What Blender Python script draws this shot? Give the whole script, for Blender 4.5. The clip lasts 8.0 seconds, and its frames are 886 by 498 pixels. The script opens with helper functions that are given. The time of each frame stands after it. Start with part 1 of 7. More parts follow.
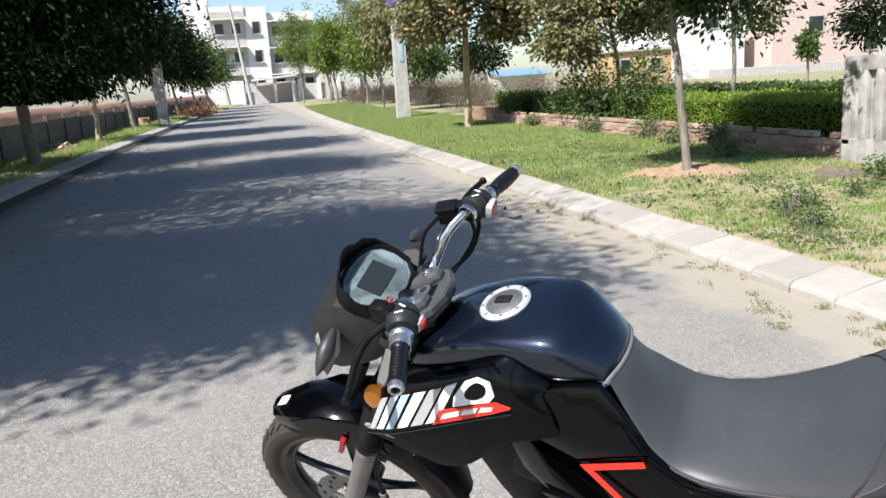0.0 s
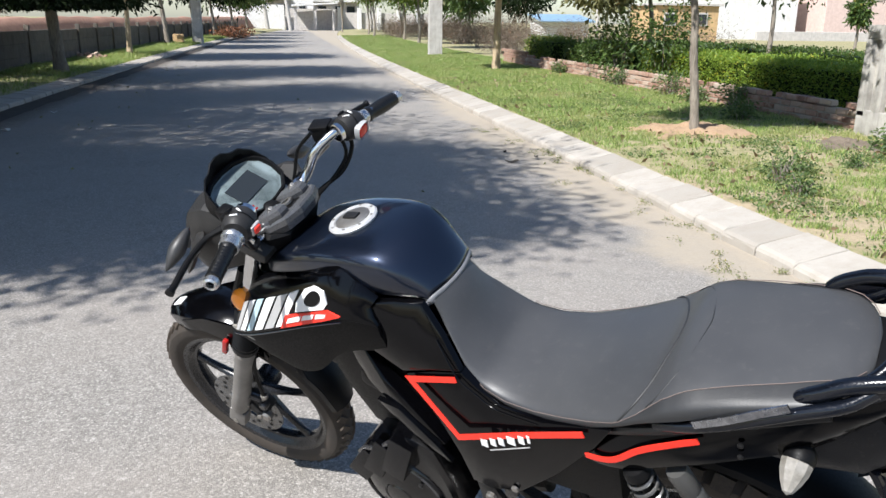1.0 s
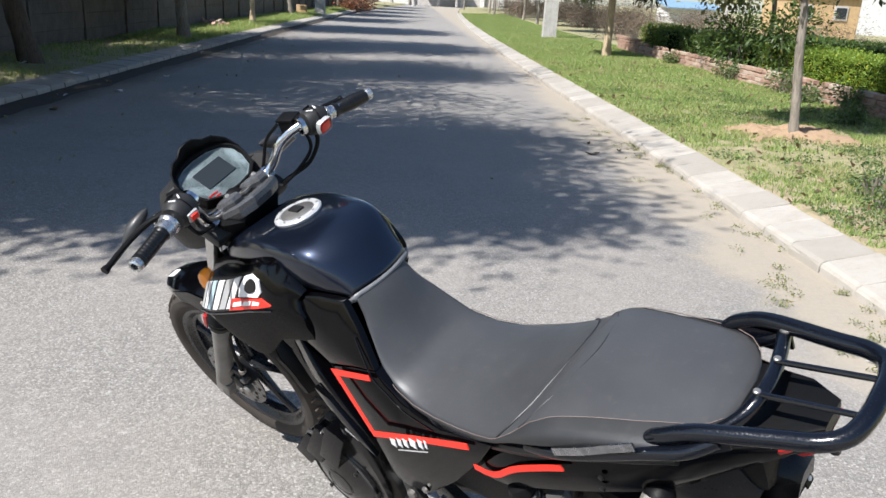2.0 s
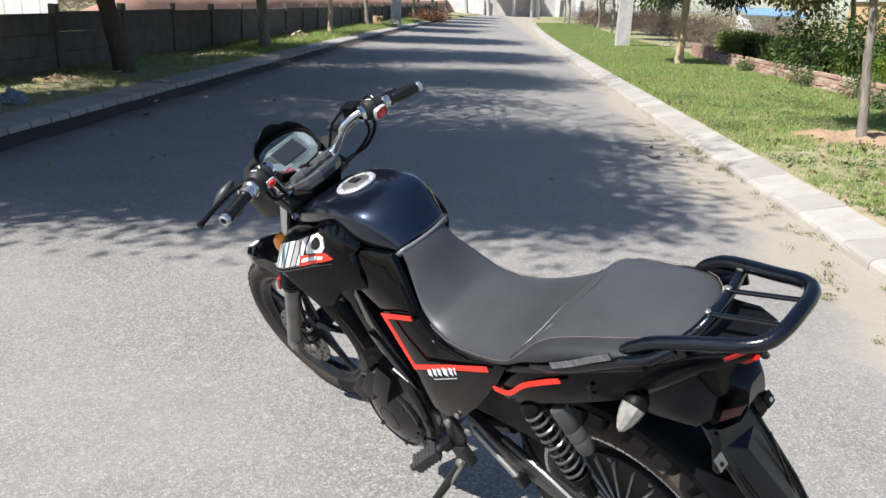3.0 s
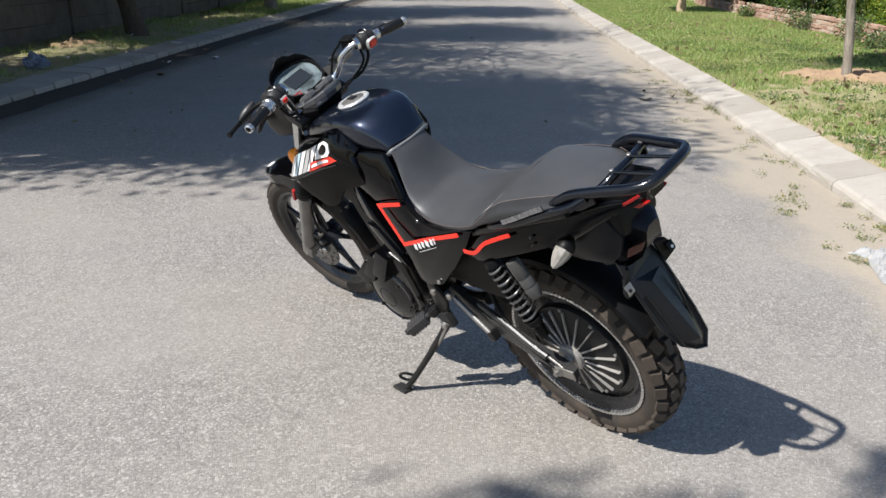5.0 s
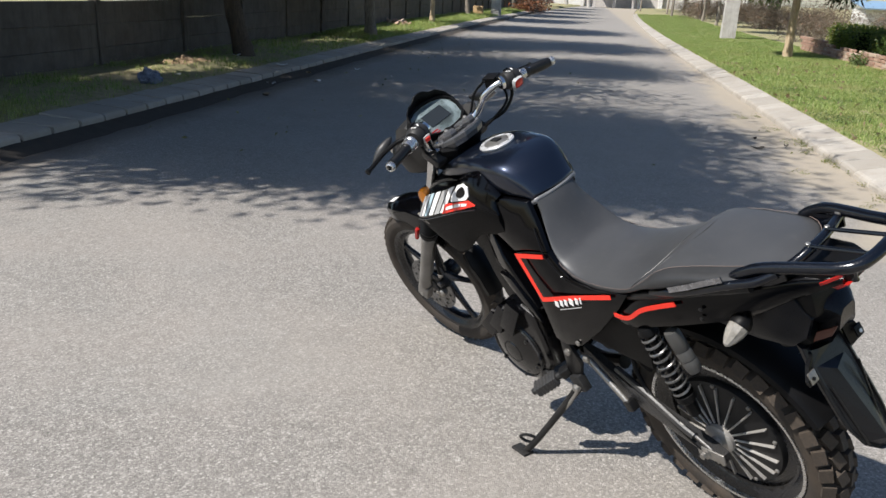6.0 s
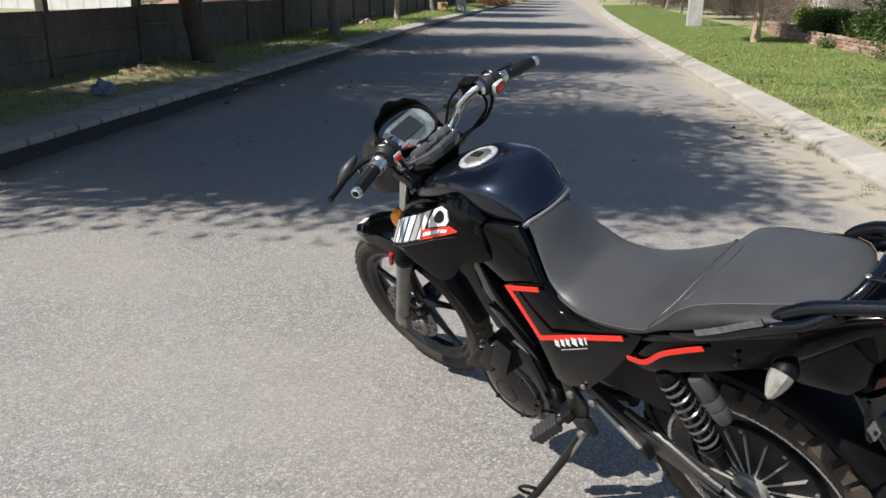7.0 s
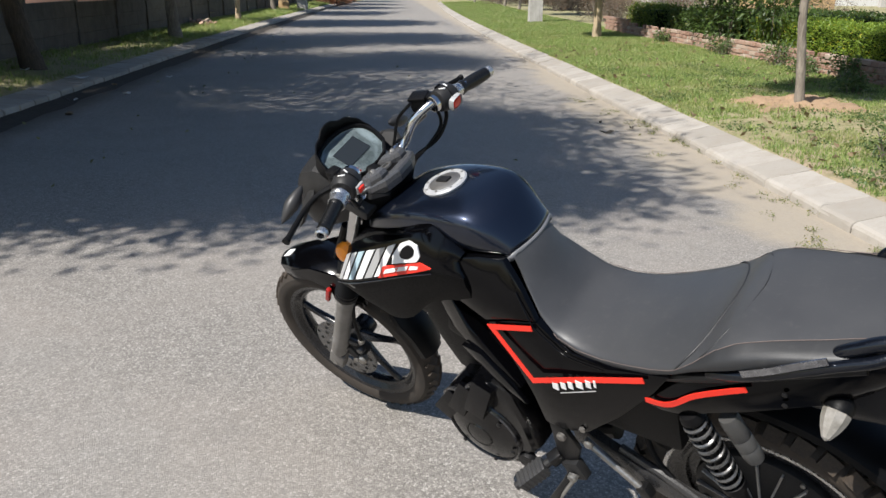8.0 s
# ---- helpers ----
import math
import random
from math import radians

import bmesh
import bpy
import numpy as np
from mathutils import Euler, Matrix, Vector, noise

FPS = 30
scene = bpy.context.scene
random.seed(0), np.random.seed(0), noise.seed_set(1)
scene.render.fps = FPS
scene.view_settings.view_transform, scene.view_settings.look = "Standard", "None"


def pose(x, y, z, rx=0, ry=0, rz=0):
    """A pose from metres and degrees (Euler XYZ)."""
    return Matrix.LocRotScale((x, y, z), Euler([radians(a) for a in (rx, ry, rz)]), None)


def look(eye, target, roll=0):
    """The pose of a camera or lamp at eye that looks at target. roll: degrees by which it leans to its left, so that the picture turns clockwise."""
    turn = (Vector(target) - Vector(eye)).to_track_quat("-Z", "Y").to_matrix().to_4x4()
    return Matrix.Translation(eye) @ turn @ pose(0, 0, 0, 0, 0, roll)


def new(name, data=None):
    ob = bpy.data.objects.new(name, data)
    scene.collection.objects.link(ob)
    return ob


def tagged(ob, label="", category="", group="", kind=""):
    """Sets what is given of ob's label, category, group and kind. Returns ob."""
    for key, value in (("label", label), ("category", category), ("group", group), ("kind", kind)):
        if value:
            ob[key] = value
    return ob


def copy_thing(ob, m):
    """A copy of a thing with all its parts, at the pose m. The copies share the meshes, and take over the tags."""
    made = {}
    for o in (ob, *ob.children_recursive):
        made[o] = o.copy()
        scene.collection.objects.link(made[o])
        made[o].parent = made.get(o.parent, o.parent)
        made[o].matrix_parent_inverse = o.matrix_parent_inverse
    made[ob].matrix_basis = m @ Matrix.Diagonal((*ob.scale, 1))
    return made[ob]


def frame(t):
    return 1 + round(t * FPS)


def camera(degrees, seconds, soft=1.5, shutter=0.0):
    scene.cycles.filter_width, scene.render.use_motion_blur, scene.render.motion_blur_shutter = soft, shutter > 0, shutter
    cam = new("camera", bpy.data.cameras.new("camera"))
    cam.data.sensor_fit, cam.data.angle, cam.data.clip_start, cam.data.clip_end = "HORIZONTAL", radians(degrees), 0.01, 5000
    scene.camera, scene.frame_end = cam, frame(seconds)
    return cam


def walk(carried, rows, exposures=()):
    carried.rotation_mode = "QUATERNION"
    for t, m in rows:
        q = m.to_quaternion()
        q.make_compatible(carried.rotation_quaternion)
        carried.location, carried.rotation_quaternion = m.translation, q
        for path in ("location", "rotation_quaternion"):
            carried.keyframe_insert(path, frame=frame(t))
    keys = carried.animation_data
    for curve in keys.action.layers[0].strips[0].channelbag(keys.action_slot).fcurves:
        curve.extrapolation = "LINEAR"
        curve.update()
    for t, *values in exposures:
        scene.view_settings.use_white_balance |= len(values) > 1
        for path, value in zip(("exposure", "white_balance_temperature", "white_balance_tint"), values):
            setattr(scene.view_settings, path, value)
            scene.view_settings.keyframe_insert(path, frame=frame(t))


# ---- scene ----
cam = camera(58.0, 8.0)
PATH = [
    (0, (-0.62, -1.359, 1.396), (-0.176, 0.548, 0.985), -3.7),
    (0.2, (-0.563, -1.487, 1.407), (-0.227, 0.432, 0.953), -2.0),
    (0.5, (-0.479, -1.523, 1.384), (-0.198, 0.389, 0.871), -4.3),
    (0.8, (-0.375, -1.528, 1.359), (-0.072, 0.376, 0.828), -2.1),
    (1, (-0.29, -1.516, 1.358), (0.077, 0.372, 0.809), 0.8),
    (1.2, (-0.235, -1.506, 1.353), (0.105, 0.399, 0.849), -0.9),
    (2.3, (0.124, -1.632, 1.435), (0.145, 0.266, 0.804), 3.2),
    (2.5, (0.139, -1.696, 1.427), (0.111, 0.21, 0.821), 1.3),
    (2.7, (0.142, -1.77, 1.429), (0.079, 0.141, 0.841), 2.7),
    (3, (0.137, -1.888, 1.414), (0.061, 0.021, 0.823), 2.6),
    (3.3, (0.136, -2.018, 1.389), (0.097, -0.12, 0.76), 1.6),
    (3.5, (0.149, -2.092, 1.377), (0.161, -0.215, 0.687), 2.2),
    (3.8, (0.181, -2.197, 1.382), (0.2, -0.323, 0.684), 2.1),
    (4, (0.234, -2.285, 1.384), (0.234, -0.412, 0.683), 3.2),
    (4.2, (0.301, -2.37, 1.393), (0.316, -0.501, 0.68), 3.9),
    (5.3, (0.2, -2.395, 1.371), (0.059, -0.519, 0.694), 0.4),
    (5.5, (0.149, -2.336, 1.359), (0.001, -0.468, 0.662), 3.3),
    (5.8, (0.069, -2.282, 1.374), (-0.139, -0.419, 0.674), 3.6),
    (6, (0.05, -2.249, 1.391), (-0.242, -0.371, 0.769), 3.0),
    (6.2, (0.039, -2.22, 1.403), (-0.227, -0.324, 0.826), 1.4),
    (6.5, (0.031, -2.083, 1.406), (-0.176, -0.167, 0.871), -1.4),
    (6.8, (0.013, -1.976, 1.396), (-0.208, -0.076, 0.815), -0.5),
    (7, (-0.01, -1.932, 1.381), (-0.24, -0.047, 0.755), 1.0),
    (7.3, (-0.079, -1.872, 1.356), (-0.276, 0.0, 0.679), 3.1),
    (7.5, (-0.138, -1.812, 1.362), (-0.263, 0.057, 0.66), 3.5),
    (7.7, (-0.206, -1.75, 1.373), (-0.193, 0.142, 0.725), 3.4),
    (8, (-0.298, -1.696, 1.393), (-0.163, 0.198, 0.766), 0.7),
]
walk(cam, [(t, look(eye, target, roll)) for t, eye, target, roll in PATH], ((0.0, 0.92, 6150, 10), (2.5, 0.88, 6150, 10), (4.2, 0.84, 6200, 10), (5.3, 0.68, 6350, 10), (6.0, 0.62, 6400, 10), (8.0, 0.57, 6400, 10)))

# ---- light ----
world = bpy.data.worlds.new("sky")
scene.world = world
world.use_nodes = True
wn = world.node_tree.nodes
sky = wn.new("ShaderNodeTexSky")
sky.sky_type, sky.sun_disc = "NISHITA", False
SUN_EL, SUN_AZ = radians(48.5), radians(-144.4)   # azimuth counted from +x
sky.sun_elevation, sky.sun_rotation = SUN_EL, radians(90) - SUN_AZ
sky.air_density, sky.dust_density = 1.0, 0.7
sky.ozone_density = 1.9
wn["Background"].inputs[1].default_value = 0.086
world.node_tree.links.new(sky.outputs[0], wn["Background"].inputs[0])
sun = new("sun", bpy.data.lights.new("sun", "SUN"))
sun.data.energy, sun.data.angle, sun.data.color = 5.0, radians(0.7), (1.0, 0.955, 0.89)
sdir = Vector((math.cos(SUN_EL) * math.cos(SUN_AZ), math.cos(SUN_EL) * math.sin(SUN_AZ), math.sin(SUN_EL)))
sun.matrix_world = look(sdir * 60, (0, 0, 0))


# ---- materials ----
class Mat:
    """A small builder round one node material."""

    def __init__(self, name, color=(0.5, 0.5, 0.5), rough=0.6, metal=0.0, spec=0.5, coat=0.0):
        self.m = bpy.data.materials.new(name)
        self.m.use_nodes = True
        self.t = self.m.node_tree
        self.b = self.t.nodes["Principled BSDF"]
        self.b.inputs["Base Color"].default_value = (*color, 1)
        self.b.inputs["Roughness"].default_value = rough
        self.b.inputs["Metallic"].default_value = metal
        self.b.inputs["Specular IOR Level"].default_value = spec
        self.b.inputs["Coat Weight"].default_value = coat
        self.b.inputs["Coat Roughness"].default_value = 0.06

    def n(self, kind, **sets):
        node = self.t.nodes.new(kind)
        for k, v in sets.items():
            node.inputs[k].default_value = v
        return node

    def l(self, a, b):
        self.t.links.new(a, b)

    def coords(self, world=True):
        if world:
            return self.n("ShaderNodeNewGeometry").outputs["Position"]
        return self.n("ShaderNodeTexCoord").outputs["Object"]

    def noise(self, vec, scale, detail=4.0, rough=0.55, dist=0.0):
        t = self.n("ShaderNodeTexNoise", Scale=scale, Detail=detail, Roughness=rough, Distortion=dist)
        self.l(vec, t.inputs["Vector"])
        return t.outputs["Fac"]

    def ramp(self, fac, *stops):
        r = self.n("ShaderNodeValToRGB")
        e = r.color_ramp.elements
        while len(e) < len(stops):
            e.new(0.5)
        for el, (p, c) in zip(e, stops):
            el.position, el.color = p, (*(c if isinstance(c, tuple) else (c, c, c)), 1)
        self.l(fac, r.inputs["Fac"])
        return r.outputs["Color"]

    def mix(self, fac, a, b, mode="MIX"):
        x = self.n("ShaderNodeMix")
        x.data_type, x.blend_type = "RGBA", mode
        for sock, v in ((x.inputs[0], fac), (x.inputs[6], a), (x.inputs[7], b)):
            if isinstance(v, (int, float)):
                sock.default_value = v
            elif isinstance(v, tuple):
                sock.default_value = (*v, 1)
            else:
                self.l(v, sock)
        return x.outputs[2]

    def math(self, op, a, b=0.0):
        x = self.n("ShaderNodeMath")
        x.operation = op
        for sock, v in ((x.inputs[0], a), (x.inputs[1], b)):
            if isinstance(v, (int, float)):
                sock.default_value = v
            else:
                self.l(v, sock)
        return x.outputs[0]

    def span(self, v, a, b, lo=0.0, hi=1.0):
        x = self.n("ShaderNodeMapRange")
        x.inputs[1].default_value, x.inputs[2].default_value, x.inputs[3].default_value, x.inputs[4].default_value = a, b, lo, hi
        self.l(v, x.inputs[0])
        return x.outputs[0]

    def color(self, c):
        self.l(c, self.b.inputs["Base Color"])
        return self

    def rough(self, v):
        self.l(v, self.b.inputs["Roughness"])
        return self

    def bump(self, h, strength=0.3, dist=0.01):
        x = self.n("ShaderNodeBump", Strength=strength, Distance=dist)
        self.l(h, x.inputs["Height"])
        self.l(x.outputs["Normal"], self.b.inputs["Normal"])
        return self


def speckled(name, base, dark, scale=6.0, rough=0.7, bump=0.15, fine=120.0, world=True, metal=0.0, spec=0.5):
    """A plain painted, cast or moulded surface: blotches and fine grain."""
    a = Mat(name, base, rough, metal, spec)
    p = a.coords(world)
    big = a.ramp(a.noise(p, scale, 5), (0.3, dark), (0.7, base))
    grain = a.noise(p, fine, 3)
    a.color(a.mix(0.25, big, a.ramp(grain, (0.3, tuple(0.6 * c for c in base)), (0.7, base))))
    a.rough(a.span(grain, 0.2, 0.8, max(0.05, rough - 0.1), min(1, rough + 0.1)))
    a.bump(grain, bump, 0.004)
    return a.m

def asphalt():
    """Worn grey road: pale stone chips in bitumen, polished patches, sand blown along the kerb side."""
    a = Mat("asphalt", (0.2, 0.19, 0.18), 0.85)
    p = a.coords()
    sep = a.n("ShaderNodeSeparateXYZ")
    a.l(p, sep.inputs[0])
    vor = a.n("ShaderNodeTexVoronoi", Scale=132.0, Randomness=1.0)
    a.l(p, vor.inputs["Vector"])
    bw = a.n("ShaderNodeRGBToBW")
    a.l(vor.outputs["Color"], bw.inputs[0])
    chips = a.ramp(bw.outputs[0], (0.16, (0.07, 0.065, 0.06)), (0.42, (0.195, 0.18, 0.163)), (0.70, (0.335, 0.311, 0.283)), (0.92, (0.58, 0.55, 0.505)))
    vor2 = a.n("ShaderNodeTexVoronoi", Scale=260.0, Randomness=1.0)
    a.l(p, vor2.inputs["Vector"])
    bw2 = a.n("ShaderNodeRGBToBW")
    a.l(vor2.outputs["Color"], bw2.inputs[0])
    fine = a.ramp(bw2.outputs[0], (0.2, (0.10, 0.094, 0.087)), (0.8, (0.46, 0.43, 0.39)))
    col = a.mix(0.36, chips, fine)
    # bitumen shows dark between the chips
    gap = a.n("ShaderNodeTexVoronoi", Scale=132.0, Randomness=1.0)
    gap.feature = "DISTANCE_TO_EDGE"
    a.l(p, gap.inputs["Vector"])
    col = a.mix(a.math("MULTIPLY", a.span(gap.outputs["Distance"], 0.02, 0.16, 0.8, 0.0), a.span(a.noise(p, 16, 4, 0.7), 0.35, 0.65, 0.35, 1.0)), col, (0.06, 0.056, 0.052))
    # broad patches: pinkish worn stone and greener, greyer stretches
    col = a.mix(a.span(a.noise(p, 1.1, 4, 0.55), 0.42, 0.62, 0.0, 0.28), col, (0.30, 0.262, 0.232))
    col = a.mix(a.span(a.noise(p, 0.7, 4, 0.55, 0.5), 0.55, 0.72, 0.0, 0.22), col, (0.235, 0.245, 0.238))
    wear = a.noise(p, 0.55, 6, 0.6, 0.4)
    col = a.mix(a.span(wear, 0.35, 0.7, 0.0, 0.24), col, (0.335, 0.313, 0.288))
    haze = a.math("MULTIPLY", a.span(sep.outputs[0], -2.6, 1.2, 0.14, 0.34), a.span(a.noise(p, 0.9, 5, 0.6), 0.3, 0.7, 0.45, 1.0))
    col = a.mix(haze, col, (0.31, 0.284, 0.248))
    patch = a.noise(p, 2.7, 5, 0.65)
    col = a.mix(a.span(patch, 0.55, 0.8, 0.0, 0.35), col, (0.14, 0.136, 0.13))
    # sand lying along the kerbs
    edge = a.noise(p, 1.6, 6, 0.62, 0.3)
    reach = a.math("ADD", sep.outputs[0], a.math("MULTIPLY", a.math("SUBTRACT", edge, 0.5), 1.1))
    reach = a.math("SUBTRACT", reach, a.span(sep.outputs[1], 8.0, 15.0, 0.0, 0.38))
    sand = a.span(reach, 1.80, 2.08)
    # dark leaf dirt trodden into the gutter of the fence side
    reach_l = a.math("ADD", sep.outputs[0], a.math("MULTIPLY", a.math("SUBTRACT", edge, 0.5), 0.35))
    gutter = a.span(reach_l, -3.62, -4.02, 0.0, 0.90)
    col = a.mix(gutter, col, a.mix(a.noise(p, 30, 5), (0.055, 0.043, 0.032), (0.12, 0.095, 0.07)))
    sandcol = a.mix(a.noise(p, 45, 4), (0.285, 0.243, 0.187), (0.385, 0.334, 0.262))
    film = a.math("MULTIPLY", sand, a.span(a.noise(p, 14, 5), 0.25, 0.62, 0.72, 1.0))
    a.color(a.mix(film, col, sandcol))
    a.rough(a.span(wear, 0.3, 0.7, 0.72, 0.9))
    h = a.mix(film, a.math("ADD", a.math("MULTIPLY", bw.outputs[0], 0.6), a.span(gap.outputs["Distance"], 0.0, 0.14)), a.noise(p, 60, 5))
    a.bump(h, 0.38, 0.004)
    return a.m


def kerb_stone():
    a = Mat("kerb_concrete", (0.45, 0.42, 0.37), 0.85)
    p = a.coords()
    r = a.n("ShaderNodeObjectInfo").outputs["Random"]
    tone = a.mix(r, (0.305, 0.279, 0.240), (0.395, 0.364, 0.320))
    tone = a.mix(a.span(a.noise(p, 5, 6, 0.65), 0.44, 0.72, 0, 0.55), tone, (0.27, 0.232, 0.185))
    tone = a.mix(a.span(a.noise(p, 17, 5, 0.7), 0.56, 0.72, 0, 0.3), tone, (0.21, 0.185, 0.155))
    tone = a.mix(a.span(a.noise(p, 90, 3), 0.35, 0.75, 0, 0.22), tone, (0.28, 0.25, 0.22))
    a.color(tone)
    a.bump(a.noise(p, 70, 5, 0.7), 0.4, 0.006)
    return a.m


def ground_soil():
    """Sandy verge soil with worn grass: the blades stand on it as geometry."""
    a = Mat("verge_soil", (0.3, 0.25, 0.17), 0.95)
    p = a.coords()
    soil = a.mix(a.noise(p, 30, 5), (0.29, 0.225, 0.14), (0.48, 0.385, 0.26))
    soil = a.mix(a.span(a.noise(p, 4.5, 6, 0.75), 0.48, 0.62, 0, 0.6), soil, (0.20, 0.165, 0.09))
    soil = a.mix(a.span(a.noise(p, 110, 3, 0.8), 0.58, 0.68, 0, 0.6), soil, (0.12, 0.095, 0.055))
    turf = a.mix(a.noise(p, 55, 4), (0.11, 0.135, 0.035), (0.23, 0.26, 0.08))
    cover = a.span(a.math("ADD", a.noise(p, 0.42, 5, 0.6), a.math("MULTIPLY", a.noise(p, 6, 5, 0.7), 0.5)), 0.62, 0.80)
    sep = a.n("ShaderNodeSeparateXYZ")
    a.l(p, sep.inputs[0])
    cover = a.math("MAXIMUM", cover, a.span(a.math("ADD", sep.outputs[1], a.math("MULTIPLY", a.noise(p, 1.3, 4), 4.0)), 7.5, 10.5, 0.0, 0.95))
    a.color(a.mix(a.math("MULTIPLY", cover, a.span(a.noise(p, 24, 5, 0.7), 0.35, 0.65, 0.15, 0.85)), soil, turf))
    a.bump(a.noise(p, 38, 6, 0.7), 0.7, 0.02)
    return a.m


def bare_soil():
    a = Mat("bare_soil", (0.42, 0.3, 0.18), 0.95)
    p = a.coords()
    a.color(a.mix(a.noise(p, 22, 6), (0.26, 0.165, 0.095), (0.42, 0.30, 0.19)))
    a.bump(a.noise(p, 30, 6, 0.75), 0.8, 0.02)
    return a.m


def bark(name, base, dark):
    a = Mat(name, base, 0.9)
    p = a.coords(False)
    sq = a.n("ShaderNodeMapping")
    sq.inputs["Scale"].default_value = (14, 14, 3)
    a.l(p, sq.inputs[0])
    g = a.noise(sq.outputs[0], 2.0, 6, 0.7, 0.6)
    a.color(a.ramp(g, (0.3, dark), (0.62, base), (0.85, tuple(min(1, 1.35 * c) for c in base))))
    a.bump(g, 0.6, 0.02)
    return a.m


def foliage(name, lo, hi, yellow=0.12, rough=0.42, glow=0.25, spec=0.35):
    """Leaves: colour varies leaf by leaf; a part of the light comes through."""
    a = Mat(name, hi, rough, 0.0, spec)
    r = a.n("ShaderNodeNewGeometry").outputs["Random Per Island"]
    c = a.ramp(r, (0.0, lo), (0.75, hi), (1.0 - yellow * 0.5, hi), (1.0, (hi[0] * 2.2, hi[1] * 1.25, hi[2] * 0.9)))
    p = a.coords()
    c = a.mix(a.span(a.noise(p, 3.0, 3), 0.35, 0.65, 0, 0.4), c, lo)
    a.color(c)
    tr = a.n("ShaderNodeBsdfTranslucent")
    a.l(a.mix(0.5, c, (hi[0] * 1.8, hi[1] * 1.6, hi[2]), "MIX"), tr.inputs["Color"])
    mx = a.n("ShaderNodeMixShader", Fac=glow)
    out = a.t.nodes["Material Output"]
    a.l(a.b.outputs[0], mx.inputs[1])
    a.l(tr.outputs[0], mx.inputs[2])
    a.l(mx.outputs[0], out.inputs["Surface"])
    return a.m


def grass_blades():
    """Short turf: green blades, with straw-dry stretches of their own shape."""
    a = Mat("grass_blade", (0.2, 0.3, 0.07), 0.5, 0.0, 0.35)
    r = a.n("ShaderNodeNewGeometry").outputs["Random Per Island"]
    p = a.coords()
    c = a.ramp(r, (0.0, (0.085, 0.145, 0.04)), (0.62, (0.26, 0.365, 0.10)), (0.82, (0.33, 0.39, 0.13)), (1.0, (0.54, 0.48, 0.26)))
    c = a.mix(a.span(a.noise(p, 0.9, 5, 0.65), 0.50, 0.68, 0.0, 0.62), c, (0.36, 0.32, 0.155))
    c = a.mix(a.span(a.noise(p, 3.2, 4, 0.6), 0.52, 0.72, 0.0, 0.45), c, (0.085, 0.135, 0.035))
    a.color(c)
    tr = a.n("ShaderNodeBsdfTranslucent")
    a.l(a.mix(0.5, c, (0.45, 0.55, 0.09)), tr.inputs["Color"])
    mx = a.n("ShaderNodeMixShader", Fac=0.34)
    a.l(a.b.outputs[0], mx.inputs[1])
    a.l(tr.outputs[0], mx.inputs[2])
    a.l(mx.outputs[0], a.t.nodes["Material Output"].inputs["Surface"])
    return a.m


def brickwork():
    a = Mat("old_brick", (0.36, 0.17, 0.11), 0.9)
    p = a.coords()
    r = a.n("ShaderNodeObjectInfo").outputs["Random"]
    c = a.ramp(r, (0.0, (0.22, 0.115, 0.08)), (0.4, (0.33, 0.19, 0.135)), (0.75, (0.38, 0.25, 0.185)), (1.0, (0.42, 0.34, 0.27)))
    c = a.mix(a.span(a.noise(p, 9, 5, 0.7), 0.45, 0.7, 0, 0.7), c, (0.42, 0.36, 0.29))
    a.color(c)
    a.bump(a.noise(p, 60, 5, 0.7), 0.5, 0.008)
    return a.m


def stained_concrete(name, base, stain, streak=True):
    a = Mat(name, base, 0.9)
    p = a.coords()
    c = a.mix(a.span(a.noise(p, 3.5, 6, 0.65), 0.4, 0.7, 0, 0.8), base, stain)
    if streak:
        m = a.n("ShaderNodeMapping")
        m.inputs["Scale"].default_value = (6, 6, 0.7)
        a.l(p, m.inputs[0])
        c = a.mix(a.span(a.noise(m.outputs[0], 2.2, 5, 0.6), 0.48, 0.72, 0, 0.6), c, stain)
    a.color(c)
    a.bump(a.noise(p, 50, 5, 0.7), 0.35, 0.008)
    return a.m


def gloss_black(name="gloss_black", base=(0.0012, 0.0012, 0.0016), rough=0.08, coat=0.0, spec=0.22):
    """Dark lacquer with dust lying on it in faint patches."""
    a = Mat(name, base, rough, 0.0, spec, coat)
    p = a.coords(False)
    dust = a.span(a.noise(p, 9, 6, 0.7), 0.5, 0.9, 0.0, 0.010)
    a.color(a.mix(dust, base, (0.05, 0.047, 0.042)))
    a.rough(a.span(a.noise(p, 24, 5, 0.7), 0.3, 0.8, rough, rough + 0.10))
    return a.m


def flake_paint():
    """Blue-black metallic lacquer under clear coat."""
    a = Mat("tank_lacquer", (0.010, 0.017, 0.036), 0.34, 0.75, 0.5, 1.0)
    a.b.inputs["Coat Roughness"].default_value = 0.05
    p = a.coords(False)
    a.color(a.mix(a.span(a.noise(p, 9, 6, 0.7), 0.5, 0.9, 0.0, 0.02), (0.0075, 0.0125, 0.027), (0.05, 0.05, 0.05)))
    a.rough(a.span(a.noise(p, 500, 2), 0.3, 0.7, 0.28, 0.42))
    return a.m


def matte_black(name="matte_black", base=(0.0034, 0.0034, 0.0038), rough=0.46, dusty=0.02, spec=0.16):
    a = Mat(name, base, rough, 0.0, spec)
    p = a.coords(False)
    dust = a.span(a.noise(p, 7, 6, 0.7), 0.4, 0.8, 0.0, dusty)
    a.color(a.mix(dust, base, (0.10, 0.09, 0.078)))
    g = a.noise(p, 300, 2)
    a.rough(a.span(g, 0.3, 0.7, rough - 0.08, rough + 0.12))
    a.bump(g, 0.12, 0.001)
    return a.m


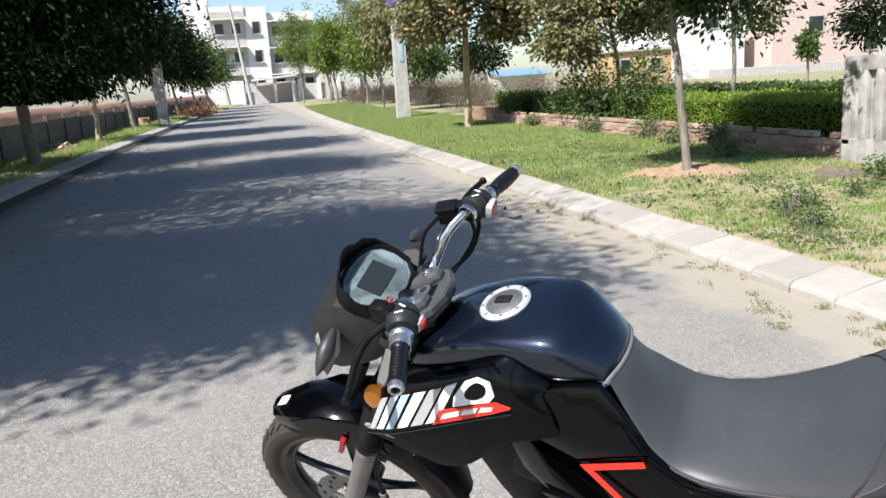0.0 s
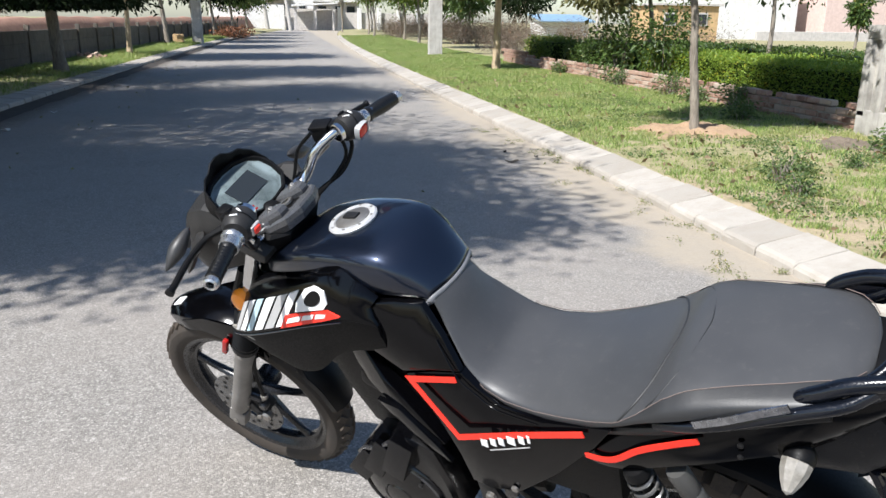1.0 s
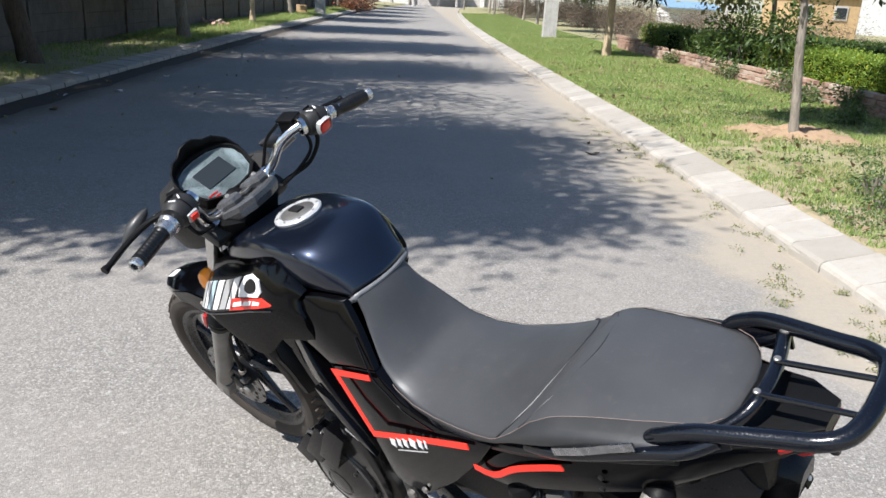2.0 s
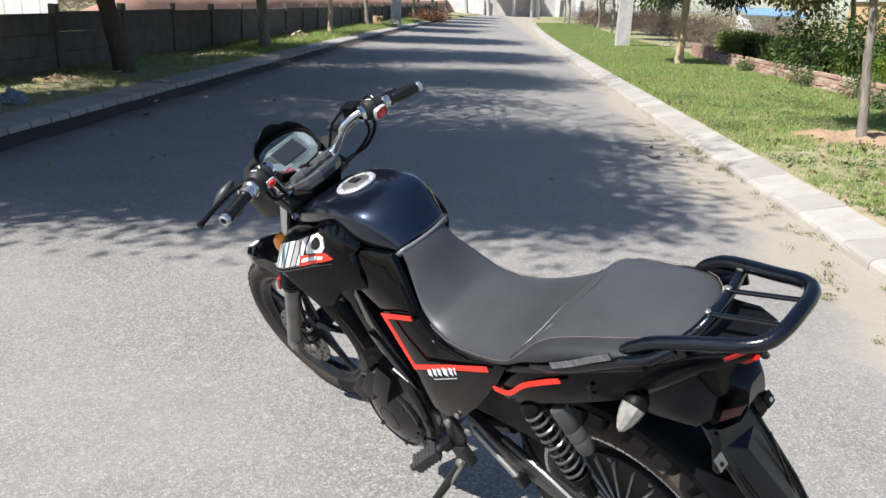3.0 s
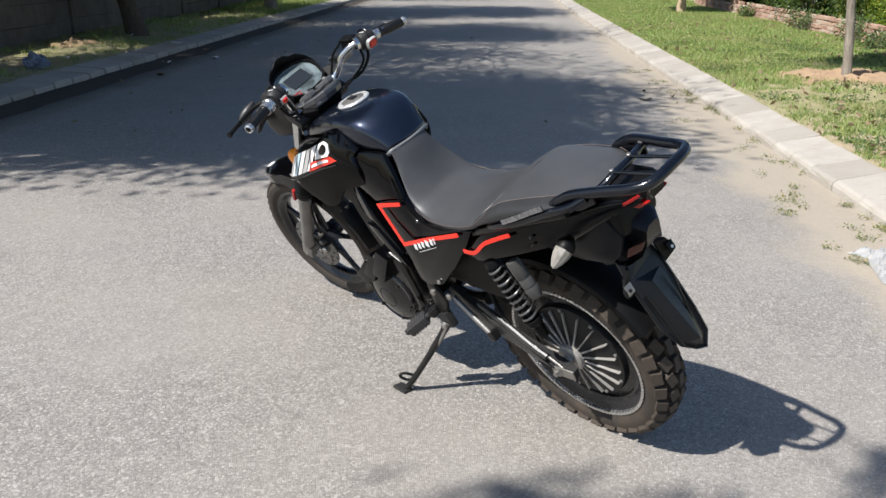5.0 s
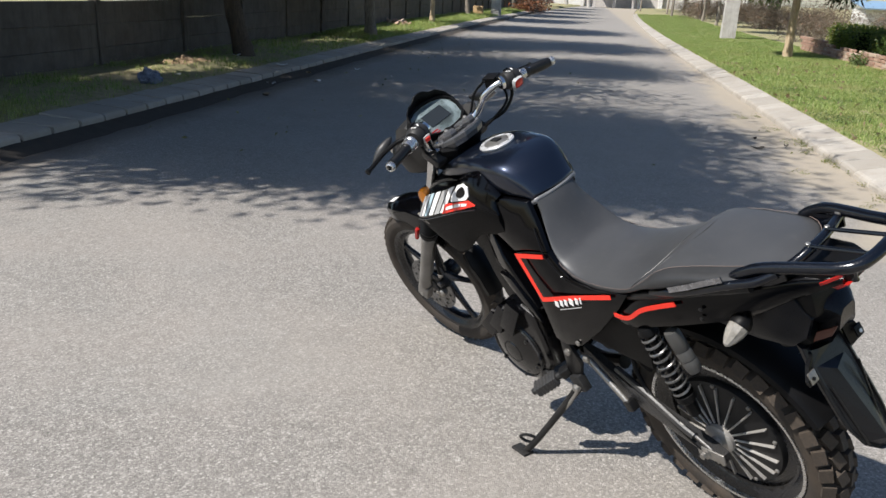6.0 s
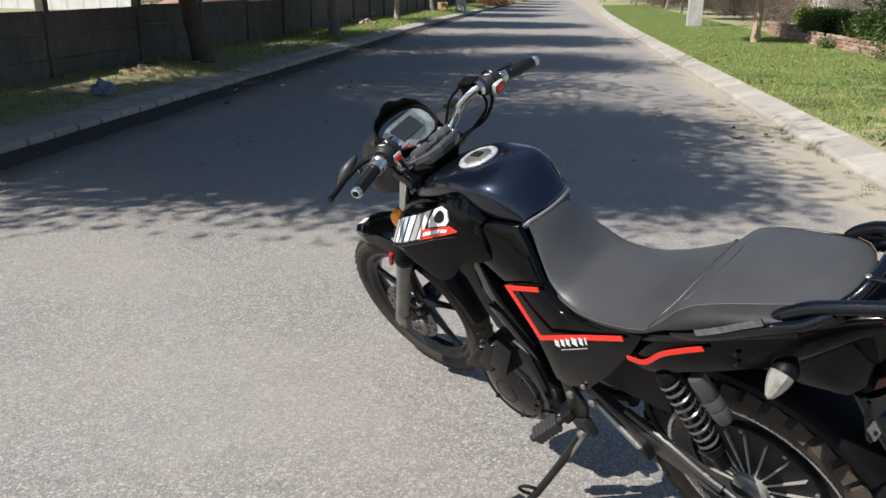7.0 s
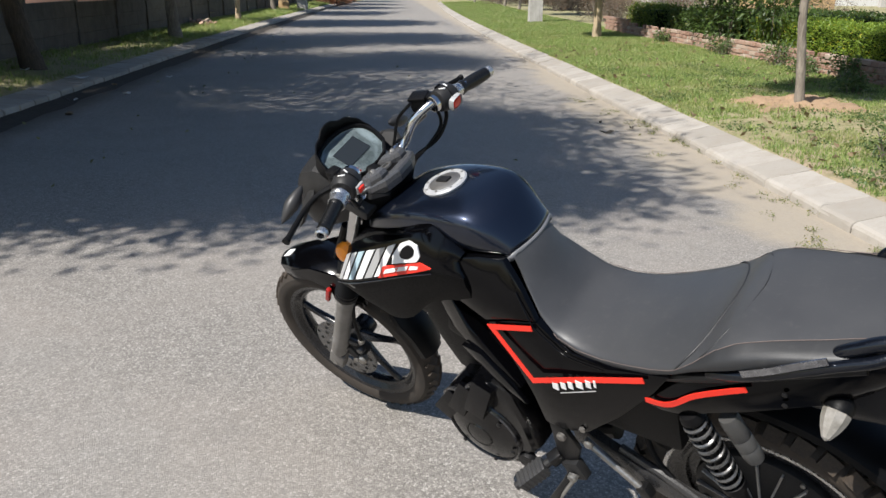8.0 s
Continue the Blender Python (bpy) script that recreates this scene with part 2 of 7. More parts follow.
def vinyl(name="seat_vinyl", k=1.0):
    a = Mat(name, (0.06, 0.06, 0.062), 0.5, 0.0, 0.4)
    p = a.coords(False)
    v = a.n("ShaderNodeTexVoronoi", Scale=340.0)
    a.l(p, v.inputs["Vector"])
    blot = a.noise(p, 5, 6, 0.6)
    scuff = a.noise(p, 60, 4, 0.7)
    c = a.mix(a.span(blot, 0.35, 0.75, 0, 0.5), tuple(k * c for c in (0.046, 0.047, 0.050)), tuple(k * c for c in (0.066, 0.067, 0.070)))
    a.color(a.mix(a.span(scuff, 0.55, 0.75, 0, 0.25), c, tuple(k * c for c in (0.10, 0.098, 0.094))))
    a.rough(a.span(blot, 0.3, 0.7, 0.37, 0.52))
    a.bump(v.outputs["Distance"], 0.10, 0.0008)
    return a.m


def rubber(name="tyre_rubber", mud=0.5):
    a = Mat(name, (0.025, 0.025, 0.025), 0.8)
    p = a.coords(False)
    d = a.span(a.noise(p, 11, 6, 0.7), 0.35, 0.68, 0.1, mud)
    a.color(a.mix(d, (0.011, 0.0105, 0.010), (0.125, 0.086, 0.054)))
    a.bump(a.noise(p, 150, 4), 0.4, 0.002)
    return a.m


M = dict(
    asphalt=asphalt(), kerb=kerb_stone(), soil=ground_soil(), bare=bare_soil(),
    dirt=speckled("packed_dirt", (0.17, 0.135, 0.10), (0.10, 0.08, 0.06), 9, 0.95, 0.4, 60),
    joint=speckled("joint_dirt", (0.05, 0.041, 0.033), (0.03, 0.025, 0.02), 9, 0.95, 0.4, 60),
    # Street tree bark lowered in tone, with the crown's shade in the colour
    bark_dark=bark("bark_dark", (0.10, 0.074, 0.052), (0.04, 0.03, 0.022)),
    bark_pale=bark("bark_pale", (0.48, 0.38, 0.25), (0.27, 0.20, 0.125)),
    bark_grey=bark("bark_grey", (0.27, 0.235, 0.19), (0.12, 0.10, 0.08)),
    # Near-black leaves: shade within crowns and hedges is put into the colour
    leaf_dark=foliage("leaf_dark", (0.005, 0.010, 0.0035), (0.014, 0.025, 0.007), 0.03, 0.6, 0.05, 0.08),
    leaf_mid=foliage("leaf_mid", (0.028, 0.055, 0.013), (0.085, 0.135, 0.03), 0.15, 0.42, 0.22),
    leaf_young=foliage("leaf_young", (0.016, 0.03, 0.008), (0.05, 0.08, 0.02), 0.1, 0.45, 0.15),
    leaf_lime=foliage("leaf_lime", (0.055, 0.10, 0.016), (0.16, 0.22, 0.04), 0.2, 0.45, 0.3),
    leaf_dry=foliage("leaf_dry", (0.10, 0.105, 0.045), (0.26, 0.255, 0.125), 0.12, 0.6, 0.25),
    hedge=foliage("leaf_hedge", (0.09, 0.155, 0.018), (0.25, 0.35, 0.05), 0.2, 0.45, 0.3),
    grass=grass_blades(),
    weed=foliage("weed_leaf", (0.05, 0.09, 0.03), (0.14, 0.2, 0.07), 0.2, 0.5, 0.3),
    sand_weed=foliage("sand_weed_leaf", (0.10, 0.12, 0.04), (0.22, 0.25, 0.10), 0.3, 0.6, 0.25),
    scrub=foliage("dry_scrub", (0.10, 0.075, 0.055), (0.21, 0.165, 0.125), 0.1, 0.8, 0.1),
    dead_red=foliage("dead_branch_leaf", (0.10, 0.04, 0.02), (0.24, 0.10, 0.045), 0.1, 0.7, 0.1),
    deadleaf=foliage("fallen_leaf", (0.15, 0.10, 0.055), (0.28, 0.21, 0.13), 0.1, 0.6, 0.1),
    brick=brickwork(), mortar=stained_concrete("mortar", (0.38, 0.34, 0.28), (0.24, 0.2, 0.16), False),
    # Fence concrete darkened: the trees' shade is put into its colour
    precast=stained_concrete("shaded_precast", (0.125, 0.108, 0.092), (0.065, 0.055, 0.046)),
    old_concrete=stained_concrete("old_concrete", (0.44, 0.42, 0.38), (0.17, 0.16, 0.145)),
    post_concrete=stained_concrete("post_concrete", (0.46, 0.44, 0.41), (0.30, 0.28, 0.25)),
    white_wall=stained_concrete("white_plaster", (0.66, 0.655, 0.64), (0.52, 0.50, 0.47)),
    grey_wall=stained_concrete("grey_plaster", (0.50, 0.47, 0.44), (0.34, 0.32, 0.30)),
    far_brick=stained_concrete("pink_brick_far", (0.60, 0.47, 0.42), (0.48, 0.36, 0.32)),
    ochre=stained_concrete("ochre_plaster", (0.50, 0.34, 0.17), (0.36, 0.25, 0.14)),
    red_soil=stained_concrete("red_earth", (0.34, 0.19, 0.13), (0.24, 0.13, 0.09), False),
    dark_glass=Mat("dark_window_glass", (0.02, 0.025, 0.03), 0.1).m,
    gloss=gloss_black(), tank=flake_paint(),
    matte=matte_black(), underside=matte_black("dull_black_plastic", (0.0026, 0.0026, 0.003), 0.55, 0.02, 0.10), dusty=matte_black("dusty_plastic", (0.014, 0.014, 0.0145), 0.5, 0.22, 0.3),
    frame=matte_black("frame_paint", (0.0055, 0.0055, 0.006), 0.35, 0.16, 0.3),
    rack=matte_black("rack_paint", (0.003, 0.004, 0.007), 0.16, 0.02, 0.5),
    # The half-tone seat vinyl carries the shade of the sides and creases
    vinyl=vinyl("seat_vinyl", 0.84), lip=vinyl("seat_lip_vinyl", 2.6), vinyl_shaded=vinyl("shaded_seat_vinyl", 0.42), rubber=rubber(), rubber_front=rubber("front_tyre_rubber", 0.22),
    grip=matte_black("grip_rubber", (0.004, 0.004, 0.0042), 0.34, 0.02, 0.4), semi=matte_black("semi_gloss_plastic", (0.004, 0.0045, 0.0065), 0.34, 0.03, 0.28),
    satin=speckled("satin_metal", (0.60, 0.60, 0.60), (0.46, 0.46, 0.45), 20, 0.28, 0.05, 120, False, 0.9),
    alloy=matte_black("black_alloy", (0.006, 0.0063, 0.008), 0.24, 0.07, 0.45),
    motor=speckled("motor_casting", (0.011, 0.011, 0.012), (0.006, 0.006, 0.0065), 12, 0.5, 0.2, 160, False, 0.3),
    fin=speckled("bare_fin", (0.40, 0.385, 0.36), (0.22, 0.20, 0.18), 14, 0.45, 0.2, 160, False, 0.35),
    chrome=speckled("chrome", (0.72, 0.72, 0.72), (0.6, 0.6, 0.6), 8, 0.16, 0.02, 80, False, 1.0),
    steel=speckled("worn_steel", (0.36, 0.35, 0.33), (0.22, 0.2, 0.18), 18, 0.42, 0.15, 200, False, 0.85),
    forkgrey=speckled("dusty_fork_alloy", (0.22, 0.21, 0.195), (0.13, 0.12, 0.11), 14, 0.6, 0.15, 150, False, 0.3),
    silver=speckled("silver_paint", (0.52, 0.52, 0.52), (0.40, 0.40, 0.39), 10, 0.35, 0.05, 90, False, 0.3),
    red=speckled("red_vinyl", (0.72, 0.03, 0.015), (0.6, 0.025, 0.012), 8, 0.4, 0.03, 90, False),
    white=speckled("white_vinyl", (0.78, 0.78, 0.77), (0.66, 0.65, 0.63), 14, 0.4, 0.03, 90, False),
    bluegrey=speckled("pale_blue_vinyl", (0.42, 0.55, 0.60), (0.34, 0.46, 0.52), 10, 0.4, 0.03, 90, False),
    foil=speckled("dull_foil", (0.50, 0.51, 0.54), (0.18, 0.185, 0.20), 60, 0.24, 0.3, 90, False, 1.0),
    amber=Mat("amber_lens", (0.85, 0.27, 0.02), 0.2).m,
    spring=speckled("spring_steel", (0.15, 0.15, 0.15), (0.07, 0.068, 0.065), 18, 0.3, 0.1, 150, False, 0.6),
    canister=matte_black("dusty_grey_metal", (0.05, 0.05, 0.049), 0.45, 0.35, 0.4),
    yoke=matte_black("grey_plastic", (0.022, 0.0225, 0.024), 0.42, 0.3, 0.4),
    clampgrey=matte_black("silvered_grey_plastic", (0.055, 0.056, 0.060), 0.30, 0.3, 0.6),
    # Paler, shinier black for the highlight lines on the motor edges
    edge_gleam=matte_black("edge_gleam_black", (0.02, 0.02, 0.022), 0.18, 0.15, 0.9),
    dial_rim=speckled("dial_rim", (0.22, 0.27, 0.28), (0.14, 0.18, 0.19), 9, 0.3, 0.02, 60, False),
    rubber_dark=rubber("tyre_groove_rubber", 0.36),
    polish=gloss_black("polished_black", (0.0014, 0.0015, 0.002), 0.13, 0.0, 0.5),
    arm=matte_black("grey_arm_paint", (0.020, 0.020, 0.021), 0.30, 0.28, 0.5),
    amber_dull=Mat("dull_orange_lens", (0.06, 0.016, 0.008), 0.4).m,
    redlens=Mat("red_lens", (0.30, 0.012, 0.01), 0.2).m,
    clear=speckled("cloudy_lens", (0.34, 0.32, 0.29), (0.13, 0.12, 0.10), 30, 0.35, 0.1, 120, False),
    dial=speckled("dial_face", (0.11, 0.16, 0.175), (0.07, 0.105, 0.12), 7, 0.12, 0.0, 60, False),
    lcd=Mat("lcd_glass", (0.018, 0.022, 0.026), 0.3, 0.0, 0.25).m,
    thread=Mat("stitch_thread", (0.13, 0.10, 0.09), 0.8).m,
    plastic_bag=None,
)
film = Mat("clear_polythene", (0.80, 0.81, 0.82), 0.12, 0.0, 0.5)
film.b.inputs["Transmission Weight"].default_value = 0.68
film.b.inputs["IOR"].default_value = 1.15
M["plastic_bag"] = film.m


# ---- mesh helpers ----
def mesh_of(name, verts, faces, mat, smooth=False):
    me = bpy.data.meshes.new(name)
    me.from_pydata([tuple(v) for v in verts], [], [tuple(f) for f in faces])
    me.materials.append(mat)
    if smooth:
        me.polygons.foreach_set("use_smooth", [True] * len(me.polygons))
    me.update()
    return me


def part(name, bm, mat, parent=None, label="", smooth=True, flat=0.6):
    """Links a bmesh (or a mesh) as one mesh object under a thing or a part."""
    if isinstance(bm, bmesh.types.BMesh):
        bmesh.ops.recalc_face_normals(bm, faces=bm.faces[:])
        me = bpy.data.meshes.new(name)
        if smooth:
            for f in bm.faces:
                f.smooth = True
            for e in bm.edges:
                if len(e.link_faces) == 2 and e.calc_face_angle(0) > flat:
                    e.smooth = False
        bm.to_mesh(me)
        bm.free()
        me.materials.append(mat)
    else:
        me = bm
    ob = new(name, me)
    if parent:
        ob.parent = parent
    if label:
        ob["label"] = label
    return ob


def thing(name, m, label, category, group="", kind=""):
    ob = new(name)
    ob.matrix_world = m
    ob.empty_display_size = 0.1
    return tagged(ob, label, category, group, kind)


def add_box(bm, c, s, m=None, bevel=0.0, seg=2):
    """A box with rounded edges; c centre, s size, m a turn about the centre."""
    t = Matrix.Translation(c) @ (m.to_4x4() if m else Matrix.Identity(4)) @ Matrix.Diagonal((*s, 1))
    g = bmesh.ops.create_cube(bm, size=1.0, matrix=t)
    if bevel:
        es = list({e for v in g["verts"] for e in v.link_edges})
        bmesh.ops.bevel(bm, geom=es, offset=bevel, segments=seg, affect="EDGES", profile=0.6)
    return bm


def box(c, s, m=None, bevel=0.0, seg=2):
    return add_box(bmesh.new(), c, s, m, bevel, seg)


def frame_at(p, d, up=(0, 0, 1)):
    z = Vector(d).normalized()
    x = Vector(up).cross(z)
    if x.length < 1e-4:
        x = Vector((1, 0, 0)).cross(z)
    x.normalize()
    y = z.cross(x)
    return x, y, z


def add_rings(bm, rings, caps=True, closed=False):
    """Joins rings of points (each the same count) into a skin."""
    vs = [[bm.verts.new(p) for p in r] for r in rings]
    n = len(vs[0])
    pairs = list(zip(vs, vs[1:])) + ([(vs[-1], vs[0])] if closed else [])
    for a, b in pairs:
        for i in range(n):
            bm.faces.new((a[i], a[(i + 1) % n], b[(i + 1) % n], b[i]))
    if caps and not closed:
        bm.faces.new(vs[0][::-1])
        bm.faces.new(vs[-1])
    return bm


def smooth_line(pts, step=6, closed=False):
    """Catmull-Rom through the points."""
    P = [Vector(p) for p in pts]
    out = []
    n = len(P)
    for i in range(n if closed else n - 1):
        a = P[(i - 1) % n] if closed or i > 0 else P[0] * 2 - P[1]
        b, c = P[i], P[(i + 1) % n]
        d = P[(i + 2) % n] if closed or i + 2 < n else P[-1] * 2 - P[-2]
        for k in range(step):
            t = k / step
            out.append(0.5 * (2 * b + (c - a) * t + (2 * a - 5 * b + 4 * c - d) * t * t + (3 * b - a - 3 * c + d) * t ** 3))
    if not closed:
        out.append(P[-1])
    return out


def add_tube(bm, pts, r, sides=10, smooth=0, caps=True, closed=False):
    """A tube along points; r a radius or a list of them."""
    P = smooth_line(pts, smooth, closed) if smooth else [Vector(p) for p in pts]
    n = len(P)
    R = r if isinstance(r, (list, tuple)) else [r] * n
    if len(R) != n:
        R = [R[0] + (R[-1] - R[0]) * i / (n - 1) if len(R) == 2 else R[min(len(R) - 1, round(i * (len(R) - 1) / (n - 1)))] for i in range(n)]
    rings, x = [], None
    for i in range(n):
        d = (P[(i + 1) % n] - P[i - 1]) if closed else (P[min(i + 1, n - 1)] - P[max(i - 1, 0)])
        d.normalize()
        if x is None:
            x, y, _ = frame_at(P[i], d, (0, 1, 0.01))
        else:
            x = (x - d * x.dot(d)).normalized()
            y = d.cross(x)
        rings.append([P[i] + (x * math.cos(2 * math.pi * k / sides) + y * math.sin(2 * math.pi * k / sides)) * R[i] for k in range(sides)])
    return add_rings(bm, rings, caps, closed)


def tube(pts, r, sides=10, smooth=0, caps=True, closed=False):
    return add_tube(bmesh.new(), pts, r, sides, smooth, caps, closed)


def add_lathe(bm, prof, axis_p, axis_d, seg=32, closed=False):
    """Turns a profile of (radius, along) about an axis."""
    x, y, z = frame_at(axis_p, axis_d)
    o = Vector(axis_p)
    rings = [[o + z * a + (x * math.cos(2 * math.pi * k / seg) + y * math.sin(2 * math.pi * k / seg)) * max(r, 1e-4) for k in range(seg)] for r, a in prof]
    return add_rings(bm, rings, caps=not closed, closed=closed)


def lathe(prof, axis_p, axis_d, seg=32, closed=False):
    return add_lathe(bmesh.new(), prof, axis_p, axis_d, seg, closed)


# ---- ground, road, kerbs ----
ROAD_L, ROAD_R = -4.25, 2.36


def bend(y):
    """How far the road has drifted to the right at y."""
    return 0.0005 * (y - 15) ** 2 if y > 15 else 0.0


def hills(x, y):
    return noise.noise(Vector((x * 0.35, y * 0.35, 0.0))) * 0.05 + noise.noise(Vector((x * 1.7, y * 1.7, 4.0))) * 0.018


def strip(name, xs, ys, height, mat, label, category):
    """A sheet that follows the road; xs are offsets across it."""
    verts = [(x + (bend(min(y, 140)) if -60 < x < 60 else 0), y, height(x, y)) for y in ys for x in xs]
    n = len(xs)
    faces = [(j * n + i, j * n + i + 1, (j + 1) * n + i + 1, (j + 1) * n + i) for j in range(len(ys) - 1) for i in range(n - 1)]
    ob = new(name, mesh_of(name, verts, faces, mat, True))
    return tagged(ob, label, category, kind="structure")


def verge_z(x, y):
    if -4.66 < x < 2.80:
        return -0.06
    rise = min(1.0, (x - 2.80) / 2.2) if x > 0 else min(1.0, (-4.66 - x) / 1.5)
    far = min(1.0, max(0.0, (abs(x) - 60) / 200))
    return 0.125 + 0.06 * rise + hills(x, y) * min(1.0, rise * 2) - 0.2 * far


xs_ground = [-700, -200, -90, -59, -40, -25, -16, -11, -8.5, -7.4] + [-6.8 + 0.2 * i for i in range(11)] + [-4.665, -4.5, 2.6, 2.805] + [2.9 + 0.25 * i for i in range(18)] + [7.8, 9, 11, 14, 18, 25, 40, 59, 90, 200, 700]
ys_ground = [-300, -80, -30, -14] + [-9 + 0.5 * i for i in range(90)] + [36 + 4 * i for i in range(27)] + [150, 180, 260, 420, 900]
ground = strip("ground", xs_ground, ys_ground, verge_z, M["soil"], "sandy verge ground with worn green turf beside the road", "ground")
ys_road = [-40, -20, -10] + [-5 + 1.0 * i for i in range(60)] + [58 + 5 * i for i in range(12)]
road = strip("road", [ROAD_L - 0.1 + (ROAD_R - ROAD_L + 0.34) * i / 14 for i in range(15)], ys_road,
             lambda x, y: 0.0 + 0.004 * noise.noise(Vector((x * 0.6, y * 0.6, 9))) * min(1, max(0, y - 4) / 6), M["asphalt"], "worn grey asphalt road with sand along its edge", "road")


def kerb_mesh(seed, prof, length=0.375):
    """One kerb stone: x runs away from the road, y along it."""
    rnd = random.Random(seed)
    j = lambda s: rnd.uniform(-s, s)
    rings = []
    dz = [j(0.004) for _ in range(4)]
    for y, inset in ((0, 0.005), (0.005, 0.0), (length * 0.5, 0.0), (length - 0.005, 0.0), (length, 0.005)):
        k = 0 if y < length / 2 else 1
        rings.append([(x + (inset if x < 0.15 else -inset) + j(0.003), y + j(0.0025), z - (inset if z > 0 else 0) + (dz[k] if x < 0.15 else dz[2 + k]) + j(0.0015)) for x, z in prof])
    bm = add_rings(bmesh.new(), rings)
    me = bpy.data.meshes.new("kerb_stone")
    bmesh.ops.recalc_face_normals(bm, faces=bm.faces[:])
    bm.to_mesh(me)
    bm.free()
    me.materials.append(M["kerb"])
    return me


# ---- plants ----
def leaf_cloud(name, centers, normals, size, mat, rnd, aspect=0.42, droop=0.5, fold=0.25):
    """Many single leaves, each two bent halves; centers and normals are arrays, size the leaf's length."""
    n = len(centers)
    d = np.array(normals, float) + rnd.normal(0, 0.55, (n, 3))
    d[:, 2] -= droop * rnd.random(n)
    d /= np.linalg.norm(d, axis=1)[:, None] + 1e-9
    r = rnd.normal(0, 1, (n, 3))
    w = np.cross(d, r)
    w /= np.linalg.norm(w, axis=1)[:, None] + 1e-9
    u = np.cross(w, d)
    L = (size * rnd.uniform(0.65, 1.25, n))[:, None]
    c = np.array(centers, float)
    base, tip = c - d * L * 0.5, c + d * L * 0.5 - np.array([0, 0, 1.0]) * L * 0.12
    mid = c + d * L * 0.05
    a, b = mid + w * L * aspect * 0.5 + u * L * fold * aspect, mid - w * L * aspect * 0.5 + u * L * fold * aspect
    v = np.stack([base, a, tip, b], 1).reshape(-1, 3)
    i = np.arange(n)[:, None] * 4
    f = np.concatenate([i + [0, 1, 2], i + [0, 2, 3]], 1).reshape(-1, 3)
    me = bpy.data.meshes.new(name)
    me.vertices.add(len(v))
    me.vertices.foreach_set("co", v.astype(np.float32).ravel())
    me.loops.add(f.size)
    me.loops.foreach_set("vertex_index", f.astype(np.int32).ravel())
    me.polygons.add(len(f))
    me.polygons.foreach_set("loop_start", np.arange(0, f.size, 3, dtype=np.int32))
    me.polygons.foreach_set("loop_total", np.full(len(f), 3, dtype=np.int32))
    me.materials.append(mat)
    me.update(calc_edges=True)
    return me


def crown_points(rnd, c, rad, clumps, per, clump_r, shell=0.55, flat_bottom=0.6):
    """Leaf places gathered in clumps spread through an uneven ellipsoid."""
    c, rad = np.array(c, float), np.array(rad, float)
    dirs = rnd.normal(0, 1, (clumps, 3))
    dirs /= np.linalg.norm(dirs, axis=1)[:, None]
    dirs[:, 2] = np.where(dirs[:, 2] < 0, dirs[:, 2] * flat_bottom, dirs[:, 2])
    k = (shell + (1 - shell) * rnd.random(clumps)) * rnd.uniform(0.75, 1.18, clumps)
    cc = c + dirs * rad * k[:, None]
    pts = np.repeat(cc, per, 0) + rnd.normal(0, 1, (clumps * per, 3)) * clump_r * rnd.uniform(0.6, 1.2, (clumps, 1, 1)).repeat(per, 1).reshape(-1, 1)
    out = pts - c
    out /= np.linalg.norm(out, axis=1)[:, None] + 1e-9
    return cc, pts, out


def tree(name, x, y, trunk, r, crown, leaf, barkm, label, seed, group="", z0=0.15, leaf_size=0.15, clump_r=0.34, aspect=0.42, droop=0.8, shell=0.45, limbs=7, floor=0.0):
    """trunk: points up from the root; floor: height under which no leaf hangs; crown: list of (centre, radii, clumps, leaves per clump)."""
    rnd = np.random.default_rng(seed)
    t = thing(name, pose(x, y, z0), label, "tree", group)
    P = [Vector(p) for p in trunk]
    line = smooth_line([P[0] - Vector((0, 0, 0.25))] + P, 5)
    n = len(line)
    radii = [r * (1.0 - 0.6 * i / (n - 1)) * (1.35 if i < 4 else 1.0 if i > 7 else 1.35 - 0.09 * (i - 3)) * (1 + 0.06 * math.sin(i * 2.3 + seed)) for i in range(n)]
    bm = add_tube(bmesh.new(), line, radii, 12)
    cents, pts, outs = [], [], []
    for c, rad, clumps, per in crown:
        cc, pp, oo = crown_points(rnd, c, rad, clumps, per, clump_r, shell)
        cents.append(cc)
        pts.append(pp)
        outs.append(oo)
        for q in cc[:: max(1, clumps // limbs)]:
            q = Vector(q)
            h = min(0.95, 0.62 + 0.33 * rnd.random())
            s = line[int(h * (n - 1))]
            mid = s.lerp(q, 0.5) + Vector((0, 0, 0.15 * (q - s).length))
            add_tube(bm, [s, mid, q], [r * 0.26, r * 0.16, r * 0.06], 6, 3)
    part("trunk", bm, barkm, t)
    pts = np.concatenate(pts)
    pts[:, 2] = np.where(pts[:, 2] < floor, floor + 0.5 * (floor - pts[:, 2]), pts[:, 2])
    me = leaf_cloud("crown", pts, np.concatenate(outs), leaf_size, leaf, rnd, aspect, droop)
    part("crown", me, leaf, t)
    return t


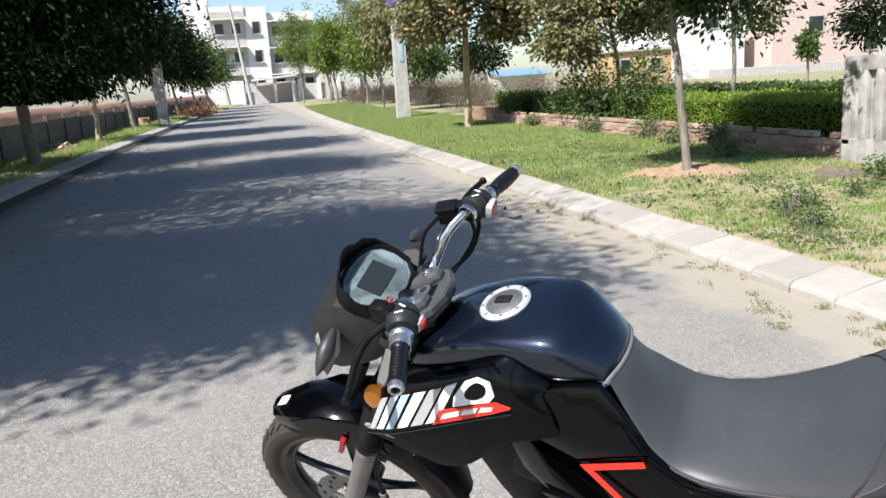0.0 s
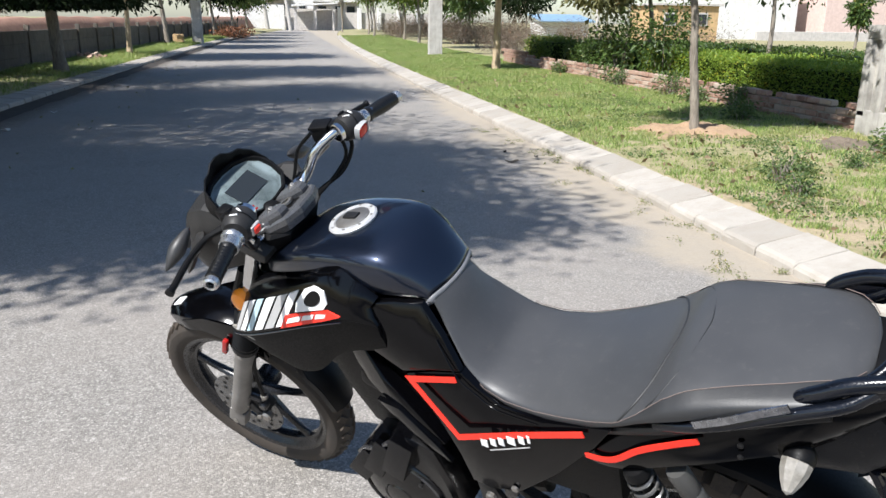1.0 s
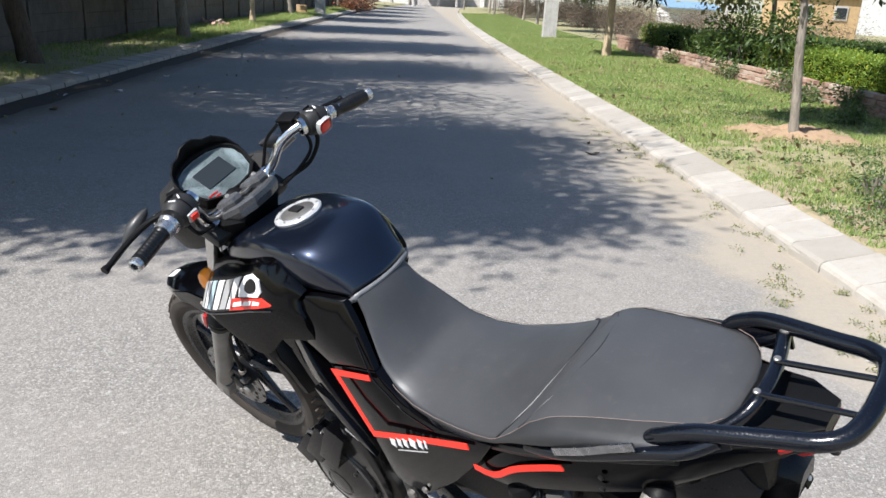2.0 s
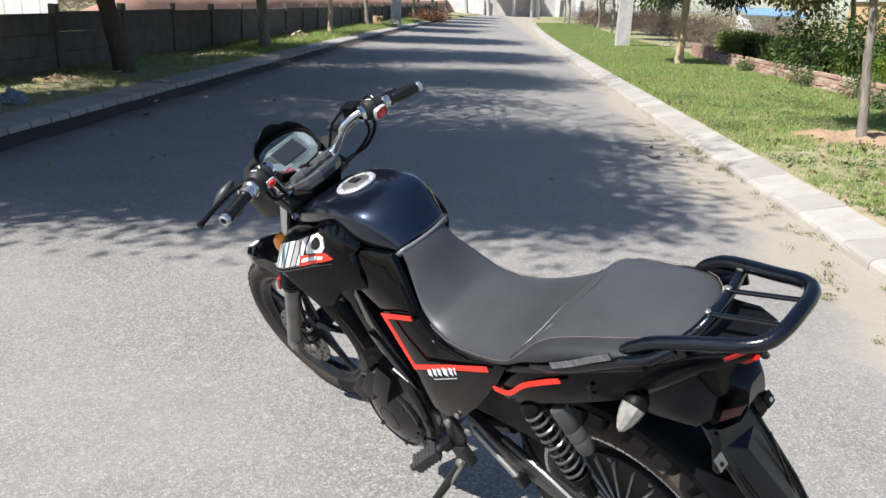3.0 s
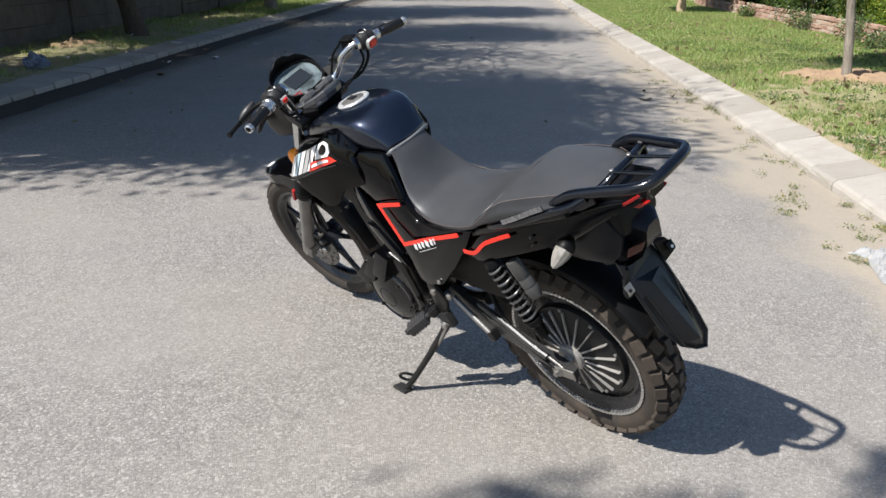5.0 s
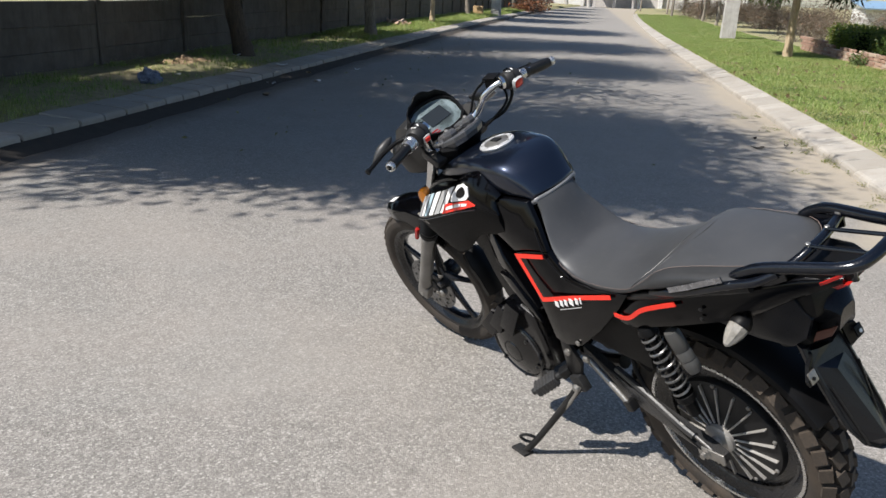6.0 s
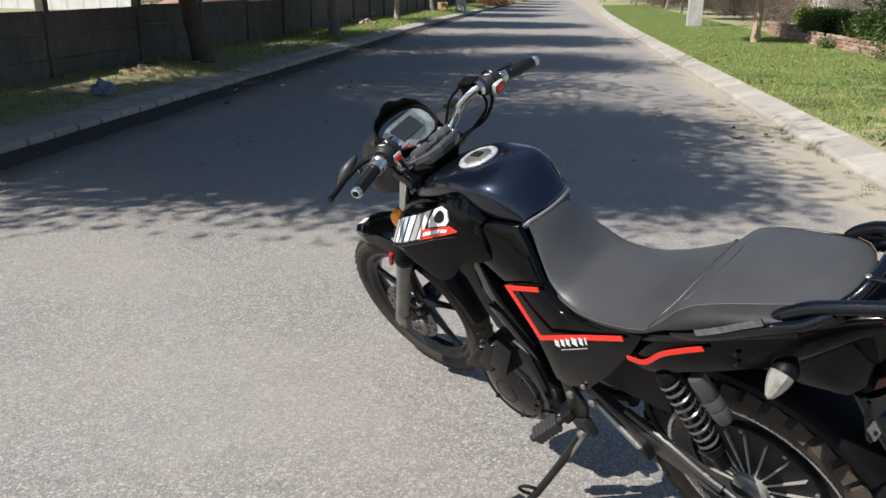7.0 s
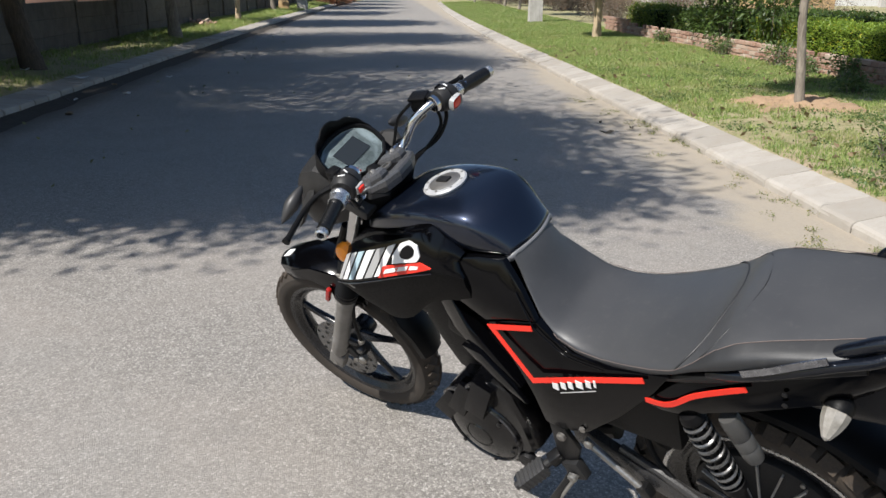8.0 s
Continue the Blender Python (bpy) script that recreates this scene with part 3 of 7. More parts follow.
TR = "street trees along the fence"
BIG = "broad street tree with dense darkened leaves on the verge"
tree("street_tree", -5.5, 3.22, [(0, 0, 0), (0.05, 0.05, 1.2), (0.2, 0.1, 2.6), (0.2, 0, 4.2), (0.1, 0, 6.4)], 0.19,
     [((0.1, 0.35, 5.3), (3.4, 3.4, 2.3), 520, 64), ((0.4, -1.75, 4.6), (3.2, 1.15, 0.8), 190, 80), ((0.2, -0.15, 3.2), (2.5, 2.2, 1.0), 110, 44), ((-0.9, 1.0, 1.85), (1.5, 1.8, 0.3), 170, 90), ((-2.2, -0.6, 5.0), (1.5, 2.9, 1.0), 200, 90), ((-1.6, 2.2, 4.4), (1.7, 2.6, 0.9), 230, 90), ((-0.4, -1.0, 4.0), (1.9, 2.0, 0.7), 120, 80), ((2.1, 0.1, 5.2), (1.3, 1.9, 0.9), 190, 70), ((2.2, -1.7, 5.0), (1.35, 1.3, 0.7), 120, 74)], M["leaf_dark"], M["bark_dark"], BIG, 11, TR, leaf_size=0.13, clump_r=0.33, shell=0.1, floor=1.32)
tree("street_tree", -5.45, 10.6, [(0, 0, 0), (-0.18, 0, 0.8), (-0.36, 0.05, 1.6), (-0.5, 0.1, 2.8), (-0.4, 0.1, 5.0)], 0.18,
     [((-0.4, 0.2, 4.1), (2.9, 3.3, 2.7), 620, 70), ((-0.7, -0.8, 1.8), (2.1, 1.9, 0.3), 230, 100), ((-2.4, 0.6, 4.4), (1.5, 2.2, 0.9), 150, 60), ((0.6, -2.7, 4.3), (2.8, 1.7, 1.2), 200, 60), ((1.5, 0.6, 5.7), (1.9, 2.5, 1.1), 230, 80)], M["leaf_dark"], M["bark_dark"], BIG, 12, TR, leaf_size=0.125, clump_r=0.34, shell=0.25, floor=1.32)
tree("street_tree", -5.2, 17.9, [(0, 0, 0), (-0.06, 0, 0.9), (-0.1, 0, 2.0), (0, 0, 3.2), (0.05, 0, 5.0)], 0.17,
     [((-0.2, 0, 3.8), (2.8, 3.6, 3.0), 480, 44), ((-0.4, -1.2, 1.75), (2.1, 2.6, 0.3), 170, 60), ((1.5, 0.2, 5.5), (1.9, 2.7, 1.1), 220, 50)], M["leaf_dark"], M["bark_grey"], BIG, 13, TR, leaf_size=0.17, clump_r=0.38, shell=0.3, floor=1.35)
tree("street_tree", -5.4, 27.4, [(0, 0, 0), (0.0, 0, 1.2), (0.03, 0, 2.4), (0, 0, 4.2)], 0.11,
     [((0.1, 0, 3.8), (2.5, 3.4, 2.8), 360, 36), ((1.4, 0, 5.2), (1.8, 2.8, 1.1), 160, 30)], M["leaf_dark"], M["bark_pale"], "slim street tree with a reddish trunk on the verge", 14, TR, leaf_size=0.24, clump_r=0.4, shell=0.3)
for i, (tx, ty, th) in enumerate(((-5.6, 38.0, 4.2), (-5.3, 47.5, 3.9), (-5.0, 57, 3.8), (-4.4, 68, 3.8), (-3.8, 80, 3.8))):
    tree("street_tree", tx, ty, [(0, 0, 0), (-0.1, 0, 1.2), (-0.2, 0, 2.4), (0, 0, th)], 0.14,
         [((0, 0, th), (2.3, 3.2, 2.6), 230, 30)], M["leaf_dark"] if i < 3 else M["leaf_mid"], M["bark_grey"], BIG, 20 + i, TR, leaf_size=0.3, clump_r=0.42, shell=0.35)

# Unseen tree behind the camera, added so its limb streaks the road with shadow
tree("street_tree", -5.5, -6.6, [(0, 0, 0), (0.05, 0, 1.2), (0.15, 0.1, 2.6), (0.1, 0, 4.0), (0, 0, 5.6)], 0.17,
     [((0.0, -0.7, 5.2), (2.2, 2.2, 1.5), 170, 60), ((2.45, 3.42, 4.9), (0.75, 0.07, 0.08), 12, 9), ((3.35, 3.70, 4.9), (0.3, 0.05, 0.06), 4, 8)], M["leaf_dark"], M["bark_dark"], BIG, 19, TR, leaf_size=0.11, clump_r=0.075, shell=0.1)

TR2 = "trees along the grass verge"
tree("verge_tree", 4.16, 6.75, [(0, 0, 0), (-0.05, 0, 0.5), (-0.10, 0, 0.9), (-0.12, 0, 1.25), (-0.17, 0.02, 1.6), (-0.24, 0, 2.2), (-0.18, 0, 3.0), (0.05, 0.1, 4.2)], 0.056,
     [((-0.05, 0.1, 2.62), (1.25, 1.25, 0.72), 270, 120), ((0.1, 0.1, 3.4), (1.1, 1.2, 0.7), 120, 110), ((0.25, -0.2, 2.0), (0.7, 0.7, 0.22), 40, 70), ((0.3, 0.35, 4.3), (1.0, 1.2, 0.85), 150, 110)], M["leaf_young"], M["bark_grey"], "young verge tree with a crooked grey trunk in bare soil", 31, TR2, z0=0.17, leaf_size=0.085, clump_r=0.17, aspect=0.55, droop=0.4, shell=0.2)
tree("verge_tree", 4.95, 18.7, [(0, 0, 0), (0.0, 0, 1.0), (0.03, 0, 2.2), (0.05, 0, 3.4), (0, 0, 4.6)], 0.125,
     [((-0.1, -0.2, 4.0), (1.9, 1.9, 1.5), 150, 70), ((-0.9, -0.4, 2.7), (1.0, 0.9, 0.6), 50, 60), ((0.9, -0.5, 2.6), (0.9, 0.8, 0.7), 50, 60)], M["leaf_dry"], M["bark_pale"], "bare-stemmed verge tree with a pale straight trunk and dry leaves", 32, TR2, z0=0.17, leaf_size=0.15, clump_r=0.2, aspect=0.6, droop=0.4, shell=0.3)
tree("verge_tree", 7.5, 15.5, [(0, 0, 0), (0.1, 0, 1.2), (-0.1, 0, 2.4), (0, 0, 3.6)], 0.07,
     [((-0.6, -0.3, 3.0), (1.9, 1.4, 1.2), 200, 70), ((-1.3, -0.8, 1.9), (0.9, 0.7, 0.7), 60, 60), ((0.6, -0.4, 2.3), (0.8, 0.7, 0.4), 40, 50)], M["leaf_dry"], M["bark_grey"], "thin verge tree with drooping olive leaves", 33, TR2, z0=0.17, leaf_size=0.12, clump_r=0.18, aspect=0.6, droop=0.4, shell=0.3)
tree("verge_tree", 10.8, 16.0, [(0, 0, 0), (0.05, 0, 1.2), (0.0, 0, 2.2), (0.05, 0, 3.4)], 0.07,
     [((0.2, 0, 3.3), (1.7, 1.4, 1.1), 110, 44), ((0.5, -0.2, 2.2), (0.9, 0.7, 0.5), 26, 36)], M["leaf_mid"], M["bark_grey"], "slender tree beyond the hedge", 34, TR2, z0=0.17, leaf_size=0.11, clump_r=0.18, aspect=0.6, droop=0.4, shell=0.3)
for i, (tx, ty, th, rr, lf) in enumerate(((6.2, 35, 3.9, 1.2, "leaf_dry"), (6.7, 42, 3.6, 1.5, "leaf_lime"), (7.2, 51, 3.3, 1.5, "leaf_lime"), (5.9, 57, 3.9, 1.6, "leaf_lime"), (8.2, 60, 5.6, 2.1, "leaf_dry"), (6.6, 68, 4.2, 1.7, "leaf_lime"), (5.2, 80, 5.6, 2.4, "leaf_lime"), (8.5, 84, 5.2, 2.4, "leaf_lime"))):
    tree("verge_tree", tx, ty, [(0, 0, 0), (0.05, 0, 1.0), (-0.05, 0, 2.0), (0, 0, th)], 0.10,
         [((0, 0, th), (rr, rr, th - 1.6), 150, 60)], M[lf], M["bark_grey"], "leafy verge tree far along the road", 40 + i, TR2, leaf_size=0.2, clump_r=0.32, shell=0.3)
FAR = "trees in the fields"
for i, (tx, ty, th, rr, lf) in enumerate(((10.1, 45, 2.4, 1.3, "leaf_mid"), (17.9, 60, 2.8, 2.2, "leaf_dark"), (24.5, 31, 1.7, 0.55, "leaf_mid"), (36.6, 41, 3.0, 2.4, "leaf_dark"), (13.5, 66, 3.0, 2.2, "leaf_mid"), (31, 110, 4.5, 4.0, "leaf_dark"), (22, 100, 4.0, 3.4, "leaf_mid"), (14, 98, 4.2, 3.2, "leaf_mid"), (-24, 70, 3.0, 3.0, "leaf_dark"), (-34, 66, 3.2, 3.4, "leaf_dark"), (-44, 62, 3.2, 3.4, "leaf_mid"), (-30, 46, 2.2, 1.6, "leaf_dark"), (-52, 58, 3.4, 3.6, "leaf_dark"), (-16, 88, 3.2, 3.0, "leaf_dark"))):
    tree("field_tree", tx, ty, [(0, 0, 0), (0.05, 0, 0.8), (0, 0, th)], 0.1, [((0, 0, th), (rr, rr, th * 0.62), 70, 22)], M[lf], M["bark_grey"], "distant green tree in the fields", 60 + i, FAR, leaf_size=0.16 + rr * 0.1, clump_r=rr * 0.2, shell=0.3, limbs=4)


# ---- precast fence ----
fence = thing("fence", pose(0, 0, 0), "grey precast concrete plank fence along the verge", "fence", kind="structure")
post_bm = box((0, 0, 0.5), (0.12, 0.11, 1.28), None, 0.008, 1)
post_me = bpy.data.meshes.new("post")
post_bm.to_mesh(post_me)
post_bm.free()
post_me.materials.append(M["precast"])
rf = random.Random(3)
plank_me = []
for k in range(4):
    bm = box((0, 0, 0), (0.045, 2.27, 0.30), None, 0.008, 1)
    for v in bm.verts:
        v.co.x += rf.uniform(-0.003, 0.003)
        v.co.z += rf.uniform(-0.004, 0.004)
    me = bpy.data.meshes.new("plank")
    bm.to_mesh(me)
    bm.free()
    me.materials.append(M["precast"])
    plank_me.append(me)
for i in range(31):
    y = 3.2 + 2.385 * i
    x = -6.4 + bend(y)
    ob = new("post", post_me)
    ob.parent = fence
    ob.matrix_local = pose(x, y, 0.0 + rf.uniform(-0.01, 0.01), rf.uniform(-1, 1), rf.uniform(-1, 1), 0)
    lift = rf.uniform(-0.02, 0.02)
    for j in range(3):
        ob = new("plank", plank_me[rf.randrange(4)])
        ob.parent = fence
        ob.matrix_local = pose(x + rf.uniform(-0.008, 0.008), y + 1.1925, 0.245 + 0.303 * j + lift, rf.uniform(-0.25, 0.25), rf.uniform(-1.5, 1.5), -math.degrees(math.atan2(bend(y + 2.4) - bend(y), 2.4)))

# ---- white compound wall and red bank beyond the fence ----
ww = thing("compound_wall", pose(-16.65, 30, 0), "low white panelled compound wall in the field", "wall", kind="structure")
for i in range(22):
    part("wall_panel", box((-0.36 - 0.72 * i, 0, 0.42), (0.69, 0.08, 1.06), None, 0.01, 1), M["white_wall"], ww)
    part("wall_pier", box((-0.72 * i, 0.01, 0.43), (0.07, 0.11, 1.10), None, 0.01, 1), M["grey_wall"], ww)
bank_v, bank_f = [], []
rb = random.Random(8)
for i in range(60):
    y = 23.5 + i * 1.5
    x = -13.4 + 0.10 * (y - 18)
    h = (1.15 + 0.004 * (y - 18) + rb.uniform(-0.06, 0.06)) * min(1.0, 0.05 + i / 3)
    bank_v += [(x + 0.9, y, 0.0), (x + 0.25, y, h * (0.75 + rb.uniform(-0.05, 0.05))), (x, y, h), (x - 0.6, y, h * (1 + rb.uniform(-0.03, 0.05))), (x - 3.0, y, 0.0)]
    if i:
        a = (i - 1) * 5
        bank_f += [(a + k, a + k + 1, a + k + 6, a + k + 5) for k in range(4)]
tagged(new("earth_bank", mesh_of("earth_bank", bank_v, bank_f, M["red_soil"], True)), "long bank of red earth behind the fence", "bank", kind="structure")
FP = "concrete field posts"
fp = thing("field_post", pose(-30, 24, 0), "slim grey concrete post in the field", "post", FP)
part("shaft", box((0, 0, 1.1), (0.14, 0.14, 2.4), None, 0.01, 1), M["grey_wall"], fp)
for i in range(11):
    copy_thing(fp, pose(-29 + 0.6 * i, 24.5 + 3.4 * i + rb.uniform(-0.6, 0.6), rb.uniform(-0.25, 0.1), 0, rb.uniform(-2, 2), 0))

# ---- brick edging wall of the garden ----
brick_wall = thing("garden_wall", pose(0, 0, 0), "low crumbling red brick garden wall", "wall", kind="structure")

# ---- hedges ----
def hedge(name, x0, x1, y0, y1, h, leaf, label, n, seed, size=0.055, wild=0.03):
    rnd = np.random.default_rng(seed)
    t = thing(name, pose(0, 0, 0.15), label, "hedge")
    # Near-black core puts the shade between the leaves into its colour
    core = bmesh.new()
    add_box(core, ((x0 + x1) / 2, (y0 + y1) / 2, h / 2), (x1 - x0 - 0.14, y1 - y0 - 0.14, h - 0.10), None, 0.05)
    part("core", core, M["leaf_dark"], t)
    A = np.array([(x1 - x0) * (y1 - y0), (y1 - y0) * h, (y1 - y0) * h * 0.3, (x1 - x0) * h, (x1 - x0) * h * 0.3])
    k = rnd.choice(5, n, p=A / A.sum())
    u, v = rnd.random(n), rnd.random(n)
    p = np.empty((n, 3))
    nn = np.zeros((n, 3))
    for f in range(5):
        s = k == f
        if f == 0:
            p[s] = np.c_[x0 + u[s] * (x1 - x0), y0 + v[s] * (y1 - y0), np.full(s.sum(), h)]
            nn[s, 2] = 1
        elif f in (1, 2):
            p[s] = np.c_[np.full(s.sum(), x0 if f == 1 else x1), y0 + u[s] * (y1 - y0), v[s] * h]
            nn[s, 0] = -1 if f == 1 else 1
        else:
            p[s] = np.c_[x0 + u[s] * (x1 - x0), np.full(s.sum(), y0 if f == 3 else y1), v[s] * h]
            nn[s, 1] = -1 if f == 3 else 1
    wave = np.sin(p[:, 1] * 2.3 + seed) * 0.02 + np.sin(p[:, 1] * 5.1 + p[:, 0] * 3) * 0.02
    p += nn * (rnd.normal(0, wild, n) + wave)[:, None] + rnd.normal(0, 0.012, (n, 3))
    nn[:, 2] += 0.5
    part("leaves", leaf_cloud("leaves", p, nn, size, leaf, rnd, 0.5, 0.1), leaf, t)
    return t


hedge("clipped_hedge", 7.0, 8.1, 6.2, 14.6, 0.67, M["hedge"], "clipped bright green hedge behind the brick wall", 46000, 3, 0.042)
hedge("clipped_hedge", 10.8, 11.8, 8.0, 23.0, 0.68, M["leaf_mid"], "darker clipped hedge across the garden", 12000, 4, 0.07)
hedge("ragged_hedge", 6.9, 7.9, 15.6, 19.2, 0.70, M["leaf_mid"], "ragged dark hedge behind the brick wall", 8000, 5, 0.07, 0.06)
hedge("ragged_hedge", 6.9, 7.8, 20.3, 22.6, 0.72, M["leaf_lime"], "yellowing hedge end behind the brick wall", 4000, 6, 0.07, 0.06)


# ---- dry scrub and shrubs ----
def shrub(name, x, y, r, h, leaf, label, clumps, per, size, seed, group="", clump_r=0.16, aspect=0.42, kind="", z0=0.14):
    rnd = np.random.default_rng(seed)
    t = thing(name, pose(x, y, z0), label, "shrub", group, kind)
    bm = bmesh.new()
    cc, pp, oo = crown_points(rnd, (0, 0, h * 0.52), (r, r, h * 0.5), clumps, per, clump_r, 0.2, 0.95)
    pp[:, 2] = np.abs(pp[:, 2])
    for q in cc[:: max(1, clumps // 9)]:
        add_tube(bm, [(0.03 * rnd.normal(), 0.03 * rnd.normal(), -0.1), Vector(q) * 0.6, Vector(q)], [0.014, 0.008, 0.004], 5, 3)
    if h > 0.1:
        tagged(part("stem_tangle", bm, M["bark_grey"], t), kind="stuff")
    else:
        bm.free()
    part("leaves", leaf_cloud("leaves", pp, oo, size, leaf, rnd, aspect, 0.2), leaf, t)
    return t


rs = random.Random(17)
for i in range(34):
    y = rs.uniform(24, 48)
    x = rs.uniform(6.4, 9.5) + max(0, (y - 30) * 0.10) + (rs.uniform(0, 8) if i % 2 else 0)
    shrub("dry_scrub", x, y, rs.uniform(0.8, 1.4), rs.uniform(1.0, 1.45), M["scrub"], "thicket of dry leafless brown scrub", 50, 22, 0.13, 200 + i, "dry scrub by the verge", 0.26, 0.10)
for i in range(26):
    y = rs.uniform(46, 86)
    shrub("dry_scrub", rs.uniform(6.5, 13) + bend(y), y, rs.uniform(0.9, 1.5), rs.uniform(0.9, 1.4), M["scrub"], "thicket of dry leafless brown scrub", 40, 20, 0.2, 400 + i, "dry scrub by the verge", 0.3, 0.12)
for i in range(26):
    shrub("dry_scrub", rs.uniform(-34, -13), rs.uniform(33, 52), rs.uniform(1.0, 1.8), rs.uniform(0.9, 1.5), M["scrub"], "thicket of dry leafless brown scrub", 40, 18, 0.22, 450 + i, "dry scrub in the field", 0.32, 0.12)
shrub("green_shrub", 6.9, 13.3, 0.95, 1.75, M["leaf_mid"], "tall green shrub at the brick wall", 60, 26, 0.10, 301)
shrub("green_shrub", 6.6, 14.6, 0.8, 1.5, M["leaf_mid"], "bushy green shrub at the brick wall", 50, 24, 0.10, 302)
for i, (x, y, r, h) in enumerate(((6.15, 11.4, 0.30, 0.5), (6.05, 13.6, 0.28, 0.42), (6.1, 9.3, 0.32, 0.42), (6.0, 10.3, 0.25, 0.3), (5.4, 7.9, 0.25, 0.3), (6.1, 17.0, 0.25, 0.35), (5.5, 5.3, 0.2, 0.22))):
    shrub("weed_clump", x, y, r, h, M["weed"], "leafy weed clump at the foot of the brick wall", 26, 20, 0.06, 310 + i, "weeds at the wall", 0.07)
for i, (x, y, r, h) in enumerate(((3.62, 4.25, 0.17, 0.26), (3.45, 3.75, 0.13, 0.17), (3.95, 4.5, 0.11, 0.14), (4.6, 4.6, 0.10, 0.12))):
    shrub("verge_weed", x, y, r, h, M["weed"], "grey-green weed growing in the worn verge", 22, 14, 0.04, 330 + i, "weeds in the verge", 0.06)
for i in range(52):
    fixed = ((2.03, 1.59), (2.01, 2.19), (2.14, 2.32), (2.14, 3.08), (2.30, 1.92), (2.09, 1.40), (2.28, 1.75), (2.2, 2.6), (2.25, 2.75), (2.12, 2.45))
    x, y = fixed[i] if i < 10 else (rs.uniform(2.05, 2.42), rs.uniform(0.3, 9)) if i < 24 else (2.49 - abs(rs.gauss(0, 0.05)), rs.uniform(0.3, 7))
    shrub("sand_weed", x, y, rs.uniform(0.04, 0.13), rs.uniform(0.006, 0.016), M["sand_weed"], "small green weed in the roadside sand", rs.randrange(6, 17), 6, 0.015, 340 + i, "weeds in the sand", 0.016, z0=0.004)

# ---- concrete posts and pillar ----
pillar = thing("gate_pillar", pose(6.02, 5.35, 0.10), "weathered grey concrete gate slab with fluted panels", "pillar")
part("slab", add_box(add_box(add_box(add_box(bmesh.new(), (0.12, 0.27, 0.18), (0.24, 1.9, 0.36), None, 0.012), (0.15, 0.27, 0.70), (0.16, 1.86, 0.9), None, 0.01), (0.12, 0.27, 1.20), (0.24, 1.9, 0.16), None, 0.012), (0.12, 1.16, 0.72), (0.24, 0.13, 0.86), None, 0.01), M["old_concrete"], pillar)
for i in range(8):
    part("flute", box((0.045, 0.92 - 0.24 * i, 0.74), (0.09, 0.12, 0.80), None, 0.015), M["old_concrete"], pillar)
lamp_post = thing("utility_pole", pose(4.92, 27.3, 0.1), "tapered grey concrete utility pole with a purple board", "pole")
part("shaft", add_rings(bmesh.new(), [[(w * a, w * 0.8 * b, z) for a, b in ((-1, -1), (1, -1), (1, 1), (-1, 1))] for z, w in ((-0.3, 0.235), (0.0, 0.23), (4.0, 0.20), (9.0, 0.14))]), M["post_concrete"], lamp_post, flat=0.3)
PURPLE = speckled("purple_board", (0.22, 0.10, 0.42), (0.17, 0.08, 0.34), 5, 0.5)
part("board", box((-0.06, -0.2, 4.35), (0.62, 0.03, 0.75), None, 0.004), PURPLE, lamp_post, "purple notice board")
part("paint_patch", box((0.03, -0.1875, 2.6), (0.16, 0.012, 1.1), None, 0.002), M["bluegrey"], lamp_post, "pale blue painted patch")
lp = thing("utility_pole", pose(-4.55, 41, 0.1), "square grey concrete pole on the fence verge", "pole")
part("shaft", add_rings(bmesh.new(), [[(w * a, w * b, z) for a, b in ((-1, -1), (1, -1), (1, 1), (-1, 1))] for z, w in ((-0.3, 0.25), (2.0, 0.22), (8.0, 0.14))]), M["post_concrete"], lp, flat=0.3)
sb = thing("meter_box", pose(-5.35, 40, 0.15), "small pale box standing in the verge grass", "box")
part("case", box((0, 0, 0.22), (0.5, 0.25, 0.42), None, 0.02), M["ochre"], sb)
for i, x in enumerate((-2.2, 0.4)):
    pl = thing("utility_pole", pose(x, 97, 0), "tall slim concrete utility pole before the white building", "pole", "tall far poles")
    part("shaft", tube([(0, 0, -0.3), (-1.4, 0, 11.5)], [0.24, 0.14], 10), M["post_concrete"], pl)
    part("cross_arm", box((-1.3, 0, 10.6), (2.0, 0.12, 0.12), None, 0.02), M["post_concrete"], pl)
pr = thing("utility_pole", pose(19.8, 50, 0), "thin field pole beyond the scrub", "pole")
part("shaft", tube([(0, 0, -0.2), (0, 0, 6)], [0.12, 0.08], 8), M["post_concrete"], pr)

# ---- buildings ----
def facade(parent, x0, x1, y, z0, floors, per, fh, win=(1.1, 1.3)):
    for f in range(floors):
        for k in range(per):
            x = x0 + (x1 - x0) * (k + 0.5) / per
            z = z0 + f * fh + fh * 0.55
            w = part("window", box((x, y, z), (win[0] + 0.16, 0.10, win[1] + 0.16), None, 0.01, 1), M["grey_wall"], parent)
            part("pane", box((x, y - 0.03, z), (win[0], 0.08, win[1]), None), M["dark_glass"], w)
            part("sill", box((x, y - 0.10, z - win[1] / 2 - 0.1), (win[0] + 0.4, 0.3, 0.08), None), M["white_wall"], w)


house = thing("apartment_building", pose(0, 112, 0), "white three-storey building at the end of the road", "building")
part("wall", box((-5.6, 3, 6.9), (3.6, 6, 13.8), None, 0.02, 1), M["white_wall"], house)
part("wall", box((-1.6, 4.5, 6.0), (4.6, 9, 12.0), None, 0.02, 1), M["grey_wall"], house)
part("wall", box((2.1, 3.0, 6.3), (3.0, 6, 12.6), None, 0.02, 1), M["white_wall"], house)
part("wall", box((6.6, 5.5, 5.6), (6.4, 9, 11.2), None, 0.02, 1), M["grey_wall"], house)
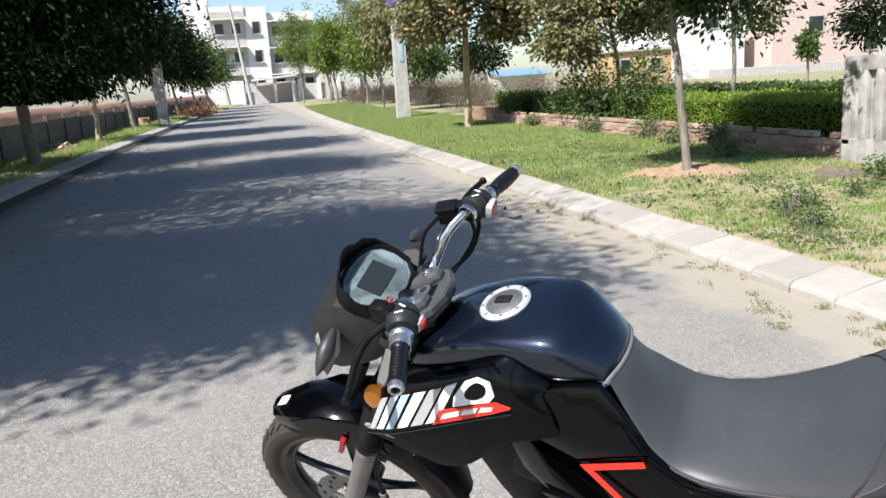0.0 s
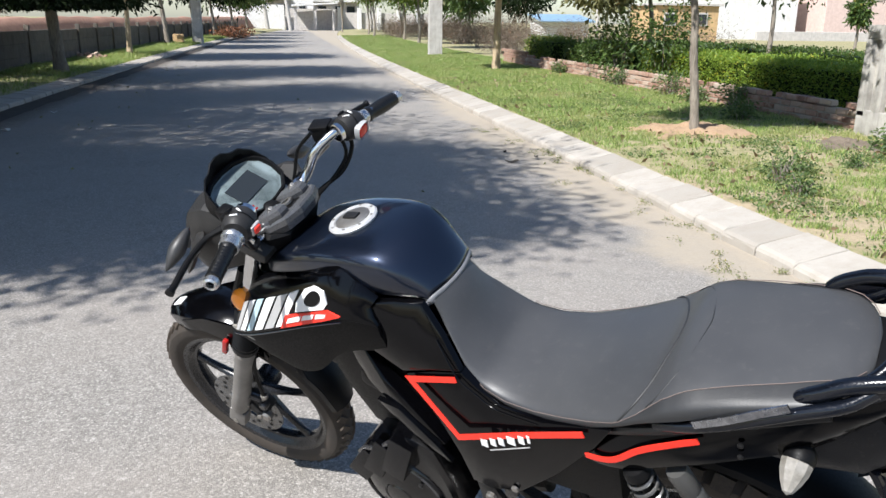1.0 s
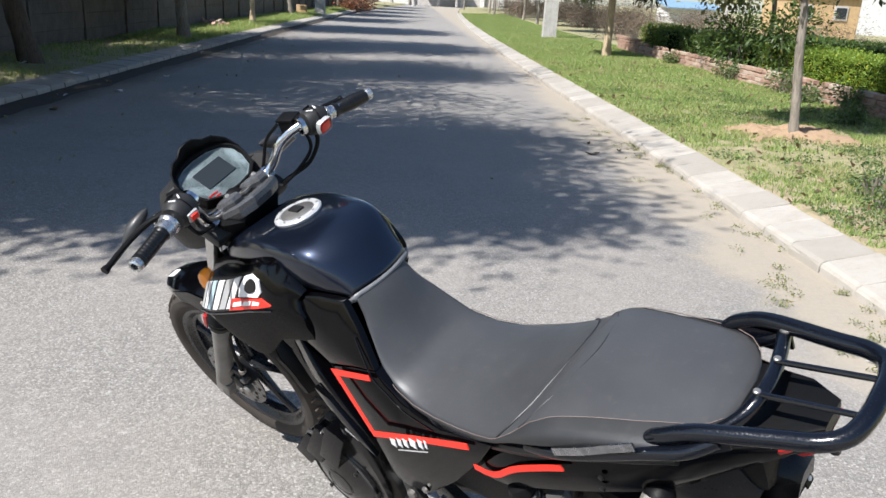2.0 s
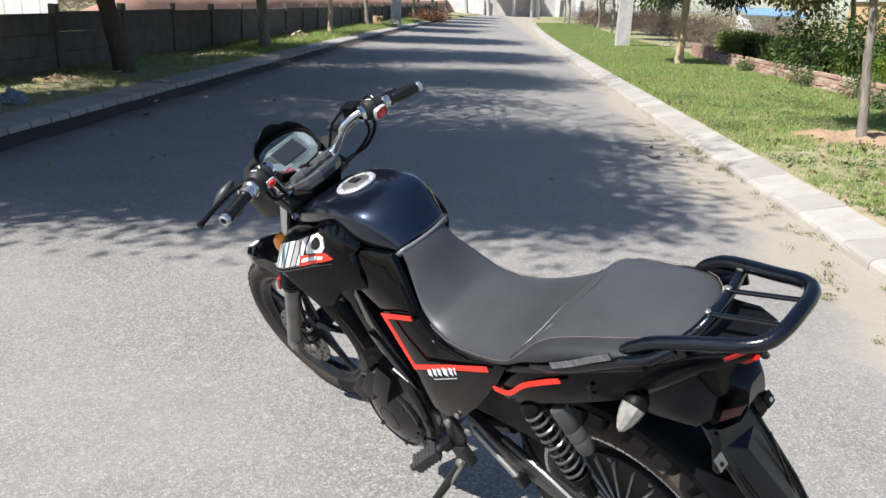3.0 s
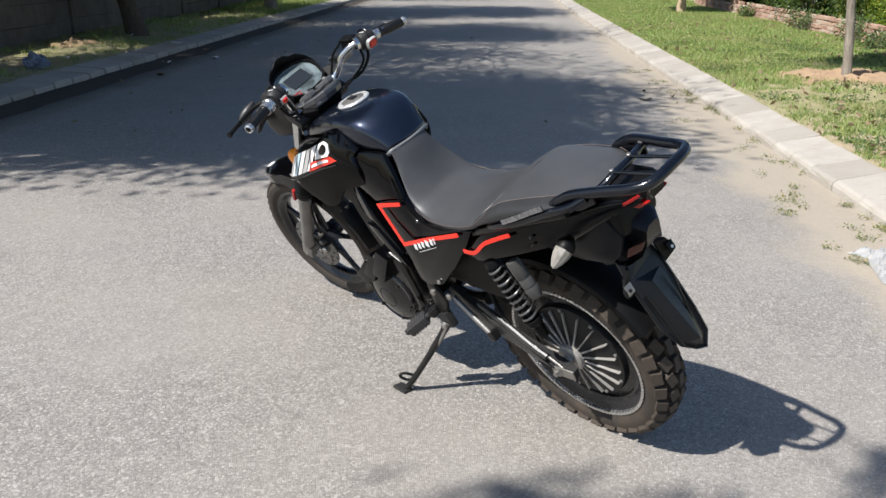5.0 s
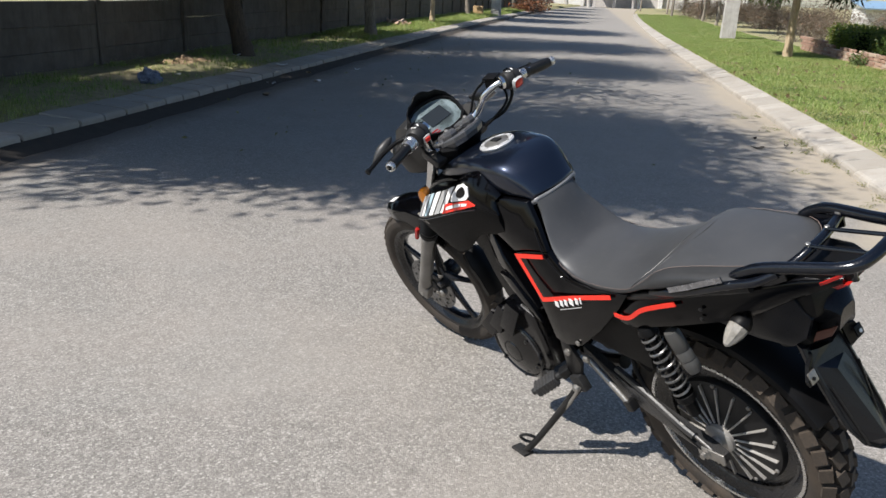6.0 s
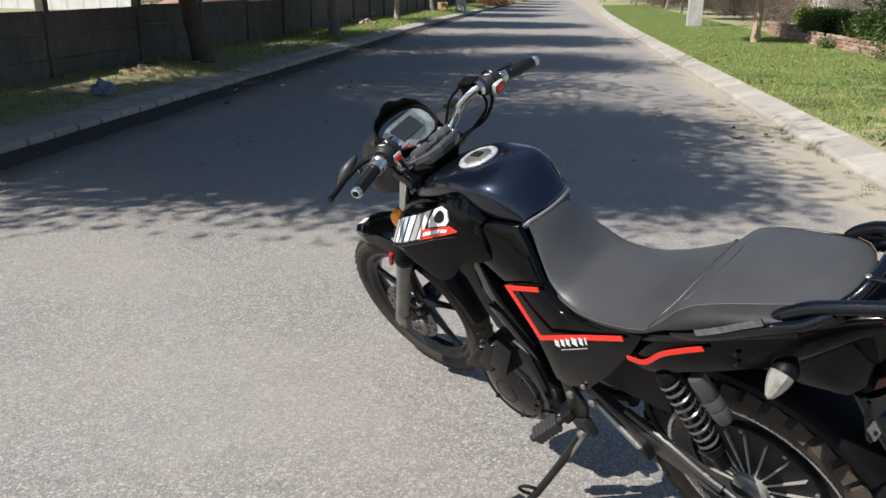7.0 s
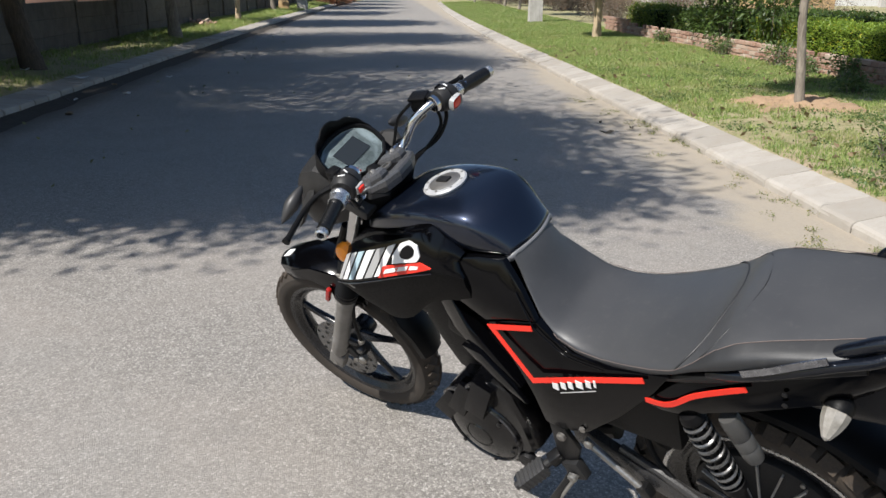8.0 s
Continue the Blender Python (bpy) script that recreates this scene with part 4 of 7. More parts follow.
part("parapet", box((6.6, 0.9, 11.3), (6.6, 0.25, 1.1), None, 0.02, 1), M["white_wall"], house)
part("parapet", box((-1.6, -0.1, 12.3), (4.6, 0.25, 0.9), None, 0.02, 1), M["white_wall"], house)
facade(house, -3.8, 0.6, -0.05, 0.5, 3, 2, 3.7)
facade(house, 3.8, 9.6, 0.95, 0.5, 3, 3, 3.5)
facade(house, 0.7, 3.5, -0.05, 0.5, 3, 1, 3.7, (0.9, 1.5))
for f in range(3):
    b = part("balcony", box((-1.6, -0.7, 3.9 + 3.6 * f), (4.6, 1.3, 0.16), None, 0.01, 1), M["white_wall"], house)
    part("railing", box((-1.6, -1.3, 4.4 + 3.6 * f), (4.6, 0.1, 0.8), None, 0.01, 1), M["grey_wall"], b)
    b = part("balcony", box((6.6, 0.4, 3.7 + 3.5 * f), (6.2, 1.2, 0.16), None, 0.01, 1), M["white_wall"], house)
ew = thing("end_wall", pose(-4.8, 104, 0), "bright white boundary wall across the road end", "wall", kind="structure")
part("wall_face", box((0, 0, 1.5), (9.0, 0.3, 3.0), None, 0.02, 1), M["white_wall"], ew)
shelter = thing("gate_shelter", pose(2.8, 103, 0), "low open shelter with a pale roof at the road end", "shelter")
part("roof", box((0.6, 0, 3.1), (5.6, 3, 0.2), Matrix.Rotation(radians(-4), 3, "Y"), 0.02, 1), M["white_wall"], shelter)
part("back_wall", box((0.2, 2.0, 1.3), (6.4, 0.2, 2.6), None, 0.01, 1), M["grey_wall"], shelter)
for i, x in enumerate((-1.8, 0.6, 2.9)):
    part("column", box((x, -1.0, 1.5), (0.35, 0.35, 3.0), None, 0.02, 1), M["grey_wall"], shelter)
yard = thing("boundary_wall", pose(14, 104, 0), "long grey boundary wall beyond the trees", "wall", kind="structure")
part("wall_face", box((0, 0, 1.1), (17, 0.3, 2.2), None, 0.02, 1), M["grey_wall"], yard)
for k in range(7):
    part("pier", box((-7.5 + 2.5 * k, -0.3, 1.4), (0.5, 0.5, 2.8), None, 0.02, 1), M["white_wall"], yard)
pink = thing("brick_house", pose(50.3, 62, 0), "unplastered pink brick house with a dark window", "building")
part("wall", box((0.5, 4, 5.5), (11.8, 8, 11.4), None, 0.02, 1), M["far_brick"], pink)
part("corner_strip", box((6.2, -0.05, 5.5), (0.5, 0.3, 11.4), None), M["grey_wall"], pink)
for x, z in ((-1.0, 4.3), (2.2, 4.3), (-1.0, 8.0), (2.2, 8.0), (4.8, 2.4)):
    w = part("window", box((x, -0.03, z), (1.7, 0.12, 1.5), None), M["grey_wall"], pink)
    part("pane", box((x, -0.07, z), (1.4, 0.1, 1.2), None), M["dark_glass"], w)
fw = part("foot_wall", box((-2.5, -3, 0.45), (22, 0.3, 0.9), None, 0.02, 1), M["grey_wall"], pink)
wh = thing("white_house", pose(37.6, 63, 0), "plain white plastered house", "building")
part("wall", box((0.6, 3, 3.0), (9.4, 6, 6.2), None, 0.02, 1), M["white_wall"], wh)
w = part("window", box((2.0, -0.03, 4.9), (1.4, 0.12, 1.1), None), M["grey_wall"], wh)
part("pane", box((2.0, -0.07, 4.9), (1.2, 0.1, 0.9), None), M["dark_glass"], w)
oc = thing("ochre_house", pose(24.1, 46, 0), "small ochre plastered house with a flat roof", "building")
part("wall", box((0, 2, 1.2), (4.1, 4, 2.5), None, 0.02, 1), M["ochre"], oc)
part("roof_slab", box((0, 2, 2.52), (4.5, 4.4, 0.14), None, 0.01, 1), M["grey_wall"], oc)
for x in (-1.2, 0.9):
    w = part("window", box((x, -0.03, 1.65), (0.8, 0.1, 0.8), None), M["grey_wall"], oc)
    part("pane", box((x, -0.06, 1.65), (0.6, 0.1, 0.6), None), M["dark_glass"], w)
BLUE = speckled("blue_sheet", (0.22, 0.34, 0.46), (0.18, 0.28, 0.40), 3, 0.5)
bs = thing("blue_roof_shed", pose(25, 71, 0), "white shed under a blue sheet roof far across the field", "shed")
part("wall", box((0, 2, 0.7), (4.5, 3.6, 1.5), None, 0.02, 1), M["white_wall"], bs)
part("roof", box((0, 1.6, 1.75), (5.2, 4.4, 0.12), Matrix.Rotation(radians(8), 3, "X"), 0.01, 1), BLUE, bs)

# ---- loose things on the ground ----
def crumpled(name, x, y, z, r, h, mat, label, category, seed, squash=1.0):
    rnd = random.Random(seed)
    bm = bmesh.new()
    bmesh.ops.create_icosphere(bm, subdivisions=4, radius=1.0)
    o = Vector((rnd.random() * 50, rnd.random() * 50, 0))
    for v in bm.verts:
        k = 1 + 0.30 * noise.noise(v.co * 1.6 + o) + 0.22 * noise.noise(v.co * 4.1 + o) + 0.10 * noise.noise(v.co * 9 + o)
        v.co = Vector((v.co.x * r * k, v.co.y * r * squash * k, max(0.002, (v.co.z * 0.8 + 0.35) * h * k)))
    ob = new(name)
    ob.matrix_world = pose(x, y, z)
    tagged(ob, label, category)
    part("film", bm, mat, ob, flat=0.5)
    return ob


BAGBLUE = speckled("blue_grey_sack", (0.10, 0.12, 0.19), (0.24, 0.27, 0.33), 16, 0.5, 0.3)
crumpled("rubbish_sack", -4.95, 6.65, 0.14, 0.13, 0.14, BAGBLUE, "crumpled blue-grey rubbish sack on the verge", "bag", 5)
def scrap(name, x, y, z, w, d, mat, label, category, turn, seed):
    """A curled flat scrap: a leaf, a wrapper or a torn card."""
    rnd = random.Random(seed)
    n, v = 9, []
    for layer in (0.0, 0.0025):
        for i in range(n):
            for j in range(n):
                a, b = i / (n - 1) * 2 - 1, j / (n - 1) * 2 - 1
                k = 1 - 0.25 * abs(b) ** 2 + 0.12 * noise.noise(Vector((b * 2, seed, 0)))
                v.append((a * w / 2 * k, b * d / 2 * (1 - 0.3 * abs(a) ** 3), 0.004 + layer + 0.018 * abs(a) ** 2 + 0.012 * abs(noise.noise(Vector((a * 1.7, b * 1.7, seed))))))
    q = lambda k, i, j: k * n * n + i * n + j
    f = [(q(0, i, j), q(0, i, j + 1), q(0, i + 1, j + 1), q(0, i + 1, j)) for i in range(n - 1) for j in range(n - 1)]
    f += [(q(1, i, j), q(1, i + 1, j), q(1, i + 1, j + 1), q(1, i, j + 1)) for i in range(n - 1) for j in range(n - 1)]
    ob = new(name, mesh_of(name, v, f, mat, True))
    ob.matrix_world = pose(x, y, z, 0, 0, turn)
    return tagged(ob, label, category)


LEAFDARK = speckled("rotting_leaf", (0.05, 0.04, 0.028), (0.025, 0.02, 0.015), 30, 0.8, 0.2)
scrap("dead_leaf", 1.89, 6.15, 0.002, 0.15, 0.07, LEAFDARK, "dark curled dead leaf on the sandy road edge", "leaf", 10, 3)
scrap("dead_leaf", 1.98, 6.75, 0.002, 0.05, 0.03, LEAFDARK, "small dark dead leaf on the road edge", "leaf", 50, 4)
scrap("dead_leaf", 2.22, 6.40, 0.002, 0.05, 0.03, LEAFDARK, "dark leaf lying against the kerb", "leaf", 20, 6)
scrap("paper_scrap", -4.13, 8.40, 0.004, 0.14, 0.10, M["white"], "torn white paper scrap in the gutter", "litter", 30, 5)
scrap("paper_scrap", -4.95, 7.35, 0.165, 0.09, 0.06, M["white"], "small white wrapper on the fence verge", "litter", 70, 8)
scrap("paper_scrap", 5.35, 5.15, 0.185, 0.30, 0.10, M["deadleaf"], "dry yellow palm sheath on the verge", "litter", 20, 9)
scrap("paper_scrap", -4.42, 9.61, 0.138, 0.17, 0.12, M["white"], "flattened white carton on the kerb", "litter", 15, 11)
scrap("paper_scrap", -3.66, 9.00, 0.004, 0.15, 0.08, M["white"], "torn white paper on the road", "litter", 80, 12)
scrap("paper_scrap", -5.45, 10.30, 0.17, 0.14, 0.09, M["white"], "pale wrapper on the shaded verge", "litter", 40, 13)
scrap("paper_scrap", -3.62, 10.98, 0.004, 0.09, 0.06, M["white"], "small white wrapper on the road", "litter", 10, 14)
scrap("dead_leaf", -3.76, 7.29, 0.004, 0.15, 0.08, M["deadleaf"], "pale dry leaf on the shaded road", "leaf", 100, 15)
scrap("dead_leaf", -4.05, 9.75, 0.03, 0.10, 0.06, M["deadleaf"], "pale dry leaf in the gutter", "leaf", 140, 16)
sheet_v, sheet_f = [], []
NS = 46
for i in range(NS):
    for j in range(NS):
        u, v = i / (NS - 1) * 2 - 1, j / (NS - 1) * 2 - 1
        p = Vector((u * 2.6, v * 4.2, 1.7))
        hgt = 0.014 + 0.055 * abs(noise.noise(p)) + 0.035 * abs(noise.noise(p * 2.7)) + 0.015 * noise.noise(p * 6)
        edge = max(0, 1 - max(abs(u), abs(v)) ** 6)
        sheet_v.append((u * 0.105 * (1 + 0.35 * noise.noise(Vector((v * 2.2, 3, 0)))) + 0.04 * math.sin(v * 3), v * 0.25 * (1 + 0.2 * noise.noise(Vector((u * 2, 9, 0)))), 0.004 + max(0.0, hgt * edge)))
sheet_f = [(i * NS + j, (i + 1) * NS + j, (i + 1) * NS + j + 1, i * NS + j + 1) for i in range(NS - 1) for j in range(NS - 1) if (i - 20) ** 2 / 16 + (j - 30) ** 2 / 30 > 1]
ps = thing("plastic_sheet", pose(2.22, 1.30, 0.002, 0, 0, 8), "crumpled clear plastic sheet lying in the sand", "litter")
part("film", mesh_of("film", sheet_v, sheet_f, M["plastic_bag"], True), None, ps)
pile = thing("branch_pile", pose(-3.6, 54, 0.1), "heap of cut branches with dead red-brown leaves at the kerb", "branches")
rp = np.random.default_rng(9)
bm = bmesh.new()
for i in range(26):
    a, r = rp.uniform(0, 6.28), rp.uniform(0.5, 1.5)
    add_tube(bm, [(rp.normal(0, 0.5), rp.normal(0, 0.8), 0.1), (r * 0.5 * math.cos(a), r * math.sin(a) * 0.6, rp.uniform(0.2, 0.6)), (r * math.cos(a), r * math.sin(a), rp.uniform(0.1, 0.9))], [0.05, 0.03, 0.012], 6, 2)
part("branches", bm, M["bark_dark"], pile)
cc = rp.normal(0, 1, (1400, 3)) * np.array([0.6, 0.9, 0.18]) + np.array([0, 0, 0.35])
part("dead_leaves", leaf_cloud("dead_leaves", cc, rp.normal(0, 1, (1400, 3)), 0.16, M["dead_red"], rp), None, pile)
rub = thing("rubble_heap", pose(-5.85, 24.0, 0.14), "small heap of broken bricks by the fence", "rubble")
for i in range(16):
    part("brick_bit", box((rp.normal(0, 0.28), rp.normal(0, 0.3), rp.uniform(0.02, 0.16)), (rp.uniform(0.08, 0.22), 0.11, 0.075), Euler((rp.uniform(-1, 1), rp.uniform(-1, 1), rp.uniform(0, 3))).to_matrix(), 0.006, 1), M["brick"], rub)

# heaped bare soil round the young tree
def mound(name, x, y, rx, ry, h, mat, label, seed):
    v, f, n, m = [], [], 72, 24
    for j in range(m + 1):
        for i in range(n):
            a, k = 2 * math.pi * i / n, j / m
            e = 1 + 0.75 * noise.noise(Vector((math.cos(a) * 1.7, math.sin(a) * 1.7, seed))) + 0.45 * noise.noise(Vector((math.cos(a) * 5, math.sin(a) * 5, seed))) + 0.3 * noise.noise(Vector((math.cos(a) * 13, math.sin(a) * 13, seed)))
            px, py = x + rx * k * e * math.cos(a), y + ry * k * e * math.sin(a)
            bumpz = 0.06 * noise.noise(Vector((px * 4, py * 4, seed))) + 0.05 * noise.noise(Vector((px * 11, py * 11, seed))) + 0.03 * noise.noise(Vector((px * 25, py * 25, seed)))
            v.append((px, py, verge_z(px, py) + (h + bumpz) * (1 - k ** 2.2) + 0.012 - 0.03 * k))
    for j in range(m):
        f += [(j * n + i, j * n + (i + 1) % n, (j + 1) * n + (i + 1) % n, (j + 1) * n + i) for i in range(n)]
    return tagged(new(name, mesh_of(name, v, f, mat, True)), label, "soil", kind="structure")


mound("soil_patch", 4.25, 7.0, 0.75, 0.6, 0.05, M["bare"], "scraped bare orange soil round the young tree", 3)
mound("soil_patch", 5.35, 5.7, 0.6, 0.45, 0.02, M["dirt"], "bare dark soil before the gate slab", 5)
mound("soil_patch", -5.7, 9.0, 0.3, 0.7, 0.02, M["bare"], "bare dry soil on the fence verge", 7)

# ---- grass and fallen leaves ----
def turf(name, n, xr, yr, seed, label, dense, hmax=0.07, bare=()):
    """Single blades, each a bent sliver; dense says how full the cover is at (x, y)."""
    rnd = np.random.default_rng(seed)
    y = yr[0] + (yr[1] - yr[0]) * rnd.random(n) ** 1.9
    x = xr[0] + (xr[1] - xr[0]) * rnd.random(n)
    keep = np.array([0.45 * noise.noise(Vector((a * 0.8, b * 0.8, 2.0))) + 0.5 * noise.noise(Vector((a * 2.6, b * 2.6, 5.0))) + 0.6 * noise.noise(Vector((a * 7.5, b * 7.5, 8.0))) for a, b in zip(x, y)]) + rnd.normal(0, 0.16, n) > dense(x, y)
    for bx, by, r in bare:
        keep &= np.hypot(x - bx, (y - by) * 0.85) > r * np.abs(rnd.normal(0.55, 0.3, n))
    x, y = x[keep], y[keep]
    m = len(x)
    z = np.array([verge_z(a, b) for a, b in zip(x, y)])
    x = x + np.array([bend(b) for b in y])
    far = 1 + np.maximum(0, y - 8) * 0.06
    h = rnd.uniform(0.02, hmax, m) * (0.8 + 0.3 * far)
    w = rnd.uniform(0.003, 0.006, m) * far
    a = rnd.uniform(0, 2 * math.pi, m)
    lean = rnd.uniform(0.1, 0.9, m) * h
    b = a + rnd.normal(1.57, 0.6, m)
    base = np.stack([x, y, z - 0.006], 1)
    wv = np.stack([np.cos(a) * w, np.sin(a) * w, np.zeros(m)], 1)
    tip = base + np.stack([np.cos(b) * lean, np.sin(b) * lean, h], 1)
    v = np.stack([base - wv, base + wv, tip], 1).reshape(-1, 3)
    f = np.arange(m * 3).reshape(-1, 3)
    me = bpy.data.meshes.new(name)
    me.vertices.add(len(v))
    me.vertices.foreach_set("co", v.astype(np.float32).ravel())
    me.loops.add(f.size)
    me.loops.foreach_set("vertex_index", f.astype(np.int32).ravel())
    me.polygons.add(m)
    me.polygons.foreach_set("loop_start", np.arange(0, f.size, 3, dtype=np.int32))
    me.polygons.foreach_set("loop_total", np.full(m, 3, dtype=np.int32))
    me.materials.append(M["grass"])
    me.update(calc_edges=True)
    return tagged(new(name, me), label, "grass", kind="stuff")


turf("verge_grass", 640000, (2.83, 6.35), (0.5, 62), 21, "short sunlit green grass of the verge, worn in patches", lambda x, y: np.interp(y, [0, 3.5, 6.5, 9.5, 16], [0.16, 0.12, -0.02, -0.30, -0.9]) + np.where(x < 2.95, 0.08, 0), 0.05, ((4.25, 7.0, 0.6), (5.35, 5.7, 0.6)))
turf("fence_grass", 90000, (-6.3, -4.70), (3.0, 62), 22, "patchy grass along the fence", lambda x, y: np.interp(y, [3, 6, 8, 11, 16, 19], [0.08, 0.14, 0.25, 0.22, 0.0, -0.4]), 0.08, ((-5.45, 10.6, 0.5), (-5.6, 9.2, 0.5)))
turf("near_verge_grass", 40000, (2.83, 6.3), (-9, 0.6), 24, "worn short grass beside the kerb", lambda x, y: 0.15 + 0 * x, 0.05)
turf("garden_grass", 40000, (8.2, 16), (7, 30), 23, "rough grass in the garden", lambda x, y: -0.2 + 0 * x, 0.09)
rl = np.random.default_rng(31)
# low broad-leaved weeds creeping through the worn turf
cn = 60
cx, cy = rl.uniform(2.95, 6.0, cn), 1.2 + 10.5 * rl.random(cn) ** 1.2
cr = rl.uniform(0.10, 0.34, cn)
per = (210 * (cr / 0.25) ** 2).astype(int)
px = np.concatenate([x + rl.normal(0, r * 0.6, k) for x, r, k in zip(cx, cr, per)])
py = np.concatenate([y + rl.normal(0, r * 0.6, k) for y, r, k in zip(cy, cr, per)])
ok = (px > 2.86) & (np.hypot(px - 4.25, py - 7.0) > 0.55)
px, py = px[ok], py[ok]
pts = np.stack([px, py, np.array([verge_z(a, b) for a, b in zip(px, py)]) + rl.uniform(0.008, 0.03, len(px))], 1)
tagged(part("ground_weeds", leaf_cloud("ground_weeds", pts, np.concatenate([rl.normal(0, 1, (len(px), 2)), np.full((len(px), 1), 0.25)], 1), 0.026, M["weed"], rl, 0.7, 0.3), None), "low broad-leaved weeds creeping through the worn turf", "weeds", kind="stuff")
n = 420
lx, ly = rl.uniform(2.8, 6.2, n), 1.0 + 16 * rl.random(n) ** 1.5
pts = np.stack([lx, ly, np.array([verge_z(a, b) for a, b in zip(lx, ly)]) + 0.03], 1)
part("fallen_leaves", leaf_cloud("fallen_leaves", pts, np.tile([0.3, 0.2, 0.05], (n, 1)), 0.085, M["deadleaf"], rl, 0.5, 0.2), None)
tagged(bpy.data.objects["fallen_leaves"], "scattered dry fallen leaves on the verge", "leaves", kind="stuff")
n = 90
lx = np.where(rl.random(n) < 0.75, rl.uniform(-4.2, -2.6, n), rl.uniform(-2.6, 2.2, n))
ly = rl.uniform(4, 26, n)
part("road_litter", leaf_cloud("road_litter", np.stack([lx, ly, np.full(n, 0.012)], 1), np.tile([0.4, 0.2, 0.02], (n, 1)), 0.05, M["leaf_dry"], rl, 0.5, 0.05), None)
tagged(bpy.data.objects["road_litter"], "dry leaves and chips lying on the road", "leaves", kind="stuff")


# ---- the motorcycle: x ahead from the rear axle, y to its left, z up ----
bike = thing("motorcycle", pose(0.653, -0.109, 0, -24.0, 0, 136.5), "black electric motorcycle with red stripes leaning on its side stand", "motorcycle")
AX_R, AX_F = Vector((0, 0, 0.325)), Vector((1.345, 0, 0.318))
HEAD, RAKE = Vector((0.92, 0, 1.03)), Vector((-0.49, 0, 0.872))
STEER = Matrix.Translation(HEAD) @ Matrix.Rotation(radians(-1.0), 4, "X") @ Matrix.Rotation(radians(5.0), 4, RAKE) @ Matrix.Translation(-HEAD)


def fork(name, bm, mat, parent=None, label="", **k):
    """A part that turns with the handlebars."""
    bmesh.ops.transform(bm, matrix=STEER, verts=bm.verts[:])
    return part(name, bm, mat, parent or bike, label, **k)


def mirrored(pts):
    return [(x, -y, z) for x, y, z in pts]


def plate(outline, normal_y, thick, bulge=0.0, bevel=0.004):
    """A panel from an outline of (x, y, z); its thickness runs inwards across the bike. bulge lifts its middle."""
    bm = bmesh.new()
    P = [Vector(p) for p in outline]
    c = sum(P, Vector()) / len(P)
    s = 1 if normal_y > 0 else -1
    front = [bm.verts.new(p) for p in P]
    mid = [bm.verts.new(c + (p - c) * 0.55 + Vector((0, s * bulge * 0.8, 0))) for p in P]
    top = bm.verts.new(c + Vector((0, s * bulge, 0)))
    back = [bm.verts.new(p - Vector((0, s * thick, 0))) for p in P]
    n = len(P)
    for i in range(n):
        j = (i + 1) % n
        bm.faces.new((front[i], front[j], mid[j], mid[i]))
        bm.faces.new((mid[i], mid[j], top))
        bm.faces.new((front[j], front[i], back[i], back[j]))
    bm.faces.new(back[::-1])
    if bevel:
        rim = [e for e in bm.edges if e.verts[0] in front and e.verts[1] in front]
        bmesh.ops.bevel(bm, geom=rim, offset=bevel, segments=2, affect="EDGES", profile=0.6)
    return bm


def ribbon(pts, width, normal, thick=0.0012):
    """A flat band along points lying on a panel; normal is the panel's."""
    P = smooth_line(pts, 4) if len(pts) > 2 else [Vector(p) for p in pts]
    N = Vector(normal).normalized()
    bm, rows = bmesh.new(), []
    for i, p in enumerate(P):
        d = (P[min(i + 1, len(P) - 1)] - P[max(i - 1, 0)]).normalized()
        w = N.cross(d).normalized() * width / 2
        rows.append([bm.verts.new(q) for q in (p - w, p + w, p + w + N * thick, p - w + N * thick)])
    for a, b in zip(rows, rows[1:]):
        for i in range(4):
            bm.faces.new((a[i], a[(i + 1) % 4], b[(i + 1) % 4], b[i]))
    bm.faces.new(rows[0])
    bm.faces.new(rows[-1][::-1])
    return bm


def mitred(pts, width, normal, thick=0.0014):
    """A flat band with sharp corners."""
    P = [Vector(p) for p in pts]
    N = Vector(normal).normalized()
    bm, rows = bmesh.new(), []
    for i, p in enumerate(P):
        a = (P[i] - P[i - 1]).normalized() if i else (P[1] - P[0]).normalized()
        b = (P[i + 1] - P[i]).normalized() if i + 1 < len(P) else a
        wa, wb = N.cross(a).normalized(), N.cross(b).normalized()
        w = (wa + wb).normalized()
        w = w * (width / 2) / max(0.35, w.dot(wa))
        rows.append([bm.verts.new(q) for q in (p - w, p + w, p + w + N * thick, p - w + N * thick)])
    for a, b in zip(rows, rows[1:]):
        for i in range(4):
            bm.faces.new((a[i], a[(i + 1) % 4], b[(i + 1) % 4], b[i]))
    bm.faces.new(rows[0])
    bm.faces.new(rows[-1][::-1])
    return bm


def body(stations, profile, close=True):
    """A skin lofted along x. stations: (x, half width, bottom, top); profile: (across, up) pairs from the left bottom over the top."""
    full = profile + [(-a, u) for a, u in profile[::-1] if abs(a) > 1e-6]
    rings = [[(x, w * a, b + (t - b) * u) for a, u in full] for x, w, b, t in stations]
    return add_rings(bmesh.new(), rings)


def steps(table, n):
    """Smoothly resampled rows of numbers."""
    P = np.array(table, float)
    out = []
    for i in range(len(P) - 1):
        a, b, c, d = P[max(i - 1, 0)], P[i], P[i + 1], P[min(i + 2, len(P) - 1)]
        for k in range(n):
            t = k / n
            out.append(tuple(0.5 * (2 * b + (c - a) * t + (2 * a - 5 * b + 4 * c - d) * t * t + (3 * b - a - 3 * c + d) * t ** 3)))
    return out + [tuple(P[-1])]


